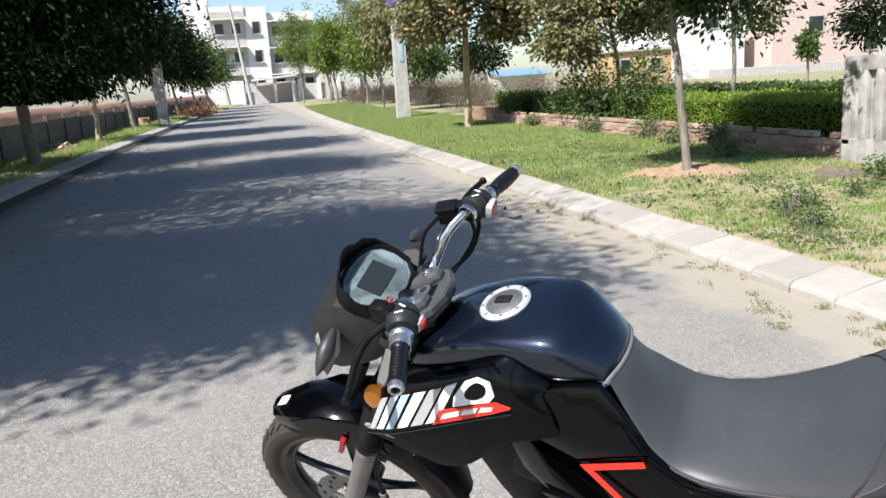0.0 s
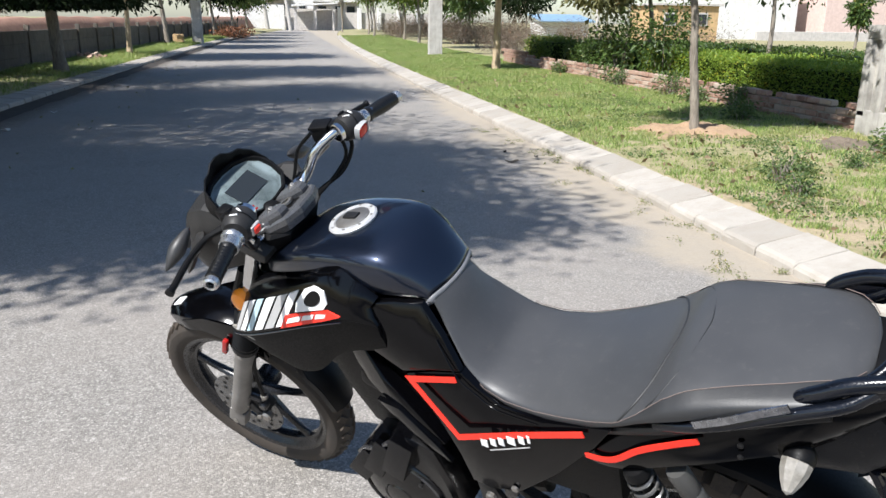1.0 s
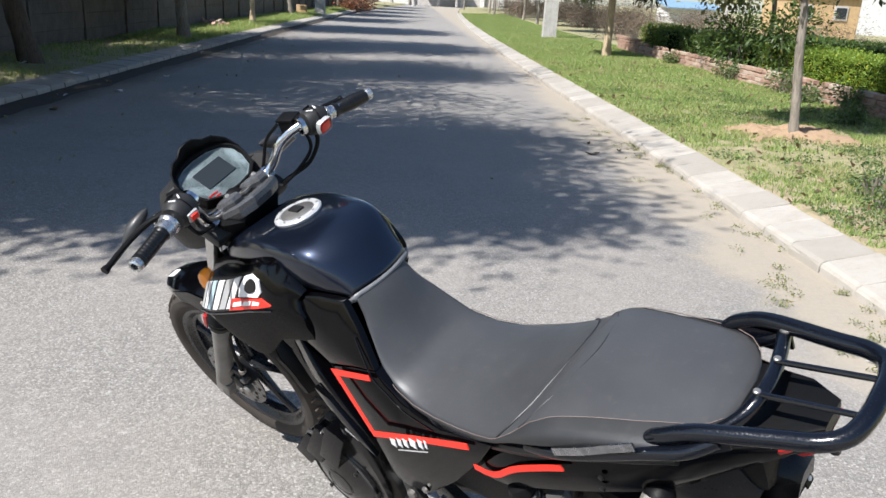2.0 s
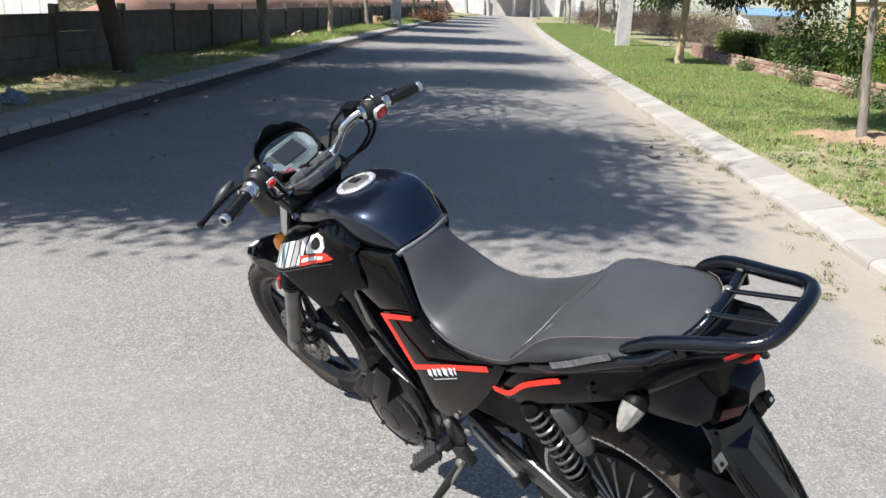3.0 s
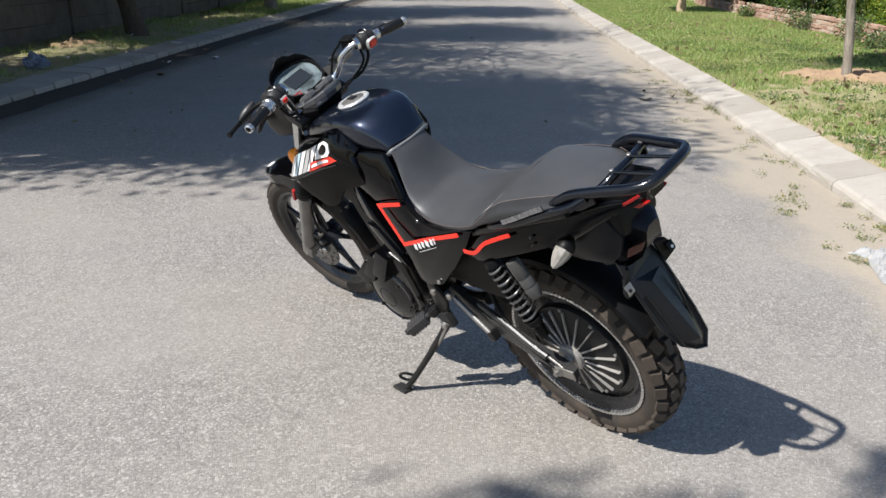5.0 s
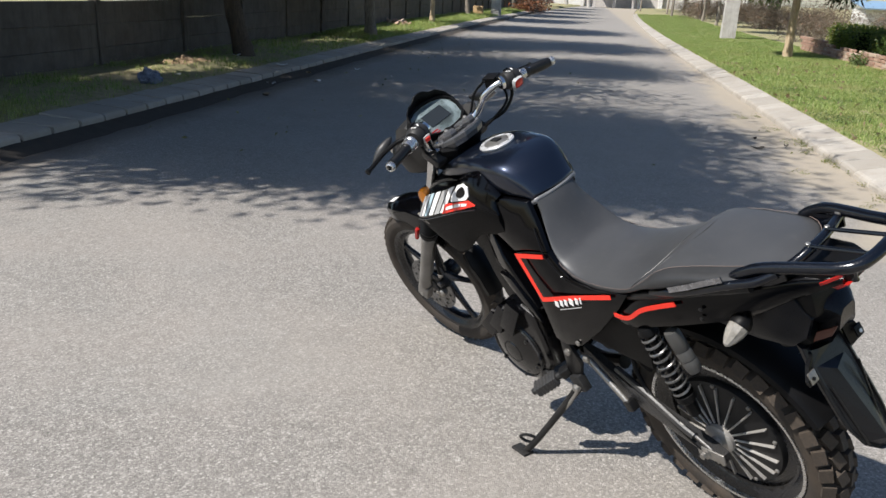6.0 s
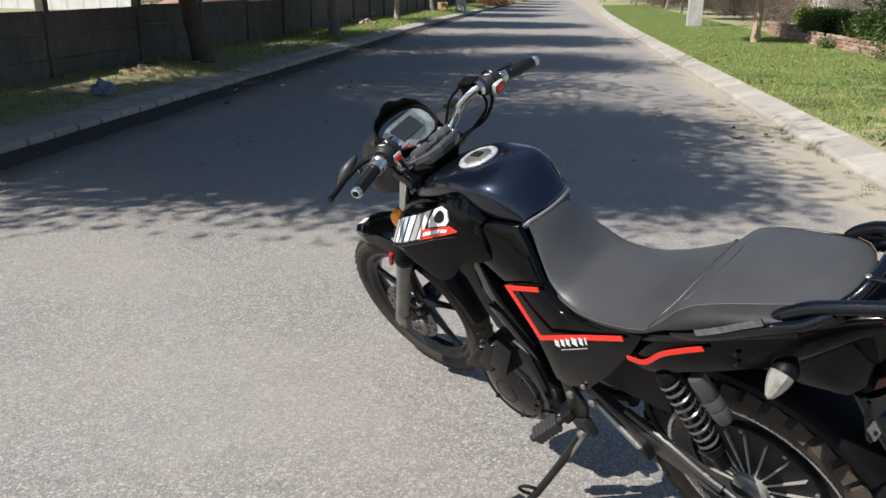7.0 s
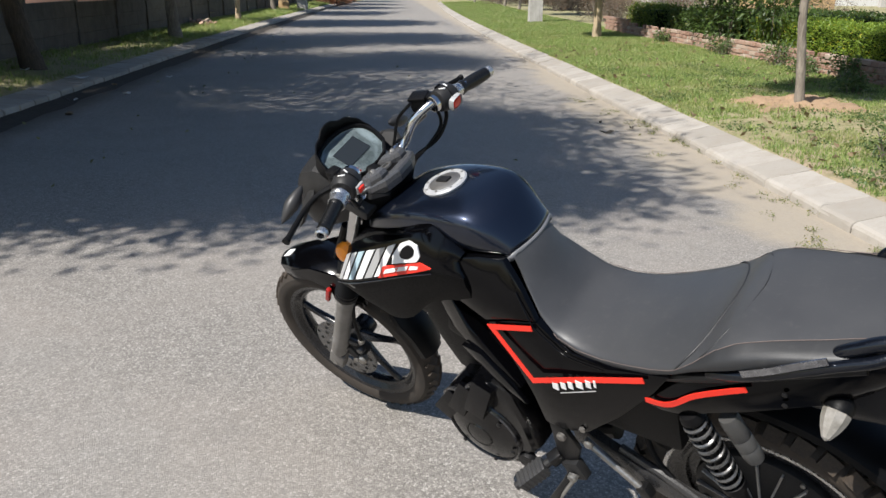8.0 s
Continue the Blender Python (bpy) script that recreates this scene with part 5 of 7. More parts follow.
def bolt(p, d, r=0.007, h=0.006, mat="steel", parent=None, name="bolt"):
    return part(name, lathe([(0.0, 0), (r, 0), (r, h * 0.7), (r * 0.7, h), (0.0, h)], p, d, 8), M[mat], parent or bike)


# rear wheel: knobbly tyre, black rim, finned hub motor
Y = Vector((0, 1, 0))
rear = part("rear_wheel", lathe([(0.222, -0.036), (0.236, -0.040), (0.239, -0.036), (0.226, -0.026), (0.196, -0.016), (0.193, 0.0), (0.196, 0.016), (0.226, 0.026), (0.239, 0.036), (0.236, 0.040), (0.222, 0.036), (0.203, 0.018), (0.203, -0.018)], AX_R, Y, 64, True), M["alloy"], bike, "black rear rim with a worn bright edge")
part("rim_edge", lathe([(0.2425, 0.038), (0.2400, 0.0490), (0.2310, 0.0480), (0.229, 0.038)], AX_R, Y, 72, True), M["satin"], rear, "worn bright rim edge")
part("tyre", lathe([(0.239, -0.042), (0.252, -0.055), (0.272, -0.0605), (0.290, -0.056), (0.300, -0.040), (0.305, -0.018), (0.306, 0.0), (0.305, 0.018), (0.300, 0.040), (0.290, 0.056), (0.272, 0.0605), (0.252, 0.055), (0.239, 0.042)], AX_R, Y, 72, True), M["rubber_dark"], rear, "muddy knobbly rear tyre")


def knob_mesh():
    bm = bmesh.new()
    g = bmesh.ops.create_cube(bm, size=1.0)
    for v in bm.verts:
        if v.co.z > 0:
            v.co.x *= 0.93
            v.co.y *= 0.92
    me = bpy.data.meshes.new("tread_block")
    bm.to_mesh(me)
    bm.free()
    me.materials.append(M["rubber"])
    return me


KNOB = knob_mesh()
for i in range(34):
    a0 = 2 * math.pi * i / 34
    for lat, tilt, r, off, sx, sy, skew in ((-0.047, -50, 0.2975, 0.0, 0.041, 0.034, 8), (-0.0165, -14, 0.3095, 0.5, 0.046, 0.030, -14), (0.0165, 14, 0.3095, 0.0, 0.046, 0.030, 14), (0.047, 50, 0.2955, 0.5, 0.041, 0.034, -8)):
        a = a0 + 2 * math.pi * off / 34
        ob = new("tread_block", KNOB)
        ob.parent = rear
        ob.matrix_local = Matrix.Translation(AX_R) @ Matrix.Rotation(a, 4, "Y") @ Matrix.Translation((0, lat, r)) @ Matrix.Rotation(radians(-tilt), 4, "X") @ Matrix.Rotation(radians(skew), 4, "Z") @ Matrix.Diagonal((sx, sy, 0.025, 1))
motor = part("hub_motor", lathe([(0.02, -0.062), (0.06, -0.058), (0.10, -0.046), (0.164, -0.030), (0.168, -0.020), (0.168, 0.020), (0.164, 0.030), (0.150, 0.034), (0.10, 0.043), (0.06, 0.050), (0.045, 0.052), (0.042, 0.062), (0.02, 0.062)], AX_R, Y, 56), M["motor"], rear, "dark hub motor with bare radial fins")
part("web", lathe([(0.164, -0.014), (0.197, -0.008), (0.197, 0.008), (0.164, 0.014)], AX_R, Y, 56, True), M["alloy"], rear)
fin_bm = add_box(bmesh.new(), (0.0, 0.0, 0.0), (0.0048, 0.013, 0.116), None, 0.0015, 1)
for v in fin_bm.verts:
    if v.co.z > 0:
        v.co.y -= 0.014
fin_me = bpy.data.meshes.new("fin")
fin_bm.to_mesh(fin_me)
fin_bm.free()
fin_me.materials.append(M["fin"])
for side in (1, -1):
    for i in range(18):
        ob = new("fin", fin_me)
        ob.parent = motor
        ob.matrix_local = Matrix.Translation(AX_R) @ Matrix.Rotation(2 * math.pi * i / 18 + 0.1, 4, "Y") @ Matrix.Diagonal((1, side, 1, 1)) @ Matrix.Translation((0, 0.0505, 0.098))
part("hub_cap", lathe([(0.044, 0.052), (0.044, 0.068), (0.036, 0.074), (0.018, 0.076), (0.012, 0.1), (0.0, 0.1)], AX_R, Y, 24), M["fin"], motor)
for i in range(9):
    a = 2 * math.pi * i / 9
    bolt(AX_R + Vector((0.157 * math.cos(a), 0.031, 0.157 * math.sin(a))), Y, 0.006, 0.006, "steel", motor)

# front wheel: five-spoke black alloy
front = fork("front_wheel", lathe([(0.234, -0.030), (0.248, -0.034), (0.252, -0.029), (0.240, -0.022), (0.214, -0.012), (0.211, 0.0), (0.214, 0.012), (0.240, 0.022), (0.252, 0.029), (0.248, 0.034), (0.234, 0.030), (0.221, 0.014), (0.221, -0.014)], AX_F, Y, 64, True), M["alloy"], bike, "five-spoke black alloy front wheel")
fork("tyre", lathe([(0.247, -0.034), (0.258, -0.042), (0.273, -0.046), (0.289, -0.043), (0.303, -0.028), (0.310, -0.012), (0.311, 0), (0.310, 0.012), (0.303, 0.028), (0.289, 0.043), (0.273, 0.046), (0.258, 0.042), (0.247, 0.034)], AX_F, Y, 72, True), M["rubber_front"], front, "dusty ribbed front tyre")
for i in range(46):
    a = 2 * math.pi * i / 46
    for s, off in ((1, 0.0), (-1, 0.5)):
        ob = new("tread_block", KNOB)
        ob.parent = front
        ob.matrix_local = STEER @ Matrix.Translation(AX_F) @ Matrix.Rotation(a + off * 2 * math.pi / 46, 4, "Y") @ Matrix.Translation((0, s * 0.021, 0.306)) @ Matrix.Rotation(radians(-s * 27), 4, "X") @ Matrix.Rotation(radians(s * 35), 4, "Z") @ Matrix.Diagonal((0.030, 0.020, 0.012, 1))
fork("hub", lathe([(0.018, -0.07), (0.036, -0.066), (0.038, -0.03), (0.032, -0.02), (0.032, 0.02), (0.038, 0.03), (0.036, 0.06), (0.018, 0.07)], AX_F, Y, 28), M["alloy"], front)
for i in range(5):
    a = 2 * math.pi * i / 5 + 0.45
    d, w = Vector((math.cos(a), 0, math.sin(a))), Vector((-math.sin(a), 0, math.cos(a)))
    rings = []
    for r, hw, ht in ((0.028, 0.020, 0.024), (0.06, 0.014, 0.018), (0.12, 0.0095, 0.013), (0.18, 0.011, 0.011), (0.216, 0.020, 0.011)):
        c = AX_F + d * r
        rings.append([c + w * (hw * math.cos(t)) + Y * (ht * math.sin(t)) for t in [2 * math.pi * k / 10 for k in range(10)]])
    fork("spoke", add_rings(bmesh.new(), rings), M["alloy"], front)
disc = fork("brake_disc", lathe([(0.062, 0.056), (0.118, 0.056), (0.118, 0.060), (0.062, 0.060)], AX_F, Y, 56, True), M["spring"], front, "drilled steel brake disc")
for i in range(24):
    a = 2 * math.pi * i / 24
    fork("disc_hole", lathe([(0.0, 0), (0.006, 0), (0.006, 0.0012), (0.0, 0.0012)], AX_F + Vector(((0.082 + 0.014 * (i % 3)) * math.cos(a), 0.0602, (0.082 + 0.014 * (i % 3)) * math.sin(a))), Y, 8), M["matte"], disc)
for i in range(6):
    a = 2 * math.pi * i / 6
    fork("disc_arm", tube([AX_F + Vector((0.034 * math.cos(a), 0.055, 0.034 * math.sin(a))), AX_F + Vector((0.066 * math.cos(a + 0.4), 0.058, 0.066 * math.sin(a + 0.4)))], 0.006, 6), M["steel"], disc)
cal = fork("brake_caliper", add_box(add_box(bmesh.new(), (1.268, 0.072, 0.382), (0.06, 0.05, 0.085), Matrix.Rotation(radians(25), 3, "Y"), 0.01), (1.262, 0.094, 0.372), (0.034, 0.022, 0.05), Matrix.Rotation(radians(25), 3, "Y"), 0.006), M["dusty"], bike, "dusty brake caliper")
for dx, dz in ((0.012, 0.022), (-0.012, -0.022)):
    fork("caliper_bolt", lathe([(0, 0), (0.008, 0), (0.008, 0.006), (0, 0.006)], (1.262 + dx, 0.105, 0.372 + dz), Y, 8), M["steel"], cal)
for k, (x, z, r) in enumerate(((1.235, 0.345, 0.017), (1.222, 0.395, 0.014), (1.30, 0.43, 0.012))):
    fork("caliper_piston", lathe([(0, 0), (r, 0), (r, 0.016), (r * 0.7, 0.022), (0, 0.022)], (x, 0.085, z), Y, 14), M["arm"] if k else M["steel"], cal)
fork("caliper_bracket", tube([(1.315, 0.10, 0.36), (1.27, 0.10, 0.43), (1.22, 0.095, 0.42)], 0.010, 8, 4), M["arm"], cal)
fork("hose_clip", lathe([(0.006, 0), (0.010, 0), (0.010, 0.012), (0.006, 0.012)], (1.185, 0.104, 0.46), (0.2, 0, -1), 10, True), M["steel"], cal)
fork("brake_hose", tube([(1.245, 0.09, 0.40), (1.19, 0.105, 0.45), (1.17, 0.10, 0.56), (1.12, 0.085, 0.68), (1.06, 0.06, 0.80)], 0.0055, 8, 6), M["matte"], bike)
fork("axle", tube([(1.345, -0.125, 0.318), (1.345, 0.125, 0.318)], 0.009, 10), M["steel"], bike)

# fork legs
for s in (1, -1):
    top, bot = Vector((0.937, s * 0.092, 1.04)), Vector((1.318, s * 0.106, 0.362))
    at = lambda k: top.lerp(bot, k)
    leg = fork("fork_leg", lathe([(0.0235, 0.0), (0.028, 0.012), (0.026, 0.02), (0.0255, 0.16), (0.027, 0.30), (0.022, 0.316), (0.012, 0.322)], at(0.585), bot - top, 24), M["forkgrey"], bike, "dusty grey lower fork leg")
    fork("stanchion", tube([at(-0.02), at(0.62)], 0.0185, 18), M["chrome"], leg, "bright upper fork tube")
    prof = []
    for i in range(13):
        prof += [(0.027, i * 0.0165), (0.0335, i * 0.0165 + 0.008)]
    fork("gaiter", lathe([(0.02, 0)] + prof + [(0.031, 0.216), (0.034, 0.22), (0.033, 0.236), (0.02, 0.238)], at(0.262), bot - top, 22), M["matte"], leg, "ribbed rubber fork gaiter")
    fork("axle_lug", add_box(bmesh.new(), (1.333, s * 0.106, 0.335), (0.055, 0.034, 0.07), Matrix.Rotation(radians(-29), 3, "Y"), 0.009), M["forkgrey"], leg)
    ind = fork("front_indicator", lathe([(0.012, -0.03), (0.016, -0.012), (0.030, 0.0), (0.031, 0.012), (0.012, 0.014)], (1.042, s * 0.098, 0.858), (0.1, s * 1, 0.15), 20), M["matte"], bike)
    lens = lathe([(0.0295, 0.0), (0.0295, 0.012), (0.024, 0.021), (0.012, 0.026), (0.0, 0.027)], (1.043, s * 0.109, 0.860), (0.1, s * 1, 0.15), 24)
    fork("lens", lens, M["amber"], ind, "round amber lens")
fork("fork_reflector", box((1.243, 0.092, 0.628), (0.014, 0.014, 0.060), Matrix.Rotation(radians(-29), 3, "Y"), 0.004), M["redlens"], bike, "small red side reflector")
for z, w in ((1.02, 0.055), (0.86, 0.06)):
    k = (1.03 - z) * 0.562
    fork("fork_yoke", box((0.935 + k, 0, z), (0.075, 0.235, 0.032), Matrix.Rotation(radians(-29), 3, "Y"), 0.012), M["dusty"] if z > 1 else M["frame"], bike)

# front mudguard
def guard(a0, a1, r, half, n=18, lip=0.03):
    rings = []
    for i in range(n + 1):
        t = i / n
        a = radians(a0 + (a1 - a0) * t)
        hw = half * (0.62 + 0.38 * min(1, t * 4)) * (1 - 0.12 * max(0, t - 0.75) * 4)
        rr = r + 0.012 * math.sin(t * math.pi)
        ring = []
        for lat, dr in ((-1, -lip - 0.02), (-1, -lip), (-0.93, -0.008), (-0.55, 0.006), (0, 0.011), (0.55, 0.006), (0.93, -0.008), (1, -lip), (1, -lip - 0.02), (0.96, -lip - 0.02), (0.9, -0.014), (0.5, 0.001), (0, 0.005), (-0.5, 0.001), (-0.9, -0.014), (-0.96, -lip - 0.02)):
            k = rr + dr
            ring.append((AX_F.x + k * math.cos(a), lat * hw, AX_F.z + k * math.sin(a)))
        rings.append(ring)
    return add_rings(bmesh.new(), rings)


mud = fork("front_mudguard", guard(68, 128, 0.362, 0.070), M["gloss"], bike, "glossy black front mudguard with a pale mark")
fork("rear_flap", guard(140, 172, 0.340, 0.050, 12, 0.008), M["matte"], mud, "matt black rear flap")
for s in (1, -1):
    sk = [(1.40, s * 0.067, 0.665), (1.30, s * 0.074, 0.70), (1.19, s * 0.078, 0.70), (1.13, s * 0.080, 0.67), (1.15, s * 0.084, 0.60), (1.21, s * 0.085, 0.55), (1.235, s * 0.084, 0.575), (1.22, s * 0.078, 0.625), (1.29, s * 0.072, 0.645)]
    fork("side_skirt", plate(sk, s, 0.006, 0.004, 0.0), M["gloss"], mud)
fork("pale_mark", box((1.438, 0.016, 0.683), (0.034, 0.03, 0.002), Matrix.Rotation(radians(18), 3, "Y")), M["white"], mud, "pale worn mark")
fork("bracket", tube([(1.22, 0.02, 0.72), (1.16, 0.025, 0.80), (1.12, 0.02, 0.86)], 0.012, 8), M["matte"], mud)

# head cowl, lamp and clock
cowl_rings = []
for x, w, z0, z1 in ((0.99, 0.075, 0.95, 1.05), (1.03, 0.092, 0.92, 1.085), (1.08, 0.100, 0.90, 1.10), (1.13, 0.098, 0.89, 1.085), (1.165, 0.086, 0.89, 1.045), (1.185, 0.066, 0.90, 1.01)):
    pr = [(0.45, 0.0), (0.85, 0.12), (1.0, 0.42), (0.95, 0.75), (0.75, 0.95), (0.3, 1.0)]
    cowl_rings.append([(x, w * a, z0 + (z1 - z0) * u) for a, u in pr + [(-a, u) for a, u in pr[::-1]]])
cowl = fork("head_cowl", add_rings(bmesh.new(), cowl_rings), M["dusty"], bike, "dusty black head cowl", flat=0.5)
fork("lamp_glass", lathe([(0.0, 0.016), (0.03, 0.013), (0.056, 0.0), (0.054, -0.012), (0.0, -0.012)], (1.172, 0, 0.97), (0.96, 0, -0.2), 24), M["clear"], cowl, "clear head lamp glass")
for s in (1, -1):
    pod = [(1.10, s * 0.10, 1.04), (1.06, s * 0.13, 1.055), (1.04, s * 0.175, 1.045), (1.075, s * 0.185, 1.0), (1.12, s * 0.15, 0.985), (1.14, s * 0.11, 0.99)]
    fork("cowl_wing", plate(pod, s, 0.02, 0.012, 0.003), M["dusty"], cowl)
    fork("position_lens", lathe([(0.0, 0.010), (0.010, 0.008), (0.018, 0.0), (0.0, -0.008)], (1.112, s * 0.120, 1.035), (0.75, s * 0.55, 0.15), 14), M["clear"], cowl, "clear position lens")
    fork("indicator_pod", lathe([(0.0, -0.05), (0.008, -0.04), (0.016, -0.012), (0.0175, 0.004), (0.012, 0.026), (0.004, 0.046), (0.0, 0.052)], (1.016 if s > 0 else 0.996, s * (0.214 if s > 0 else 0.186), 1.108 if s > 0 else 1.068), (0.15, s * 0.88, -0.45), 14), M["yoke"], cowl, "pointed grey indicator pod")

NP, UP = Vector((-0.49, 0, 0.872)), Vector((0.872, 0, 0.49))
CC = Vector((1.007, -0.012, 1.078))
on = lambda u, v, h=0.0: CC + UP * (v * 0.95) + Y * (u * 0.93) + NP * h
hexa = [(0.092, 0.015), (0.090, 0.045), (0.072, 0.070), (0.040, 0.082), (0.0, 0.086), (-0.045, 0.082), (-0.082, 0.068), (-0.102, 0.042), (-0.104, 0.010), (-0.092, -0.028), (-0.062, -0.050), (-0.02, -0.056), (0.035, -0.054), (0.072, -0.034)]
bm = bmesh.new()
add_rings(bm, [[on(u * k, v * k, h) for u, v in hexa] for k, h in ((0.82, -0.05), (1.0, -0.03), (1.05, 0.0), (1.03, 0.012), (0.96, 0.012), (0.93, 0.002))])
clock = fork("instrument_panel", bm, M["matte"], bike, "digital instrument cluster under a black visor")
fork("dial_face", add_rings(bmesh.new(), [[on(u * 0.925, v * 0.925, h) for u, v in hexa] for h in (-0.004, 0.003)]), M["dial"], clock, "pale blue dial face")
fork("dial_surround", add_rings(bmesh.new(), [[on(u * k, v * k, h) for u, v in hexa] for k, h in ((0.93, 0.003), (0.905, 0.0042), (0.895, 0.003))]), M["dial_rim"], clock)
fork("lcd_screen", add_rings(bmesh.new(), [[on(u, v, h) for u, v in ((0.04, -0.012), (0.04, 0.045), (-0.052, 0.045), (-0.052, -0.012))] for h in (0.0032, 0.0055)]), M["lcd"], clock, "dark grey screen")
for v in (-0.03, -0.04):
    fork("dial_mark", add_rings(bmesh.new(), [[on(u + 0.045, v + w, h) for u, w in ((0.014, 0), (0.014, 0.004), (-0.014, 0.004), (-0.014, 0))] for h in (0.0032, 0.0042)]), M["redlens"], clock)
vis = []
for u, v, h in ((0.094, -0.010, 0.006), (0.100, 0.022, 0.020), (0.096, 0.050, 0.034), (0.084, 0.070, 0.030), (0.062, 0.086, 0.038), (0.040, 0.092, 0.036), (0.022, 0.100, 0.048), (0.0, 0.103, 0.050), (-0.022, 0.100, 0.048), (-0.045, 0.092, 0.036), (-0.072, 0.086, 0.034), (-0.098, 0.064, 0.024), (-0.110, 0.03, 0.012), (-0.106, -0.005, 0.004)):
    vis.append([on(u * 0.96, v * 0.96, -0.02), on(u, v, h), on(u * 0.97, v * 0.97, h), on(u * 0.92, v * 0.92, -0.01)])
fork("visor", add_rings(bmesh.new(), vis), M["matte"], clock, "scalloped black visor")

# handlebar
bar = [(0.786, 0.331, 1.1755), (0.810, 0.26, 1.176), (0.842, 0.185, 1.166), (0.885, 0.135, 1.120), (0.918, 0.105, 1.068), (0.930, 0.06, 1.050), (0.930, -0.06, 1.050), (0.918, -0.105, 1.068), (0.885, -0.135, 1.120), (0.846, -0.190, 1.140), (0.820, -0.26, 1.133), (0.802, -0.338, 1.122)]
hb = fork("handlebar", tube(bar, 0.0112, 14, 6), M["chrome"], bike, "bright bent handlebar")
for s in (1, -1):
    a, b = (Vector((0.784, 0.336, 1.1755)), Vector((0.824, 0.222, 1.1740))) if s > 0 else (Vector((0.799, -0.346, 1.1200)), Vector((0.830, -0.232, 1.1320)))
    b = a.lerp(b, 0.76 if s > 0 else 0.80)
    d = (b - a).normalized()
    L = (b - a).length
    prof = [(0.012, 0.0), (0.0152, 0.002)]
    rib = 0.0011 if s > 0 else 0.0003   # the right grip is worn nearly smooth
    for i in range(9):
        r = 0.0152 + (0.0 if s > 0 else 0.0022 * math.sin(math.pi * (i + 0.5) / 9))
        prof += [(r, 0.005 + i * (L - 0.016) / 9), (r, 0.0085 + i * (L - 0.016) / 9), (r - rib, 0.0095 + i * (L - 0.016) / 9)]
    fork("grip", lathe(prof + [(0.0175, L - 0.008), (0.0175, L - 0.002), (0.012, L)], a, d, 20), M["grip"], hb, "black rubber grip")
    fork("bar_end", lathe([(0.004, -0.002), (0.0075, -0.002), (0.0078, -0.0135), (0.0105, -0.0150), (0.0135, -0.0120), (0.0146, -0.004), (0.012, 0.002)], a, d, 20), M["satin"], hb, "silver bar end weight")
    fork("bar_end_plug", lathe([(0.0, -0.0055), (0.0076, -0.0055), (0.0076, -0.003), (0.0, -0.003)], a, d, 14), M["matte"], hb, "dark recess of the bar end")
    k = 1.0 if s > 0 else 0.80
    fork("grip_collar", lathe([(0.012, 0), (0.0185 * k, 0.001), (0.0198 * k, 0.008), (0.0192 * k, 0.022 * k), (0.0225 * k, 0.027 * k), (0.0225 * k, 0.031 * k), (0.012, 0.032 * k)], b - d * 0.008, d, 22), M["satin"], hb, "silver collar inside the grip")
    c = b + d * (0.064 if s > 0 else 0.050)
    sw = fork("switch_housing", lathe([(0.012, -0.028), (0.024, -0.027), (0.031, -0.015), (0.032, 0.008), (0.027, 0.024), (0.015, 0.028)], c, d, 20), M["dusty"], hb, "black switch housing")
    face = Matrix.Rotation(radians(-14), 3, "Y")
    fork("button_bezel", box(c + Vector((-0.0315, -s * 0.004, -0.008)), (0.007, 0.040 if s < 0 else 0.026, 0.034 if s < 0 else 0.022), face, 0.010 if s < 0 else 0.004), M["silver"], sw)
    fork("button", box(c + Vector((-0.0340, -s * 0.004, -0.0085)), (0.010, 0.031 if s < 0 else 0.018, 0.025 if s < 0 else 0.014), face, 0.008 if s < 0 else 0.003), M["red"], sw, "red push button")
    for k in (-1, 1):
        fork("switch_mark", box(c + Vector((-0.006, k * 0.008, 0.0300)), (0.016, 0.0035, 0.003), Matrix.Rotation(radians(k * 24), 3, "Z"), 0.0008), M["white"], sw, "pale switch legend")
    fork("housing_seam", lathe([(0.0325, 0.0), (0.0332, 0.001), (0.0332, 0.003), (0.0325, 0.004)], c - d * 0.003, d, 20, True), M["matte"], sw)
    fork("housing_clamp", lathe([(0.018, 0.0), (0.021, 0.001), (0.021, 0.011), (0.018, 0.012)], c + d * 0.030, d, 16, True), M["chrome"], sw)
    fork("slider", box(c + Vector((0.012, 0, 0.030)), (0.012, 0.014, 0.008), Matrix.Rotation(radians(25), 3, "Y"), 0.002), M["matte"], sw)
    lx, ly = (0.94, 0.88) if s > 0 else (0.72, 0.62)
    lev = [c + Vector((lx * x, s * ly * y, z)) for x, y, z in ((0.035, 0.01, -0.004), (0.060, 0.05, -0.008), (0.062, 0.11, -0.014), (0.050, 0.175, -0.020), (0.046, 0.20, -0.022))]
    fork("lever", tube(lev, [0.0085, 0.0068, 0.0062, 0.0066, 0.0088], 10, 5), M["matte"], hb, "black hand lever")
    fork("lever_clamp", box(c + Vector((0.02, -s * 0.012, 0.002)), (0.05, 0.03, 0.026), None, 0.006), M["matte"], hb)
    bolt(STEER @ Vector((0.908, s * 0.042, 1.079)), STEER.to_3x3() @ Vector((-0.35, 0, 0.93)), 0.011, 0.007, "yoke", hb)
    bolt(STEER @ Vector((0.908, s * 0.042, 1.085)), STEER.to_3x3() @ Vector((-0.35, 0, 0.93)), 0.006, 0.005, "steel", hb)
clampc = [(0.955, 0.066), (0.974, 0.038), (0.962, 0.0), (0.974, -0.038), (0.955, -0.070), (0.905, -0.082), (0.862, -0.064), (0.842, -0.026), (0.842, 0.022), (0.862, 0.058), (0.905, 0.076)]
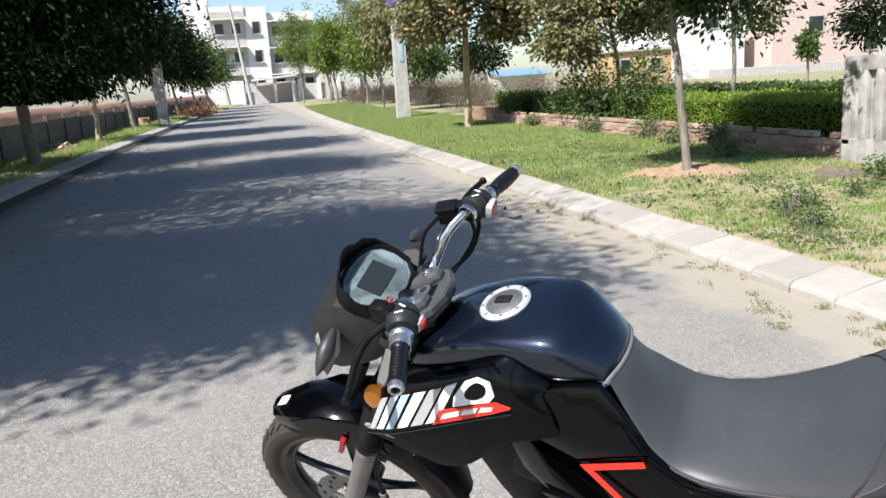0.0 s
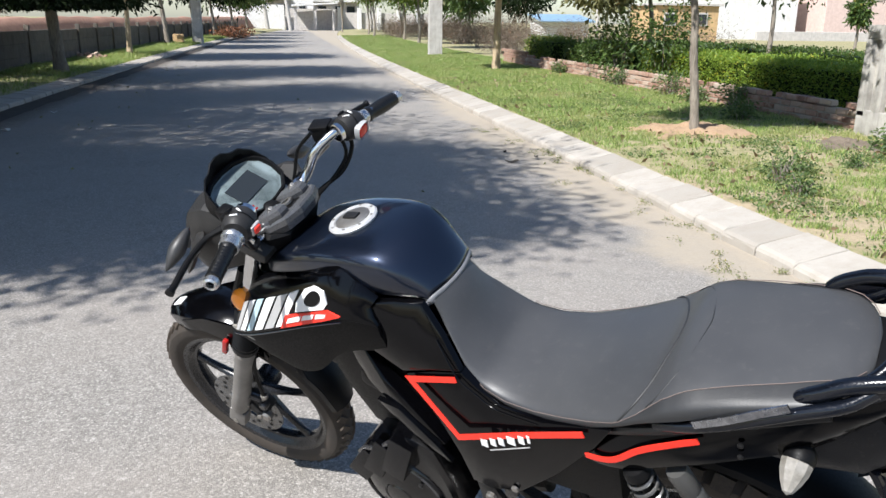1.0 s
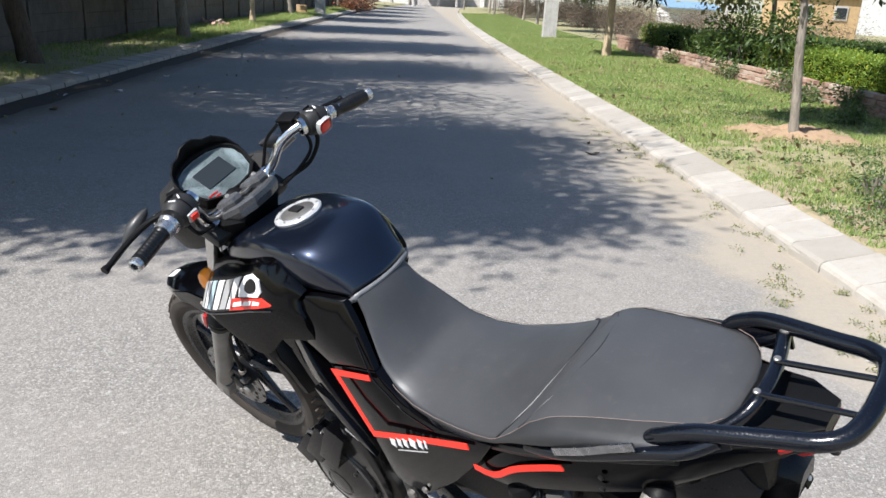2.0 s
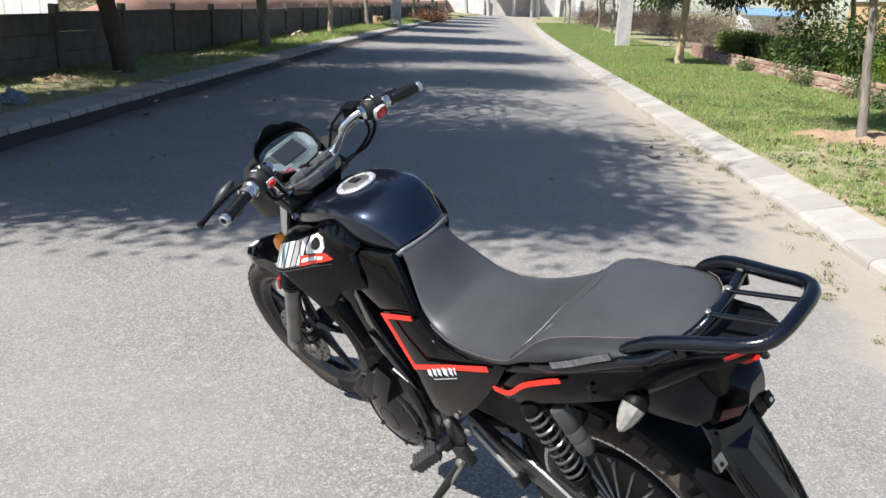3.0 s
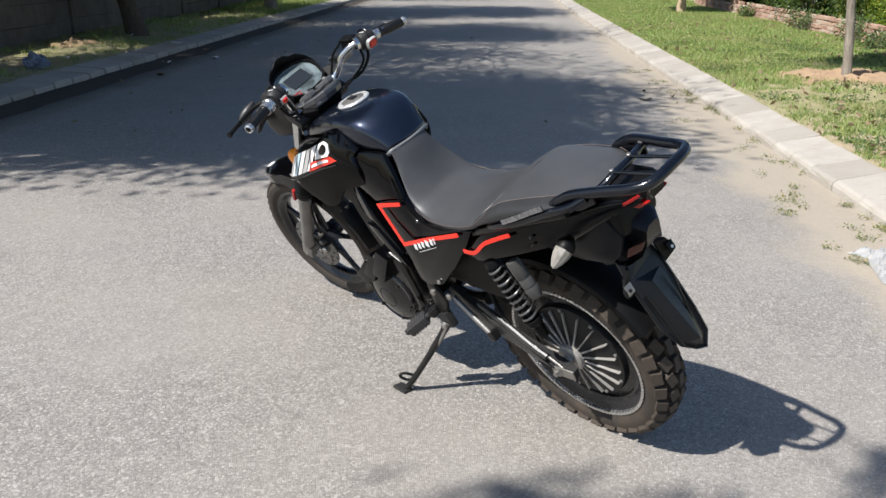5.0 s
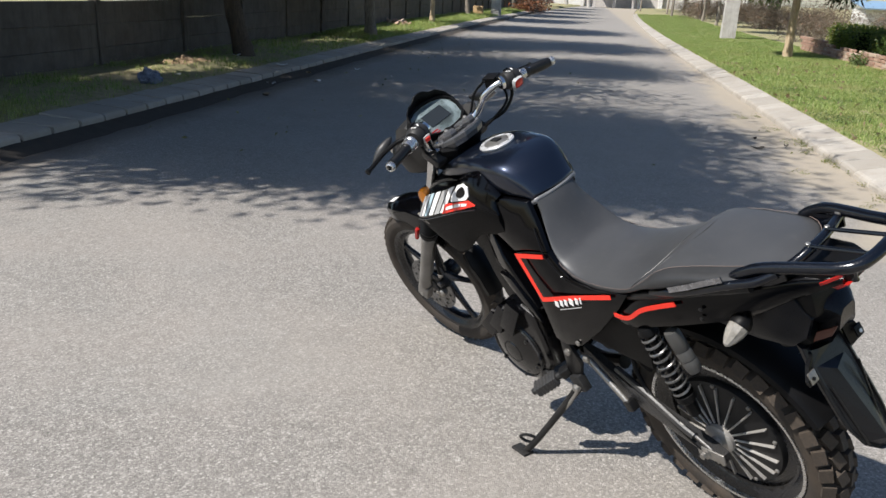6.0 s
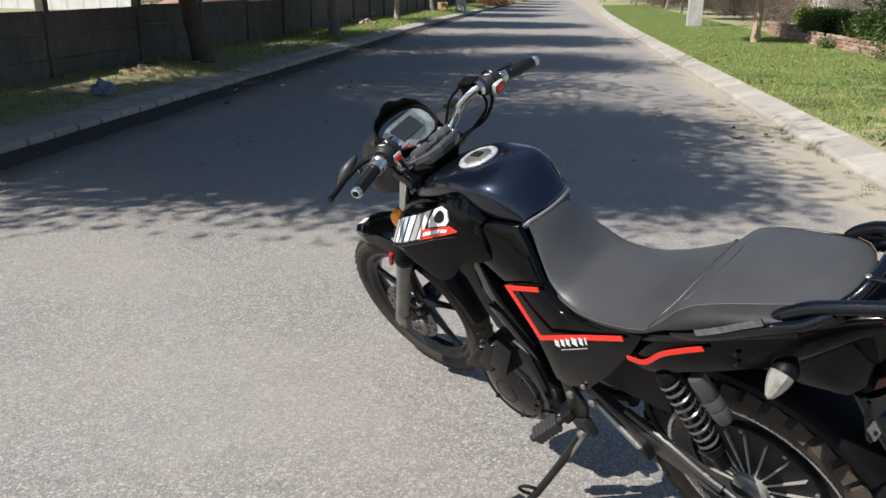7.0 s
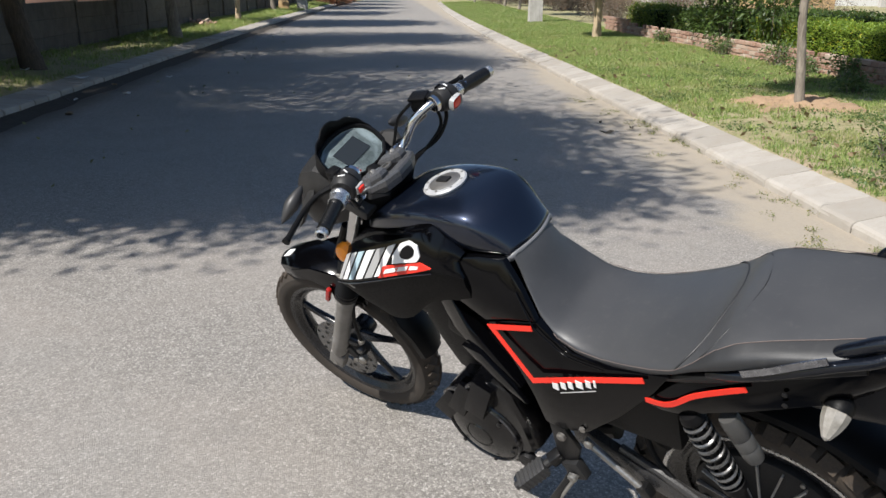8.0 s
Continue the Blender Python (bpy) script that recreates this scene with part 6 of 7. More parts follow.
clamp = fork("bar_clamp_cover", add_rings(bmesh.new(), [[(0.915 + (x - 0.915) * k, y * k, z - (x - 0.915) * 0.35) for x, y in clampc] for z, k in ((1.026, 0.94), (1.044, 1.0), (1.056, 0.97), (1.060, 0.92))]), M["clampgrey"], hb, "faceted grey clamp cover over the bar", flat=0.3)
for s in (1, -1):
    cap_o = [(0.952, 0.018), (0.958, 0.044), (0.940, 0.064), (0.900, 0.070), (0.874, 0.052), (0.872, 0.028), (0.895, 0.016)]
    fork("riser_cap", add_rings(bmesh.new(), [[(0.914 + (x - 0.914) * k, s * (0.042 + (y - 0.042) * k), z - (x - 0.915) * 0.35) for x, y in cap_o] for z, k in ((1.052, 1.0), (1.070, 0.97), (1.078, 0.82), (1.080, 0.60))]), M["clampgrey"], clamp, flat=0.3)
fork("cover_recess", add_rings(bmesh.new(), [[(0.912 + x, y, 1.0600 + h - x * 0.35) for x, y in ((0.034, 0.013), (0.034, -0.013), (-0.036, -0.018), (-0.036, 0.018))] for h in (-0.006, 0.003)]), M["matte"], clamp, "dark recess in the clamp cover")
fork("lock_ring", lathe([(0.009, 0.0), (0.016, 0.001), (0.016, 0.006), (0.009, 0.007)], (0.902, 0.0, 1.068), (0.33, 0, 0.94), 20, True), M["steel"], clamp, "steel ring of the key lock")
# brake reservoir on the right, mirror stubs, key
fork("brake_reservoir", add_box(add_box(bmesh.new(), (0.900, -0.186, 1.128), (0.044, 0.038, 0.034), Matrix.Rotation(radians(12), 3, "Z"), 0.008), (0.900, -0.186, 1.148), (0.047, 0.041, 0.007), Matrix.Rotation(radians(12), 3, "Z"), 0.003), M["matte"], hb, "square brake fluid reservoir")
fork("reservoir_stem", tube([(0.885, -0.17, 1.112), (0.915, -0.14, 1.09)], 0.011, 10), M["steel"], hb)
fork("clutch_block", box((0.905, 0.150, 1.158), (0.036, 0.030, 0.036), Matrix.Rotation(radians(-12), 3, "Z"), 0.008), M["matte"], hb)
mir = [(1.03, -0.12, 1.045), (1.01, -0.150, 1.066), (0.978, -0.152, 1.068), (0.955, -0.135, 1.052), (0.965, -0.108, 1.035)]
fork("cowl_bracket", plate(mir, -1, 0.014, 0.004, 0.002), M["dusty"], cowl)
yb = [(0.985, 0.085, 1.045), (0.985, -0.085, 1.045), (0.90, -0.088, 1.045), (0.868, -0.055, 1.038), (0.868, 0.055, 1.038), (0.90, 0.088, 1.045)]
fork("yoke_cover", add_rings(bmesh.new(), [[(x + (0.04 if k == 0 else 0), y * (0.86 if k == 0 else 1 if k == 1 else 0.9), z - (0.09, 0.006, 0.0)[k]) for x, y, z in yb] for k in range(3)]), M["matte"], bike, "black yoke cover")
fork("key_switch", lathe([(0.0, 0), (0.019, 0), (0.019, 0.012), (0.013, 0.016), (0.0, 0.016)], (0.952, 0.0, 1.046), (-0.3, 0, 0.95), 18), M["matte"], bike)
for s in (1, -1):
    bolt((0.93, s * 0.062, 1.047), (0, 0, 1), 0.010, 0.010, "matte")
cables = [
    [(0.84, -0.19, 1.135), (0.845, -0.20, 1.085), (0.865, -0.165, 1.04), (0.905, -0.11, 1.02), (0.95, -0.06, 0.985)],
    [(0.852, -0.18, 1.13), (0.85, -0.175, 1.075), (0.885, -0.13, 1.03), (0.925, -0.08, 1.0)],
    [(0.84, 0.19, 1.135), (0.855, 0.17, 1.095), (0.90, 0.12, 1.06), (0.95, 0.07, 1.02), (0.98, 0.03, 0.96)],
    [(0.90, -0.15, 1.15), (0.945, -0.135, 1.11), (0.965, -0.11, 1.05), (0.985, -0.06, 0.98)],
    [(0.885, 0.15, 1.14), (0.93, 0.13, 1.10), (0.96, 0.11, 1.05), (1.0, 0.075, 0.97)],
]
for k, c in enumerate(cables):
    fork("cable", tube(c, (0.0052, 0.0042, 0.0055, 0.0042, 0.005)[k], 8, 6), M["matte"], bike)

# tank
tank_st = steps([(0.965, 0.060, 0.905, 0.945), (0.93, 0.088, 0.915, 0.976), (0.88, 0.102, 0.925, 1.007), (0.82, 0.110, 0.935, 1.033), (0.74, 0.115, 0.95, 1.054), (0.66, 0.116, 0.955, 1.062), (0.605, 0.112, 0.955, 1.060), (0.568, 0.102, 0.955, 1.040), (0.540, 0.090, 0.955, 1.007), (0.518, 0.079, 0.952, 0.974)], 4)
tank_pf = [(0.80, 0.0), (1.0, 0.22), (1.02, 0.42), (1.0, 0.62), (0.955, 0.76), (0.885, 0.86), (0.80, 0.915), (0.66, 0.950), (0.45, 0.978), (0.22, 0.996), (0.0, 1.0)]
def bowed(bm, a, b, deep=0.024):
    """Bows the skin to the rear along the middle, from x = a (none) to x = b (all)."""
    for v in bm.verts:
        f = min(1.0, max(0.0, (v.co.x - a) / (b - a)))
        v.co.x -= deep * f * (1 - min(1.0, (v.co.y / 0.088) ** 2))
    return bm


tank = part("fuel_tank", bowed(body(tank_st, tank_pf), 0.62, 0.53), M["tank"], bike, "dark blue-black lacquered tank", flat=1.2)
CAPC = Vector((0.724, 0.0, 1.056))
CAPN = Vector((0.16, 0, 0.987)).normalized()
cap = part("tank_cap", lathe([(0.040, -0.006), (0.052, -0.004), (0.0535, 0.002), (0.050, 0.006), (0.040, 0.0065), (0.038, 0.003), (0.0, 0.003)], CAPC, CAPN, 48), M["silver"], tank, "round silver tank cap ring")
part("cap_lid", lathe([(0.0, 0.0), (0.0375, 0.0), (0.037, 0.006), (0.030, 0.0085), (0.0, 0.009)], CAPC, CAPN, 40), M["steel"], cap, "brushed cap lid")
part("cap_latch", box(CAPC + CAPN * 0.0105, (0.034, 0.020, 0.006), Matrix.Rotation(radians(9), 3, "Y"), 0.002), M["motor"], cap)
cx, cy, _ = frame_at(CAPC, CAPN)
for i in range(8):
    a = 2 * math.pi * (i + 0.3) / 8
    bolt(CAPC + (cx * math.cos(a) + cy * math.sin(a)) * 0.0455 + CAPN * 0.006, CAPN, 0.0032, 0.0015, "steel", cap)

def shell(rows, s, thick=0.008):
    """A thin skin through rows of points, thickened towards the middle of the machine."""
    bm = bmesh.new()
    outer = [[bm.verts.new(p) for p in r] for r in rows]
    inner = [[bm.verts.new((p[0], p[1] - s * thick, p[2])) for p in r] for r in rows]
    nr, nc = len(rows), len(rows[0])
    for i in range(nr - 1):
        for j in range(nc - 1):
            bm.faces.new((outer[i][j], outer[i][j + 1], outer[i + 1][j + 1], outer[i + 1][j]))
            bm.faces.new((inner[i][j], inner[i + 1][j], inner[i + 1][j + 1], inner[i][j + 1]))
        for j in (0, nc - 1):
            bm.faces.new((outer[i][j], outer[i + 1][j], inner[i + 1][j], inner[i][j]))
    for j in range(nc - 1):
        for i in (0, nr - 1):
            bm.faces.new((outer[i][j], inner[i][j], inner[i][j + 1], outer[i][j + 1]))
    return bm


# shrouds, side covers
for s in (1, -1):
    m = lambda pts: pts if s > 0 else [(x, -0.64 * y, z - 0.03) for x, y, z in pts]
    topl = [(0.985, 0.085, 0.925), (0.90, 0.105, 0.958), (0.80, 0.116, 0.992), (0.69, 0.118, 1.030), (0.635, 0.124, 1.000), (0.605, 0.124, 0.975)]
    shelf = [(1.035, 0.120, 0.855), (0.945, 0.142, 0.905), (0.84, 0.148, 0.950), (0.735, 0.146, 0.998), (0.672, 0.156, 0.985), (0.618, 0.141, 0.958)]
    crease = [(1.062, 0.150, 0.782), (0.985, 0.166, 0.812), (0.88, 0.172, 0.858), (0.77, 0.176, 0.908), (0.668, 0.172, 0.945), (0.600, 0.151, 0.925)]
    under = [(1.045, 0.142, 0.757), (0.97, 0.156, 0.748), (0.88, 0.160, 0.762), (0.79, 0.162, 0.806), (0.70, 0.160, 0.864), (0.595, 0.150, 0.885)]
    low = [(1.02, 0.132, 0.752), (0.96, 0.140, 0.718), (0.897, 0.144, 0.700), (0.82, 0.146, 0.730), (0.72, 0.150, 0.82), (0.60, 0.140, 0.85)]
    rows = [steps(r, 3) for r in (topl, shelf, crease, under, low)]
    fine = []
    for a, b in zip(rows, rows[1:]):
        fine += [a, [tuple((Vector(p) + Vector(q)) / 2 + Vector((0, 0.003, 0))) for p, q in zip(a, b)]]
    fine.append(rows[-1])
    fine = [[(x, s * y, z) for x, y, z in r] for r in fine]
    sh = part("tank_shroud", shell(fine[:5], s), M["gloss"], bike, "glossy black tank shroud with a white and red decal", flat=0.75)
    part("shroud_underside", shell(fine[4:], s), M["underside"], sh, "dull black underside of the shroud", flat=0.6)
    # decal: slanted pale bars, a dotted disc and a red wedge
    lo_row, hi_row = steps(crease, 3), steps(shelf, 3)
    def on_row(row, u):
        k = min(len(row) - 1.001, max(0.0, u * (len(row) - 1)))
        i = int(k)
        return Vector(row[i]).lerp(Vector(row[i + 1]), k - i)
    def spot_on(u, v, lift=0.0):
        """u along the decal from its nose, v from its lower to its upper edge."""
        lo, hi = on_row(lo_row, u), on_row(hi_row, u)
        p = lo.lerp(hi, v) + Vector((0, 0.006 * min(v, 1 - v) + 0.0022 + lift, 0.0012))
        return (p.x, s * p.y, p.z)
    def patch(name, uv, mat, lift=0.0, label=""):
        bm = bmesh.new()
        add_rings(bm, [[spot_on(u, v, lift + h) for u, v in uv] for h in (-0.004, 0.0012)])
        part(name, bm, M[mat], sh, label, smooth=False)
    if s > 0:
        for u0, w, mat in ((0.045, 0.055, "silver"), (0.118, 0.052, "white"), (0.190, 0.050, "bluegrey"), (0.262, 0.062, "white"), (0.342, 0.062, "silver"), (0.420, 0.056, "white")):
            patch("decal_bar", [(u0 - 0.02, 0.08), (u0 + w - 0.02, 0.08), (u0 + w + 0.03, 0.95), (u0 + 0.03, 0.95)], mat)
        patch("decal_disc", [(0.52, 0.40), (0.62, 0.38), (0.70, 0.42), (0.72, 0.60), (0.68, 0.93), (0.60, 0.97), (0.54, 0.93), (0.51, 0.65)], "white")
        patch("decal_dot", [(0.615 + 0.055 * math.cos(2 * math.pi * k / 20), 0.69 + 0.19 * math.sin(2 * math.pi * k / 20)) for k in range(20)], "gloss", 0.0012)
        patch("decal_wedge", [(0.44, 0.03), (0.72, 0.03), (0.80, 0.16), (0.725, 0.40), (0.455, 0.38)], "red", 0.0014, "red wedge with pale bars")
        for u0, w in ((0.475, 0.085), (0.57, 0.07), (0.655, 0.06)):
            patch("decal_stroke", [(u0, 0.15), (u0 + w, 0.15), (u0 + w + 0.006, 0.27), (u0 + 0.006, 0.27)], "white", 0.0026)
    part("nose_cap", plate(m([(1.072, 0.147, 0.792), (1.03, 0.153, 0.806), (0.965, 0.165, 0.804), (0.985, 0.164, 0.786), (1.052, 0.147, 0.768)]), s, 0.006, 0.003, 0.001), M["clear"], sh, "scuffed pale nose of the decal")
    # pillar between tank and side cover
    pil = m([(0.625, 0.132, 0.965), (0.575, 0.112, 0.966), (0.520, 0.100, 0.962), (0.478, 0.118, 0.912), (0.434, 0.142, 0.848), (0.50, 0.150, 0.838), (0.572, 0.150, 0.812), (0.64, 0.146, 0.845), (0.66, 0.142, 0.90)])
    part("tank_side_panel", plate(pil, s, 0.014, 0.010, 0.005), M["gloss"], bike)
    # the side cover with its red edge
    cov = m([(0.568, 0.148, 0.806), (0.50, 0.146, 0.832), (0.434, 0.142, 0.846), (0.395, 0.146, 0.815), (0.352, 0.152, 0.795), (0.25, 0.172, 0.812), (0.116, 0.180, 0.856), (0.150, 0.183, 0.800), (0.235, 0.188, 0.690), (0.325, 0.189, 0.594), (0.40, 0.184, 0.560), (0.445, 0.180, 0.562), (0.462, 0.178, 0.640), (0.50, 0.168, 0.715)])
    cover = part("side_cover", plate(cov, s, 0.025, 0.006, 0.004), M["gloss"], bike, "glossy black side cover edged in red")
    up = Vector((0.10, s * 0.98, 0.17))
    if s > 0:
        part("red_stripe", mitred(m([(0.437, 0.1560, 0.841), (0.551, 0.1580, 0.807), (0.437, 0.1925, 0.717), (0.30, 0.1915, 0.780), (0.166, 0.1875, 0.834)]), 0.0120, up, 0.0025), M["red"], cover, "angular red stripe")
    if s > 0:
        for x0, w in ((0.376, 0.016), (0.355, 0.013), (0.336, 0.013), (0.313, 0.018), (0.290, 0.013), (0.274, 0.006)):
            zc = 0.729 + (0.376 - x0) * 0.52
            part("name_bar", mitred(m([(x0, 0.1958, zc - 0.009), (x0 + 0.001, 0.1945, zc + 0.009)]), w, up, 0.0016), M["white"], cover, "pale bar of a name badge")
        part("badge_line", mitred(m([(0.366, 0.1968, 0.714), (0.275, 0.1958, 0.761)]), 0.002, up, 0.0012), M["silver"], cover)
    bolt(m([(0.335, 0.190, 0.602)])[0], (0, s, 0), 0.008, 0.006, "steel", cover)
    if s > 0:
        # Thin tubes added so the seat edge and shroud crease show highlight lines
        part("edge_trim", tube([(0.482, 0.128, 0.905), (0.438, 0.152, 0.845), (0.398, 0.157, 0.814), (0.354, 0.163, 0.795), (0.26, 0.180, 0.812)], 0.0016, 6, 4), M["gloss"], cover, "thin tube along the seat edge for its highlight line")
        part("shroud_crease", tube([(x, y + 0.0035, z - 0.004) for x, y, z in crease[:5]], 0.0018, 6, 4), M["tank"], sh)
    # slanting frame cover in front of the side cover
    strut = m([(0.735, 0.125, 0.862), (0.672, 0.140, 0.850), (0.635, 0.150, 0.775), (0.548, 0.168, 0.700), (0.50, 0.172, 0.640), (0.545, 0.165, 0.610), (0.625, 0.150, 0.668), (0.700, 0.140, 0.745)])
    part("frame_cover", plate(strut, s, 0.03, 0.008, 0.004), M["gloss"], bike)
    wing = m([(0.665, 0.160, 0.705), (0.600, 0.172, 0.712), (0.515, 0.182, 0.640), (0.490, 0.180, 0.596), (0.56, 0.176, 0.632)])
    part("frame_wing", plate(wing, s, 0.012, 0.006, 0.002), M["polish"], bike)
    low = m([(0.82, 0.088, 0.735), (0.840, 0.086, 0.675), (0.815, 0.086, 0.60), (0.775, 0.088, 0.520), (0.62, 0.092, 0.490), (0.58, 0.095, 0.70), (0.66, 0.092, 0.80), (0.75, 0.090, 0.80)])
    part("inner_panel", plate(low, s, 0.02, 0.008, 0.004), M["matte"], bike)

# radiator-like dark core, frame and motor block
part("frame_spine", tube([(0.93, 0, 0.93), (0.70, 0, 0.88), (0.45, 0, 0.78), (0.40, 0, 0.55), (0.42, 0, 0.42)], 0.03, 10, 5), M["frame"], bike)
part("down_tube", tube([(0.95, 0, 0.88), (0.86, 0, 0.70), (0.74, 0, 0.50), (0.66, 0, 0.36), (0.50, 0, 0.32), (0.38, 0, 0.36)], 0.024, 10, 5), M["frame"], bike)
part("battery_case", box((0.60, 0, 0.74), (0.26, 0.22, 0.24), Matrix.Rotation(radians(-20), 3, "Y"), 0.02), M["matte"], bike)
part("inner_cover", box((0.80, 0, 0.80), (0.22, 0.18, 0.20), Matrix.Rotation(radians(25), 3, "Y"), 0.03), M["matte"], bike)
part("rear_frame_box", box((0.27, 0, 0.66), (0.26, 0.24, 0.24), None, 0.02), M["matte"], bike)
for s in (1, -1):
    case = part("motor_cover", lathe([(0.05, 0.0), (0.118, 0.0), (0.124, 0.02), (0.120, 0.080), (0.114, 0.092), (0.106, 0.097), (0.104, 0.094), (0.098, 0.096), (0.070, 0.106), (0.042, 0.111), (0.038, 0.108), (0.034, 0.112), (0.018, 0.114), (0.0, 0.1145)], (0.668, s * 0.085, 0.408), (0, s, 0), 40), M["polish"], bike, "round glossy black motor cover")
    block = [(0.775, 0.500), (0.735, 0.545), (0.690, 0.560), (0.655, 0.600), (0.600, 0.612), (0.545, 0.590), (0.520, 0.50), (0.505, 0.40), (0.56, 0.31), (0.64, 0.275), (0.72, 0.290), (0.775, 0.350), (0.79, 0.43)]
    part("motor_shell", add_rings(bmesh.new(), [[(0.655 + (x - 0.655) * k, s * y, 0.44 + (z - 0.44) * k) for x, z in block] for y, k in ((0.02, 1.0), (0.145, 1.0), (0.165, 0.96), (0.172, 0.88))]), M["polish"], case, flat=0.5)
    for x, z, w, h, turn in ((0.742, 0.492, 0.050, 0.075, -38), (0.690, 0.532, 0.046, 0.085, -28), (0.632, 0.556, 0.052, 0.090, -20)):
        part("cover_facet", box((x, s * 0.182, z), (w * 1.1, 0.040, h * 1.1), Matrix.Rotation(radians(turn), 3, "Y") @ Matrix.Rotation(radians(s * 14), 3, "X"), 0.004), M["polish"], case)
    # Highlights along the cover edges, put in as a paler tube and ring
    part("shell_edge", tube([(0.772, s * 0.172, 0.50), (0.735, s * 0.182, 0.542), (0.69, s * 0.185, 0.556), (0.655, s * 0.182, 0.592)], 0.006, 8), M["edge_gleam"], case)
    part("cover_rim", lathe([(0.104, 0.094), (0.109, 0.098), (0.113, 0.094), (0.109, 0.090)], (0.668, s * 0.085, 0.408), (0, s, 0), 40, True), M["edge_gleam"], case)
    for a in range(6):
        t = 2 * math.pi * a / 6 + 0.3
        bolt((0.668 + 0.098 * math.cos(t), s * 0.187, 0.408 + 0.098 * math.sin(t)), (0, s, 0), 0.006, 0.005, "frame", case)
    part("small_boss", lathe([(0.0, 0), (0.026, 0), (0.024, 0.02), (0.0, 0.022)], (0.548, s * 0.160, 0.345), (0, s, 0), 18), M["motor"], case)

# seat
seat_tab = [(0.517, 0.075, 0.957, 0.9685), (0.492, 0.085, 0.914, 0.934), (0.462, 0.104, 0.878, 0.891), (0.43, 0.123, 0.837, 0.857), (0.39, 0.135, 0.807, 0.829), (0.34, 0.144, 0.795, 0.821), (0.28, 0.153, 0.798, 0.829), (0.22, 0.162, 0.813, 0.848), (0.16, 0.17, 0.835, 0.873), (0.11, 0.174, 0.861, 0.897), (0.07, 0.175, 0.887, 0.923), (0.035, 0.178, 0.9045, 0.9625), (0.0, 0.176, 0.919, 0.978), (-0.06, 0.165, 0.943, 0.988), (-0.13, 0.152, 0.966, 0.997), (-0.175, 0.141, 0.979, 1.003), (-0.203, 0.127, 0.983, 1.004), (-0.222, 0.105, 0.984, 1.001), (-0.234, 0.077, 0.985, 0.998), (-0.241, 0.042, 0.985, 0.994)]
FAR_SIDE = 0.84   # the seat is a little fuller on its left half
seat_pf = [(0.91, 0.0), (0.99, 0.02), (1.003, 0.14), (0.995, 0.34), (0.955, 0.50), (0.865, 0.66), (0.73, 0.785), (0.53, 0.885), (0.30, 0.963), (0.0, 1.0)]
seat_bm = bowed(body(steps(seat_tab, 4), seat_pf), 0.40, 0.50)
for v in seat_bm.verts:
    if v.co.y < 0:
        v.co.y *= FAR_SIDE
seat = part("seat", seat_bm, M["vinyl"], bike, "grey-black vinyl stepped seat with pale stitching", flat=1.2)
def seat_side(x, u, s):
    T = np.array(seat_tab)[::-1]
    w, b, t = (np.interp(x, T[:, 0], T[:, k]) for k in (1, 2, 3))
    a = np.interp(u, [p[1] for p in seat_pf], [p[0] for p in seat_pf])
    return (x, (s if s > 0 else -FAR_SIDE) * (w * a + 0.0015), b + (t - b) * u)
edge = [(0.40, 0.30), (0.36, 0.33), (0.30, 0.38), (0.235, 0.40), (0.16, 0.38), (0.115, 0.34), (0.09, 0.42), (0.065, 0.54), (0.035, 0.63), (0.0, 0.70), (-0.06, 0.74), (-0.13, 0.78), (-0.175, 0.80), (-0.203, 0.80), (-0.222, 0.80), (-0.232, 0.80)]
edge = steps(edge, 3)
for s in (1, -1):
    # Band below the seam: side shading put in as darkened vinyl
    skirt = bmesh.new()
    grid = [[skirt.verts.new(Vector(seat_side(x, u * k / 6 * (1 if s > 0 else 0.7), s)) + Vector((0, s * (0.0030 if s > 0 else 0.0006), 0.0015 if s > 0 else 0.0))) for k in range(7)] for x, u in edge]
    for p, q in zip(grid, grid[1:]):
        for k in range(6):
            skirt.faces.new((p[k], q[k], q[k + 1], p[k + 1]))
    part("seat_skirt", skirt, M["vinyl_shaded"], seat, "side band of the seat, its shading put into a darker colour")
    part("stitch_seam", tube([Vector(seat_side(x, u if s > 0 else 0.55 * u, s)) + Vector((0, s * 0.0028, 0.0022)) for x, u in edge], 0.0008, 5, 1), M["thread"], seat, "pale stitched seam")
# Crease shade drawn as thin tubes of the darkened vinyl
cross = [Vector(seat_side(x, u, 1)) + Vector((0, 0, 0.0012)) for x, u in ((0.108, 0.38), (0.094, 0.58), (0.082, 0.72), (0.070, 0.84), (0.060, 0.93), (0.052, 0.98), (0.050, 1.0))]
cross += [Vector((p.x, -FAR_SIDE * p.y, p.z)) for p in cross[-2::-1]]
part("step_piping", tube([p - Vector((0, 0, 0.0012)) for p in cross], 0.0022, 8, 3), M["vinyl_shaded"], seat, "crease across the step of the seat, drawn as a dark line")
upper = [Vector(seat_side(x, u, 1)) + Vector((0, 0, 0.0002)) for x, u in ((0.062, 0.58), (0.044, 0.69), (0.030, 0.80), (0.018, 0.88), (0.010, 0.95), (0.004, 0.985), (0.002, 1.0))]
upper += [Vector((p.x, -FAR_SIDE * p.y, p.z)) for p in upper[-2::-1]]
part("upper_piping", tube(upper, 0.0013, 8, 3), M["vinyl_shaded"], seat, "second crease along the raised pillion pad")

lip = [Vector(seat_side(0.512, u, 1)) + Vector((0.006, 0, 0.003)) for u in (0.0, 0.2, 0.45, 0.7, 0.88, 1.0)]
lip = [(0.535, 0.098, 0.945)] + lip
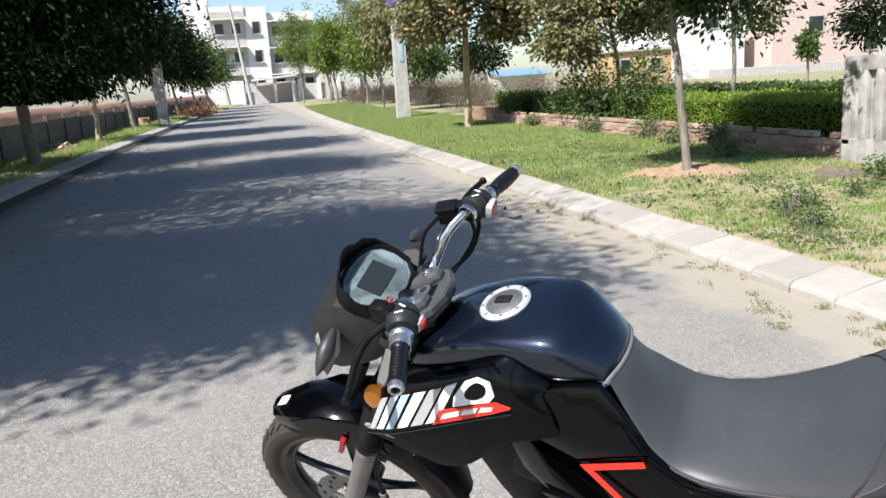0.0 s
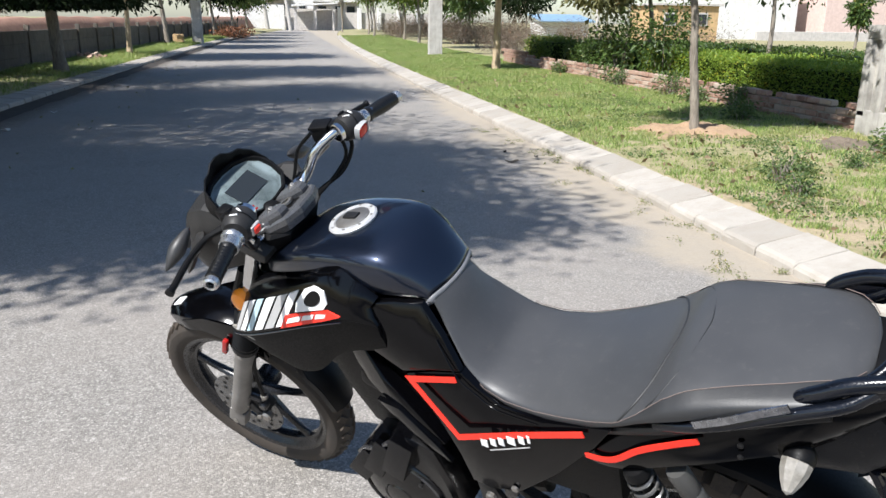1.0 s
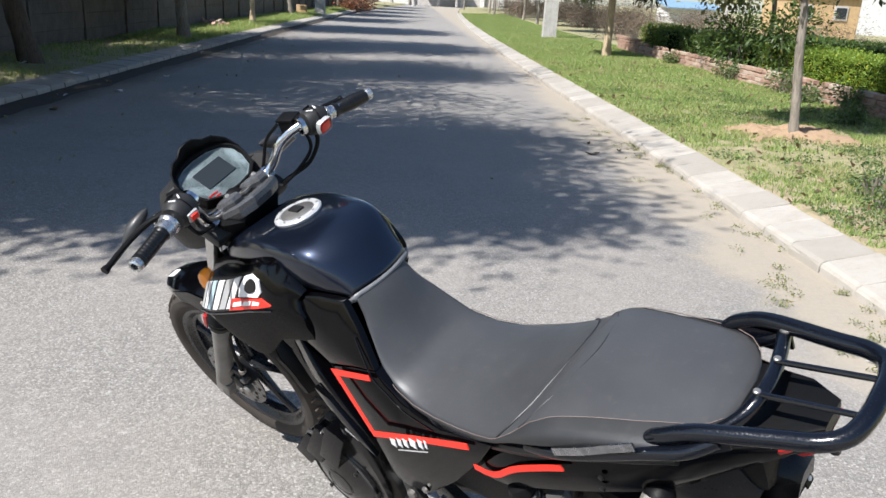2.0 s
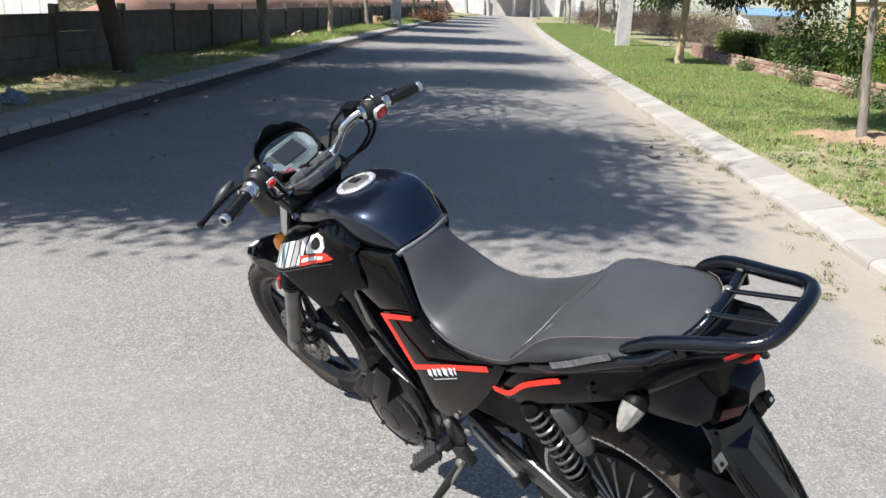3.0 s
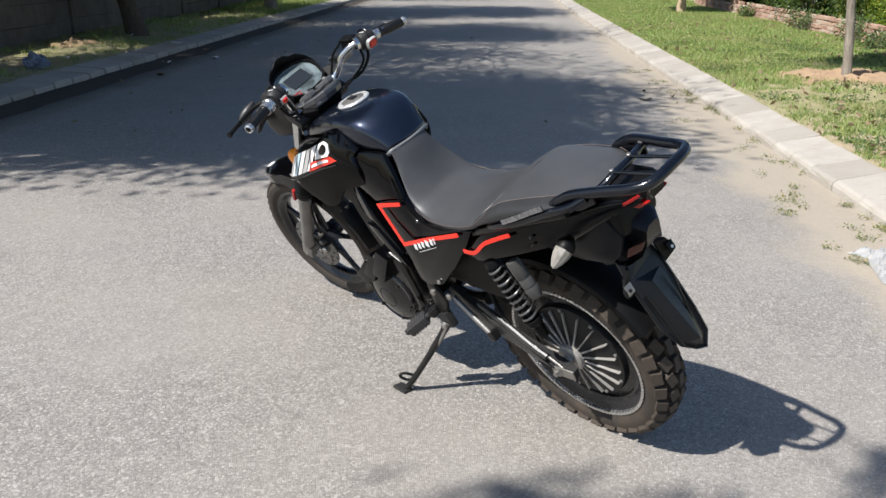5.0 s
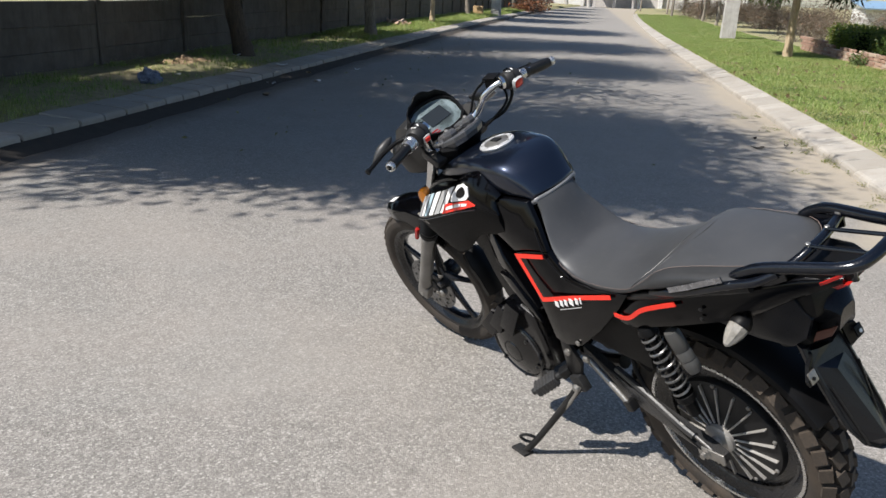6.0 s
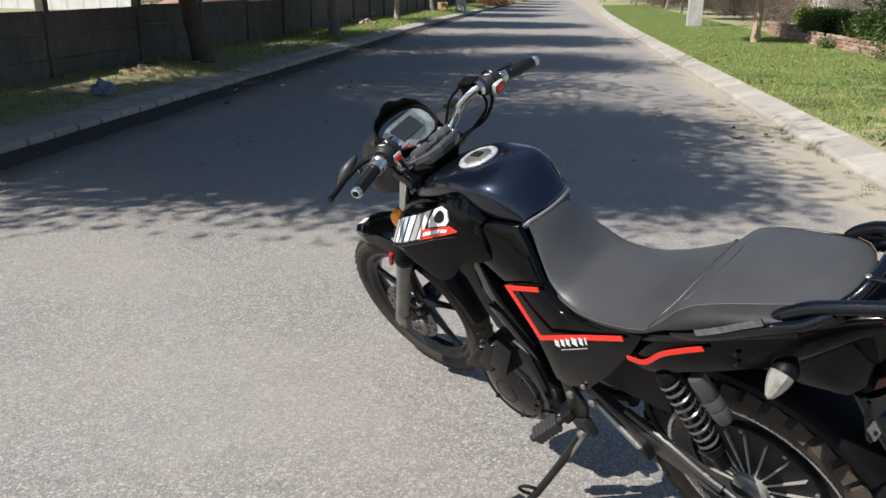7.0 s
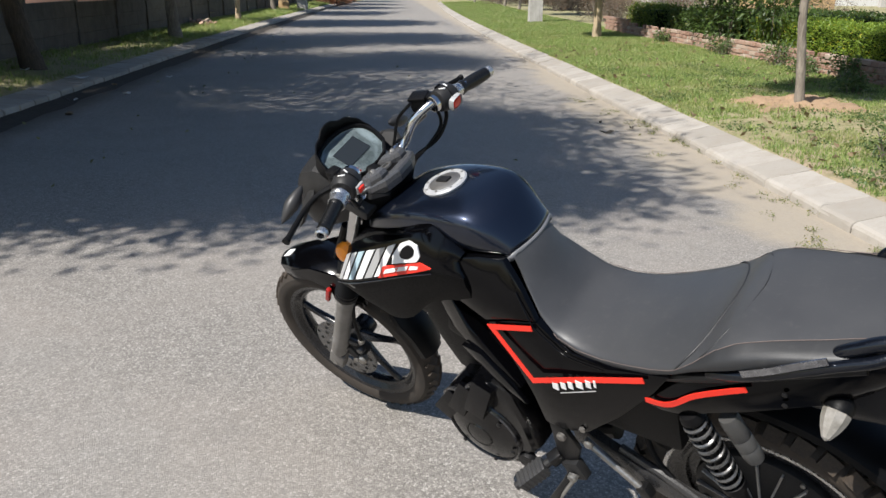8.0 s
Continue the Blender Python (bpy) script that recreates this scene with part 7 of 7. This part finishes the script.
part("nose_lip", bowed(tube(lip + [Vector((p[0], -p[1], p[2])) for p in lip[-2::-1]], 0.0058, 10, 3), 0.40, 0.50), M["lip"], seat, "paler turned-up front lip of the seat")

# tail
cow = steps([(0.185, 0.172, 0.742, 0.772), (0.15, 0.180, 0.735, 0.815), (0.10, 0.182, 0.742, 0.858), (0.05, 0.178, 0.765, 0.888), (-0.02, 0.168, 0.795, 0.912), (-0.10, 0.152, 0.830, 0.940), (-0.18, 0.128, 0.865, 0.965), (-0.26, 0.090, 0.925, 0.985), (-0.31, 0.066, 0.958, 0.992), (-0.345, 0.048, 0.980, 0.996)], 3)
tail = part("tail_cowl", body(cow, [(0.72, 0.0), (0.96, 0.12), (1.0, 0.45), (0.95, 0.8), (0.80, 1.0), (0.0, 1.0)]), M["gloss"], bike, "black tail cowl with a red wave stripe", flat=0.9)
for s in (1, -1):
    m = lambda pts: pts if s > 0 else mirrored(pts)
    if s > 0:
        part("bright_strip", ribbon(m([(-0.02, 0.1795, 0.928), (-0.065, 0.1745, 0.950), (-0.110, 0.1655, 0.973), (-0.150, 0.1585, 0.993)]), 0.013, (0.1, s * 0.95, 0.1), 0.003), M["foil"], tail, "shiny foil strip under the seat")
        part("wave_stripe", ribbon(m([(0.170, 0.1825, 0.774), (0.135, 0.1855, 0.781), (0.108, 0.1870, 0.797), (0.070, 0.1860, 0.834), (0.02, 0.1790, 0.862), (-0.025, 0.1730, 0.884)]), 0.011, (0.05, s, 0.06), 0.003), M["red"], tail, "red wave stripe")
    bolt(m([(-0.085, 0.160, 0.885)])[0], (0, s, 0), 0.005, 0.004, "frame", tail)
    bolt(m([(-0.085, 0.160, 0.858)])[0], (0, s, 0), 0.005, 0.004, "frame", tail)
    part("under_rail", tube(m([(0.20, 0.15, 0.80), (0.05, 0.168, 0.875), (-0.10, 0.155, 0.940), (-0.20, 0.135, 0.975)]), 0.011, 10, 5), M["frame"], bike)
part("tail_lamp_side", ribbon([(-0.347, 0.053, 1.009), (-0.330, 0.061, 0.997), (-0.312, 0.069, 0.985)], 0.006, (-0.25, 0.9, -0.1), 0.004), M["redlens"], tail, "slanting red lens under the tail")
part("tail_lamp", add_rings(bmesh.new(), [[(-0.340 + dx - (z - 0.972) * 1.2, y * k, z) for y, z in ((0.050, 0.966), (0.046, 0.980), (-0.046, 0.980), (-0.050, 0.966))] for dx, k in ((0.02, 1.0), (-0.004, 0.95), (-0.006, 0.8))]), M["redlens"], tail, "red tail lamp")
part("tail_cover", add_rings(bmesh.new(), [[(x, y, z) for x, y, z in ((-0.23, 0.075 * k, 0.982 + h), (-0.31, 0.06 * k, 0.999 + h), (-0.355, 0.030 * k, 1.008 + h), (-0.355, -0.030 * k, 1.008 + h), (-0.31, -0.06 * k, 0.999 + h), (-0.23, -0.075 * k, 0.982 + h))] for k, h in ((0.9, -0.03), (1.0, -0.006), (0.96, 0.004), (0.8, 0.006))]), M["matte"], tail, "flat matt cover behind the seat")

# rear mudguard: a hooded box over the wheel, then a thin plate holder hanging from it
mg = []
for x, z, w in ((-0.14, 0.880, 0.080), (-0.215, 0.915, 0.080), (-0.270, 0.925, 0.062), (-0.312, 0.908, 0.040), (-0.328, 0.890, 0.026), (-0.326, 0.852, 0.030), (-0.316, 0.824, 0.042), (-0.290, 0.800, 0.052)):
    mg.append([(x, w, z - 0.012), (x, w * 0.6, z), (x, -w * 0.6, z), (x, -w, z - 0.012), (x + 0.05, -w * 0.95, z - 0.055), (x + 0.05, w * 0.95, z - 0.055)])
guard_r = part("rear_mudguard", add_rings(bmesh.new(), mg), M["semi"], bike, "matt black rear mudguard with a number plate bracket", flat=0.5)
hold = bmesh.new()
out = [(-0.268, 0.074, 0.790), (-0.290, 0.076, 0.740), (-0.326, 0.070, 0.660), (-0.358, 0.064, 0.590), (-0.382, 0.040, 0.535), (-0.396, 0.0, 0.500), (-0.400, -0.045, 0.474), (-0.390, -0.072, 0.505), (-0.360, -0.076, 0.570), (-0.325, -0.074, 0.640), (-0.292, -0.072, 0.705), (-0.275, -0.066, 0.745), (-0.262, -0.05, 0.79)]
add_rings(hold, [[(x + d, y * k, z + d * 0.5) for x, y, z in out] for d, k in ((0.016, 0.97), (0.003, 1.0), (0.0, 0.985), (-0.003, 0.90), (0.004, 0.86))])
holder = part("plate_holder", hold, M["semi"], guard_r, "matt black number plate holder", smooth=False)
ridge = bmesh.new()
for x, y, z in [(x + 0.006, y * 0.84, z) for x, y, z in out[1:-2]] + [(-0.312, 0.018, 0.715), (-0.408, -0.010, 0.535)]:
    ridge.verts.new((x, y, z))
bmesh.ops.convex_hull(ridge, input=ridge.verts[:])
part("plate_ridge", ridge, M["semi"], holder, "folded middle of the plate holder", smooth=False)
part("stay_plate", box((-0.235, 0, 0.80), (0.09, 0.13, 0.05), Matrix.Rotation(radians(30), 3, "Y"), 0.015), M["matte"], guard_r)
part("mudguard_box", box((-0.225, 0, 0.905), (0.15, 0.14, 0.075), Matrix.Rotation(radians(10), 3, "Y"), 0.02), M["matte"], guard_r)
arc = []
for i in range(15):
    t = radians(58 + i * 6.0)
    c, d = math.cos(t), math.sin(t)
    arc.append([(r * c, w, 0.325 + r * d) for r, w in ((0.356, 0.070), (0.370, 0.066), (0.380, 0.045), (0.382, 0.0), (0.380, -0.045), (0.370, -0.066), (0.356, -0.070), (0.355, -0.066), (0.364, -0.060), (0.372, 0.0), (0.364, 0.060), (0.355, 0.066))])
part("inner_fender", add_rings(bmesh.new(), arc), M["matte"], guard_r)
for s in (1, -1):
    flank = [(-0.02, s * 0.092, 0.795), (-0.06, s * 0.094, 0.87), (-0.14, s * 0.090, 0.925), (-0.25, s * 0.078, 0.935), (-0.29, s * 0.070, 0.88), (-0.278, s * 0.074, 0.825), (-0.250, s * 0.080, 0.795), (-0.17, s * 0.088, 0.787), (-0.08, s * 0.091, 0.790)]
    part("fender_flank", plate(flank, s, 0.010, 0.014, 0.003), M["semi"], guard_r)
for s in (1, -1):
    wing = [(-0.276, s * 0.055, 0.772), (-0.288, s * 0.090, 0.762), (-0.298, s * 0.108, 0.735), (-0.296, s * 0.100, 0.716), (-0.292, s * 0.070, 0.705)]
    bm = bmesh.new()
    add_rings(bm, [[(x + d, y, z + d * 0.5) for x, y, z in wing] for d in (-0.002, 0.006)])
    part("plate_wing", bm, M["matte"], guard_r, smooth=False)
    part("bracket_tab", box((-0.299, s * 0.090, 0.740), (0.004, 0.024, 0.028), Matrix.Rotation(radians(24), 3, "Y"), 0.001), M["steel" if s > 0 else "matte"], guard_r)
    part("bracket_hole", lathe([(0, 0), (0.0045, 0), (0.0045, 0.003), (0, 0.003)], (-0.301, s * 0.092, 0.738), (-0.9, 0, 0.4), 12), M["matte" if s > 0 else "white"], guard_r)
    part("edge_crease", tube([(-0.318, s * 0.055, 0.690), (-0.388, s * 0.030, 0.53)], 0.003, 6), M["frame"], holder)
part("side_reflector", plate([(-0.286, 0.062, 0.812), (-0.293, 0.061, 0.842), (-0.328, 0.042, 0.860), (-0.318, 0.046, 0.832)], 1, 0.005, 0.002, 0.001), M["amber_dull"], guard_r, "dull orange reflector under the tail")
for s in (1, -1):
    ind = part("rear_indicator", lathe([(0.010, -0.06), (0.012, -0.02), (0.021, -0.008), (0.0245, 0.004), (0.0235, 0.012)], (-0.165, s * 0.128, 0.862), (0.10, s * 0.86, -0.50), 18), M["matte"], bike, "rear indicator with cloudy taped lens")
    part("lens", lathe([(0.021, -0.006), (0.0235, 0.008), (0.0215, 0.022), (0.016, 0.038), (0.008, 0.053), (0.0, 0.058)], (-0.163, s * 0.134, 0.858), (0.10, s * 0.86, -0.50), 9), M["clear"], ind, "cloudy clear lens bound with tape", smooth=False)

# luggage rack
half = [(-0.146, 0.128, 0.960), (-0.160, 0.129, 0.986), (-0.186, 0.128, 1.006), (-0.226, 0.120, 1.026), (-0.320, 0.099, 1.046), (-0.366, 0.089, 1.056), (-0.393, 0.070, 1.063), (-0.404, 0.038, 1.069)]
loop = half + [(-0.406, 0.0, 1.071)] + mirrored(half[::-1])
rack = part("luggage_rack", tube(loop, 0.0128, 14, 5), M["rack"], bike, "black tubular rear luggage rack")
part("cross_tube", tube([(-0.248, -0.112, 1.020), (-0.266, -0.04, 1.030), (-0.272, 0.03, 1.034), (-0.250, 0.075, 1.010), (-0.19, 0.118, 0.970)], 0.0105, 12, 4), M["rack"], rack)
for y in (0.035, -0.033):
    part("rack_bar", tube([(-0.268, y, 1.040), (-0.400, y, 1.067)], 0.0045, 10), M["rack"], rack)
    bolt((-0.268, y, 1.044), (0, 0, 1), 0.0055, 0.004, "steel", rack)
bolt((-0.252, -0.104, 1.030), (0.1, -0.2, 1), 0.008, 0.004, "steel", rack)
for s in (1, -1):
    k = 1.0 if s > 0 else 0.86
    rail = [(0.045, s * 0.166 * k, 0.886), (-0.01, s * 0.172 * k, 0.910), (-0.067, s * 0.165 * k, 0.932), (-0.16, s * 0.150 * k, 0.976), (-0.215, s * 0.138 * k, 0.998), (-0.250, s * 0.116, 1.018)]
    part("lower_rail", tube(rail if s > 0 else [(x, y, z - 0.03 * min(1, (x + 0.25) / 0.08)) for x, y, z in rail], 0.0105, 12, 4), M["rack"], rack)
    part("rail_plate", box((0.03, s * 0.166 * k, 0.895 if s > 0 else 0.865), (0.04, 0.008, 0.03), Matrix.Rotation(radians(20), 3, "Y"), 0.002), M["rack"], rack)
    part("rail_web", plate([(-0.160, s * 0.126, 0.996), (-0.26, s * 0.110, 1.022), (-0.265, s * 0.108, 1.000), (-0.23, s * 0.116, 0.978), (-0.175, s * 0.126, 0.966)], s, 0.005, 0.0, 0), M["rack"], rack)
part("rack_bolt", tube([(-0.386, 0.070, 1.058), (-0.381, 0.064, 1.038), (-0.377, 0.058, 1.022), (-0.376, 0.056, 1.012)], [0.004, 0.004, 0.004, 0.0075], 10), M["rack"], rack)

# shocks, swing arm, foot rests, stand
for s in (1, -1):
    a, b = Vector((0.085, s * 0.165, 0.742)), Vector((0.002, s * 0.132, 0.470))
    d = (b - a).normalized()
    shock = part("rear_shock", lathe([(0.0, -0.02), (0.020, -0.018), (0.024, -0.008), (0.025, 0.0), (0.011, 0.002), (0.011, 0.20), (0.026, 0.205), (0.026, 0.222), (0.018, 0.232), (0.016, 0.275), (0.0, 0.285)], a, d, 18), M["matte"], bike, "coil-over rear shock with a side canister")
    coil, x, y = [], *frame_at(a, d)[:2]
    for i in range(9 * 14 + 1):
        t = i / 14
        coil.append(a + d * (0.002 + 0.202 * (i / 126)) + (x * math.cos(2 * math.pi * t) + y * math.sin(2 * math.pi * t)) * 0.0232)
    part("spring", tube(coil, 0.0040, 6), M["spring"], shock, "dusty steel coil spring")
    ca, cb = Vector((0.020, s * 0.155, 0.770)), Vector((-0.032, s * 0.142, 0.640))
    part("canister", lathe([(0.0, 0.0), (0.018, 0.0), (0.020, 0.01), (0.020, 0.055), (0.0185, 0.058), (0.020, 0.061), (0.020, 0.085), (0.0185, 0.087), (0.020, 0.090), (0.020, 0.110), (0.017, 0.124), (0.0, 0.126)], ca, cb - ca, 20), M["canister"], shock, "dusty gas canister")
    arm = part("swing_arm", add_rings(bmesh.new(), [[(x, s * (y + dy), z + dz) for dy, dz in ((-0.013, -h), (0.010, -h), (0.013, -h * 0.7), (0.013, h * 0.7), (0.010, h), (-0.013, h))] for x, y, z, h in ((0.44, 0.085, 0.430, 0.036), (0.36, 0.098, 0.418, 0.034), (0.25, 0.108, 0.395, 0.029), (0.12, 0.112, 0.365, 0.027), (0.05, 0.112, 0.350, 0.025), (-0.02, 0.110, 0.334, 0.022), (-0.055, 0.110, 0.326, 0.016))]), M["arm"], bike, "scratched dark grey swing arm", flat=0.5)
    part("arm_brace", tube([(0.31, s * 0.098, 0.445), (0.20, s * 0.112, 0.425), (0.08, s * 0.124, 0.385), (0.03, s * 0.126, 0.37)], 0.011, 10, 4), M["arm"], arm)
    part("axle_nut", lathe([(0.0, 0.0), (0.017, 0.0), (0.017, 0.012), (0.009, 0.013), (0.009, 0.024), (0.0, 0.025)], (-0.004, s * 0.122, 0.328), (0, s, 0), 6), M["steel"], arm)
    part("axle_plate", box((-0.02, s * 0.126, 0.330), (0.085, 0.006, 0.034), Matrix.Rotation(radians(8), 3, "Y"), 0.003), M["steel"], arm)
    part("adjuster", tube([(-0.02, s * 0.122, 0.345), (0.075, s * 0.124, 0.392)], 0.0045, 8), M["steel"], arm)
    part("torque_rod", tube([(0.385, s * 0.130, 0.470), (0.24, s * 0.140, 0.378)], 0.0095, 12), M["steel"], arm, "worn steel rod")
    part("rod_end", box((0.235, s * 0.138, 0.376), (0.03, 0.028, 0.034), Matrix.Rotation(radians(30), 3, "Y"), 0.005), M["frame"], arm)
part("motor_cable", tube([(0.0, 0.125, 0.33), (0.06, 0.125, 0.36), (0.14, 0.118, 0.40), (0.22, 0.10, 0.46), (0.26, 0.08, 0.56)], 0.007, 8, 5), M["matte"], bike)
part("chain_guard", box((0.20, 0.0, 0.53), (0.07, 0.16, 0.12), Matrix.Rotation(radians(-30), 3, "Y"), 0.015), M["matte"], bike)
for s in (1, -1):
    hang = part("peg_hanger", plate([(0.45, s * 0.165, 0.545), (0.41, s * 0.170, 0.55), (0.375, s * 0.170, 0.48), (0.395, s * 0.172, 0.405), (0.44, s * 0.172, 0.41)], s, 0.012, 0.004, 0.002), M["frame"], bike)
    bolt((0.415, s * 0.172, 0.515), (0, s, 0), 0.012, 0.010, "steel", hang)
    bolt((0.345, s * 0.165, 0.520), (0, s, 0), 0.012, 0.012, "steel", hang)
    p0, p1 = Vector((0.445, s * 0.178, 0.425)), Vector((0.520, s * 0.262, 0.365))
    rest = part("foot_rest", tube([p0, p1], 0.011, 10), M["dusty"], hang, "ribbed rubber foot rest")
    d = (p1 - p0).normalized()
    q = p0.lerp(p1, 0.58)
    X, Yv, Z = frame_at(q, d)
    part("foot_rubber", add_box(bmesh.new(), q, (0.042, 0.032, 0.082), Matrix((X, Yv, Z)).transposed(), 0.005), M["yoke"], rest)
    for k in range(6):
        part("tread_rib", add_box(bmesh.new(), q + d * (-0.031 + 0.0125 * k), (0.0445, 0.035, 0.006), Matrix((X, Yv, Z)).transposed(), 0.001, 1), M["yoke"], rest)
    part("peg_fork", add_box(bmesh.new(), p0, (0.03, 0.03, 0.036), Matrix((X, Yv, Z)).transposed(), 0.005), M["frame"], rest)
stand = part("side_stand", tube([(0.395, 0.165, 0.400), (0.43, 0.205, 0.335), (0.50, 0.295, 0.215), (0.542, 0.345, 0.153)], [0.014, 0.0125, 0.011, 0.011], 12, 4), M["frame"], bike, "black steel side stand")
part("stand_bracket", box((0.395, 0.172, 0.405), (0.05, 0.028, 0.055), Matrix.Rotation(radians(25), 3, "Y"), 0.006), M["dusty"], stand)
bolt((0.395, 0.19, 0.395), (0, 1, 0), 0.013, 0.012, "steel", stand)
part("stand_foot", box((0.552, 0.345, 0.158), (0.062, 0.040, 0.010), Matrix.Rotation(radians(24), 3, "X"), 0.003), M["dusty"], stand)
part("stand_prong", tube([(0.508, 0.305, 0.205), (0.53, 0.325, 0.225), (0.555, 0.335, 0.21), (0.545, 0.328, 0.19), (0.522, 0.315, 0.185)], 0.005, 8, 4), M["frame"], stand)
part("stand_spring", tube([(0.385, 0.185, 0.40), (0.435, 0.222, 0.31)], 0.005, 8), M["steel"], stand)


# ---- kerb stones ----
kerb_right = tagged(new("kerb_right"), "sloping precast concrete kerb along the grass verge", "kerb", kind="structure")
kerb_left = tagged(new("kerb_left"), "sloping precast concrete kerb along the fence verge", "kerb", kind="structure")
SLOPED = [(0.0, -0.08), (0.002, 0.036), (0.010, 0.056), (0.034, 0.070), (0.335, 0.134), (0.352, 0.130), (0.362, -0.08)]
UPRIGHT = [(0.0, -0.08), (0.004, 0.085), (0.012, 0.106), (0.034, 0.116), (0.400, 0.140), (0.425, 0.136), (0.435, -0.08)]
KERBS = {1: [kerb_mesh(s, SLOPED) for s in range(6)], -1: [kerb_mesh(s, UPRIGHT, 0.354) for s in range(6)]}
KERB_X = {1: ROAD_R + 0.11, -1: ROAD_L}
# dirt packed between the stones
for side, parent, y0, y1 in ((1, kerb_right, -12.7, 66.0), (-1, kerb_left, -12.4, 67.5)):
    x0, w, h0, h1 = (KERB_X[1], 0.35, 0.052, 0.114) if side > 0 else (KERB_X[-1], 0.42, 0.080, 0.104)
    rings = []
    for i in range(80):
        y = y0 + (y1 - y0) * i / 79
        rings.append([(x0 + bend(y) + side * x, y, z) for x, z in ((0.012, -0.08), (0.014, h0 - 0.026), (0.036, h0), (w - 0.02, h1), (w, -0.08))])
    part("joint_dirt", add_rings(bmesh.new(), rings), M["joint"], parent)
rk = random.Random(5)
gv, gf, NG = [], [], 150
for i in range(NG):
    y = -6 + 46 * i / (NG - 1)
    w = 0.24 + 0.10 * noise.noise(Vector((0, y * 1.1, 3))) + 0.05 * noise.noise(Vector((0, y * 4.2, 7)))
    for k, (u, h) in enumerate(((0.0, -0.004), (0.3, 0.010), (0.6, 0.026), (0.85, 0.040), (1.0, 0.056))):
        gv.append((ROAD_L + 0.006 + bend(y) + w * (1 - u), y, h + (0.012 * noise.noise(Vector((k * 1.7, y * 6, 1))) if 0 < k else 0)))
    if i:
        a = (i - 1) * 5
        gf += [(a + k, a + k + 1, a + k + 6, a + k + 5) for k in range(4)]
gutter = new("gutter_dirt", mesh_of("gutter_dirt", gv, gf, M["joint"], True))
tagged(gutter, "dark dirt and leaf mould heaped along the kerb", "dirt", kind="structure")
for side, parent, y0 in ((1, kerb_right, -12.7), (-1, kerb_left, -12.4)):
    far_v, far_f = [], []
    x0 = KERB_X[side]
    for i in range(204):
        y = y0 + 0.386 * i
        me = KERBS[side][rk.randrange(6)]
        slope = math.degrees(math.atan2(bend(y + 0.5) - bend(y), 0.5))
        at = pose(x0 + bend(y) + rk.uniform(-0.005, 0.005), y, rk.uniform(-0.004, 0.004), rk.uniform(-0.4, 0.4), rk.uniform(-0.8, 0.8), -slope + rk.uniform(-0.6, 0.6)) if side > 0 else \
            pose(x0 + bend(y) + rk.uniform(-0.005, 0.005), y + 0.354, rk.uniform(-0.004, 0.004), 0, rk.uniform(-0.8, 0.8), 180 - slope + rk.uniform(-0.6, 0.6))
        if 26 <= i < 154:
            ob = new("kerb_stone", me)
            ob.matrix_world = at
            ob.parent = parent
        else:
            k = len(far_v)
            far_v += [tuple(at @ v.co) for v in me.vertices]
            far_f += [tuple(k + j for j in f.vertices) for f in me.polygons]
    ob = new("far_kerb_stones", mesh_of("far_kerb_stones", far_v, far_f, M["kerb"], False))
    tagged(ob, kind="stuff")
    ob.parent = parent

# ---- bricks of the garden wall ----
BM_ = []
for k in range(4):
    bm = box((0, 0, 0), (0.105, 0.222, 0.068), None, 0.006, 1)
    for v in bm.verts:
        v.co += Vector((rk.uniform(-0.004, 0.004), rk.uniform(-0.005, 0.005), rk.uniform(-0.003, 0.003)))
    me = bpy.data.meshes.new("brick")
    bm.to_mesh(me)
    bm.free()
    me.materials.append(M["brick"])
    BM_.append(me)
part("mortar_bed", box((6.32, 14.6, 0.22), (0.17, 16.0, 0.36), None, 0.01, 1), M["mortar"], brick_wall)
for course in range(5):
    yb = 6.7 + (0.115 if course % 2 else 0.0)
    for i in range(58):
        y = yb + 0.236 * i
        if course == 4 and rk.random() < 0.28:
            continue
        ob = new("brick", BM_[rk.randrange(4)])
        ob.parent = brick_wall
        ob.matrix_local = pose(6.275 + rk.uniform(-0.012, 0.012), y, 0.135 + 0.080 * course + rk.uniform(-0.004, 0.004), rk.uniform(-1.5, 1.5), rk.uniform(-2, 2), rk.uniform(-2.5, 2.5))
rest = bmesh.new()
for course in range(6):
    for i in range(11 if course == 5 else 10):
        y = 20.45 + 0.236 * i + (0.115 if course % 2 else 0)
        add_box(rest, (6.275 + rk.uniform(-0.012, 0.012), y, 0.135 + 0.080 * course), (0.105, 0.222, 0.068), None, 0.0)
tagged(part("far_bricks", rest, M["brick"], brick_wall, smooth=False), kind="stuff")
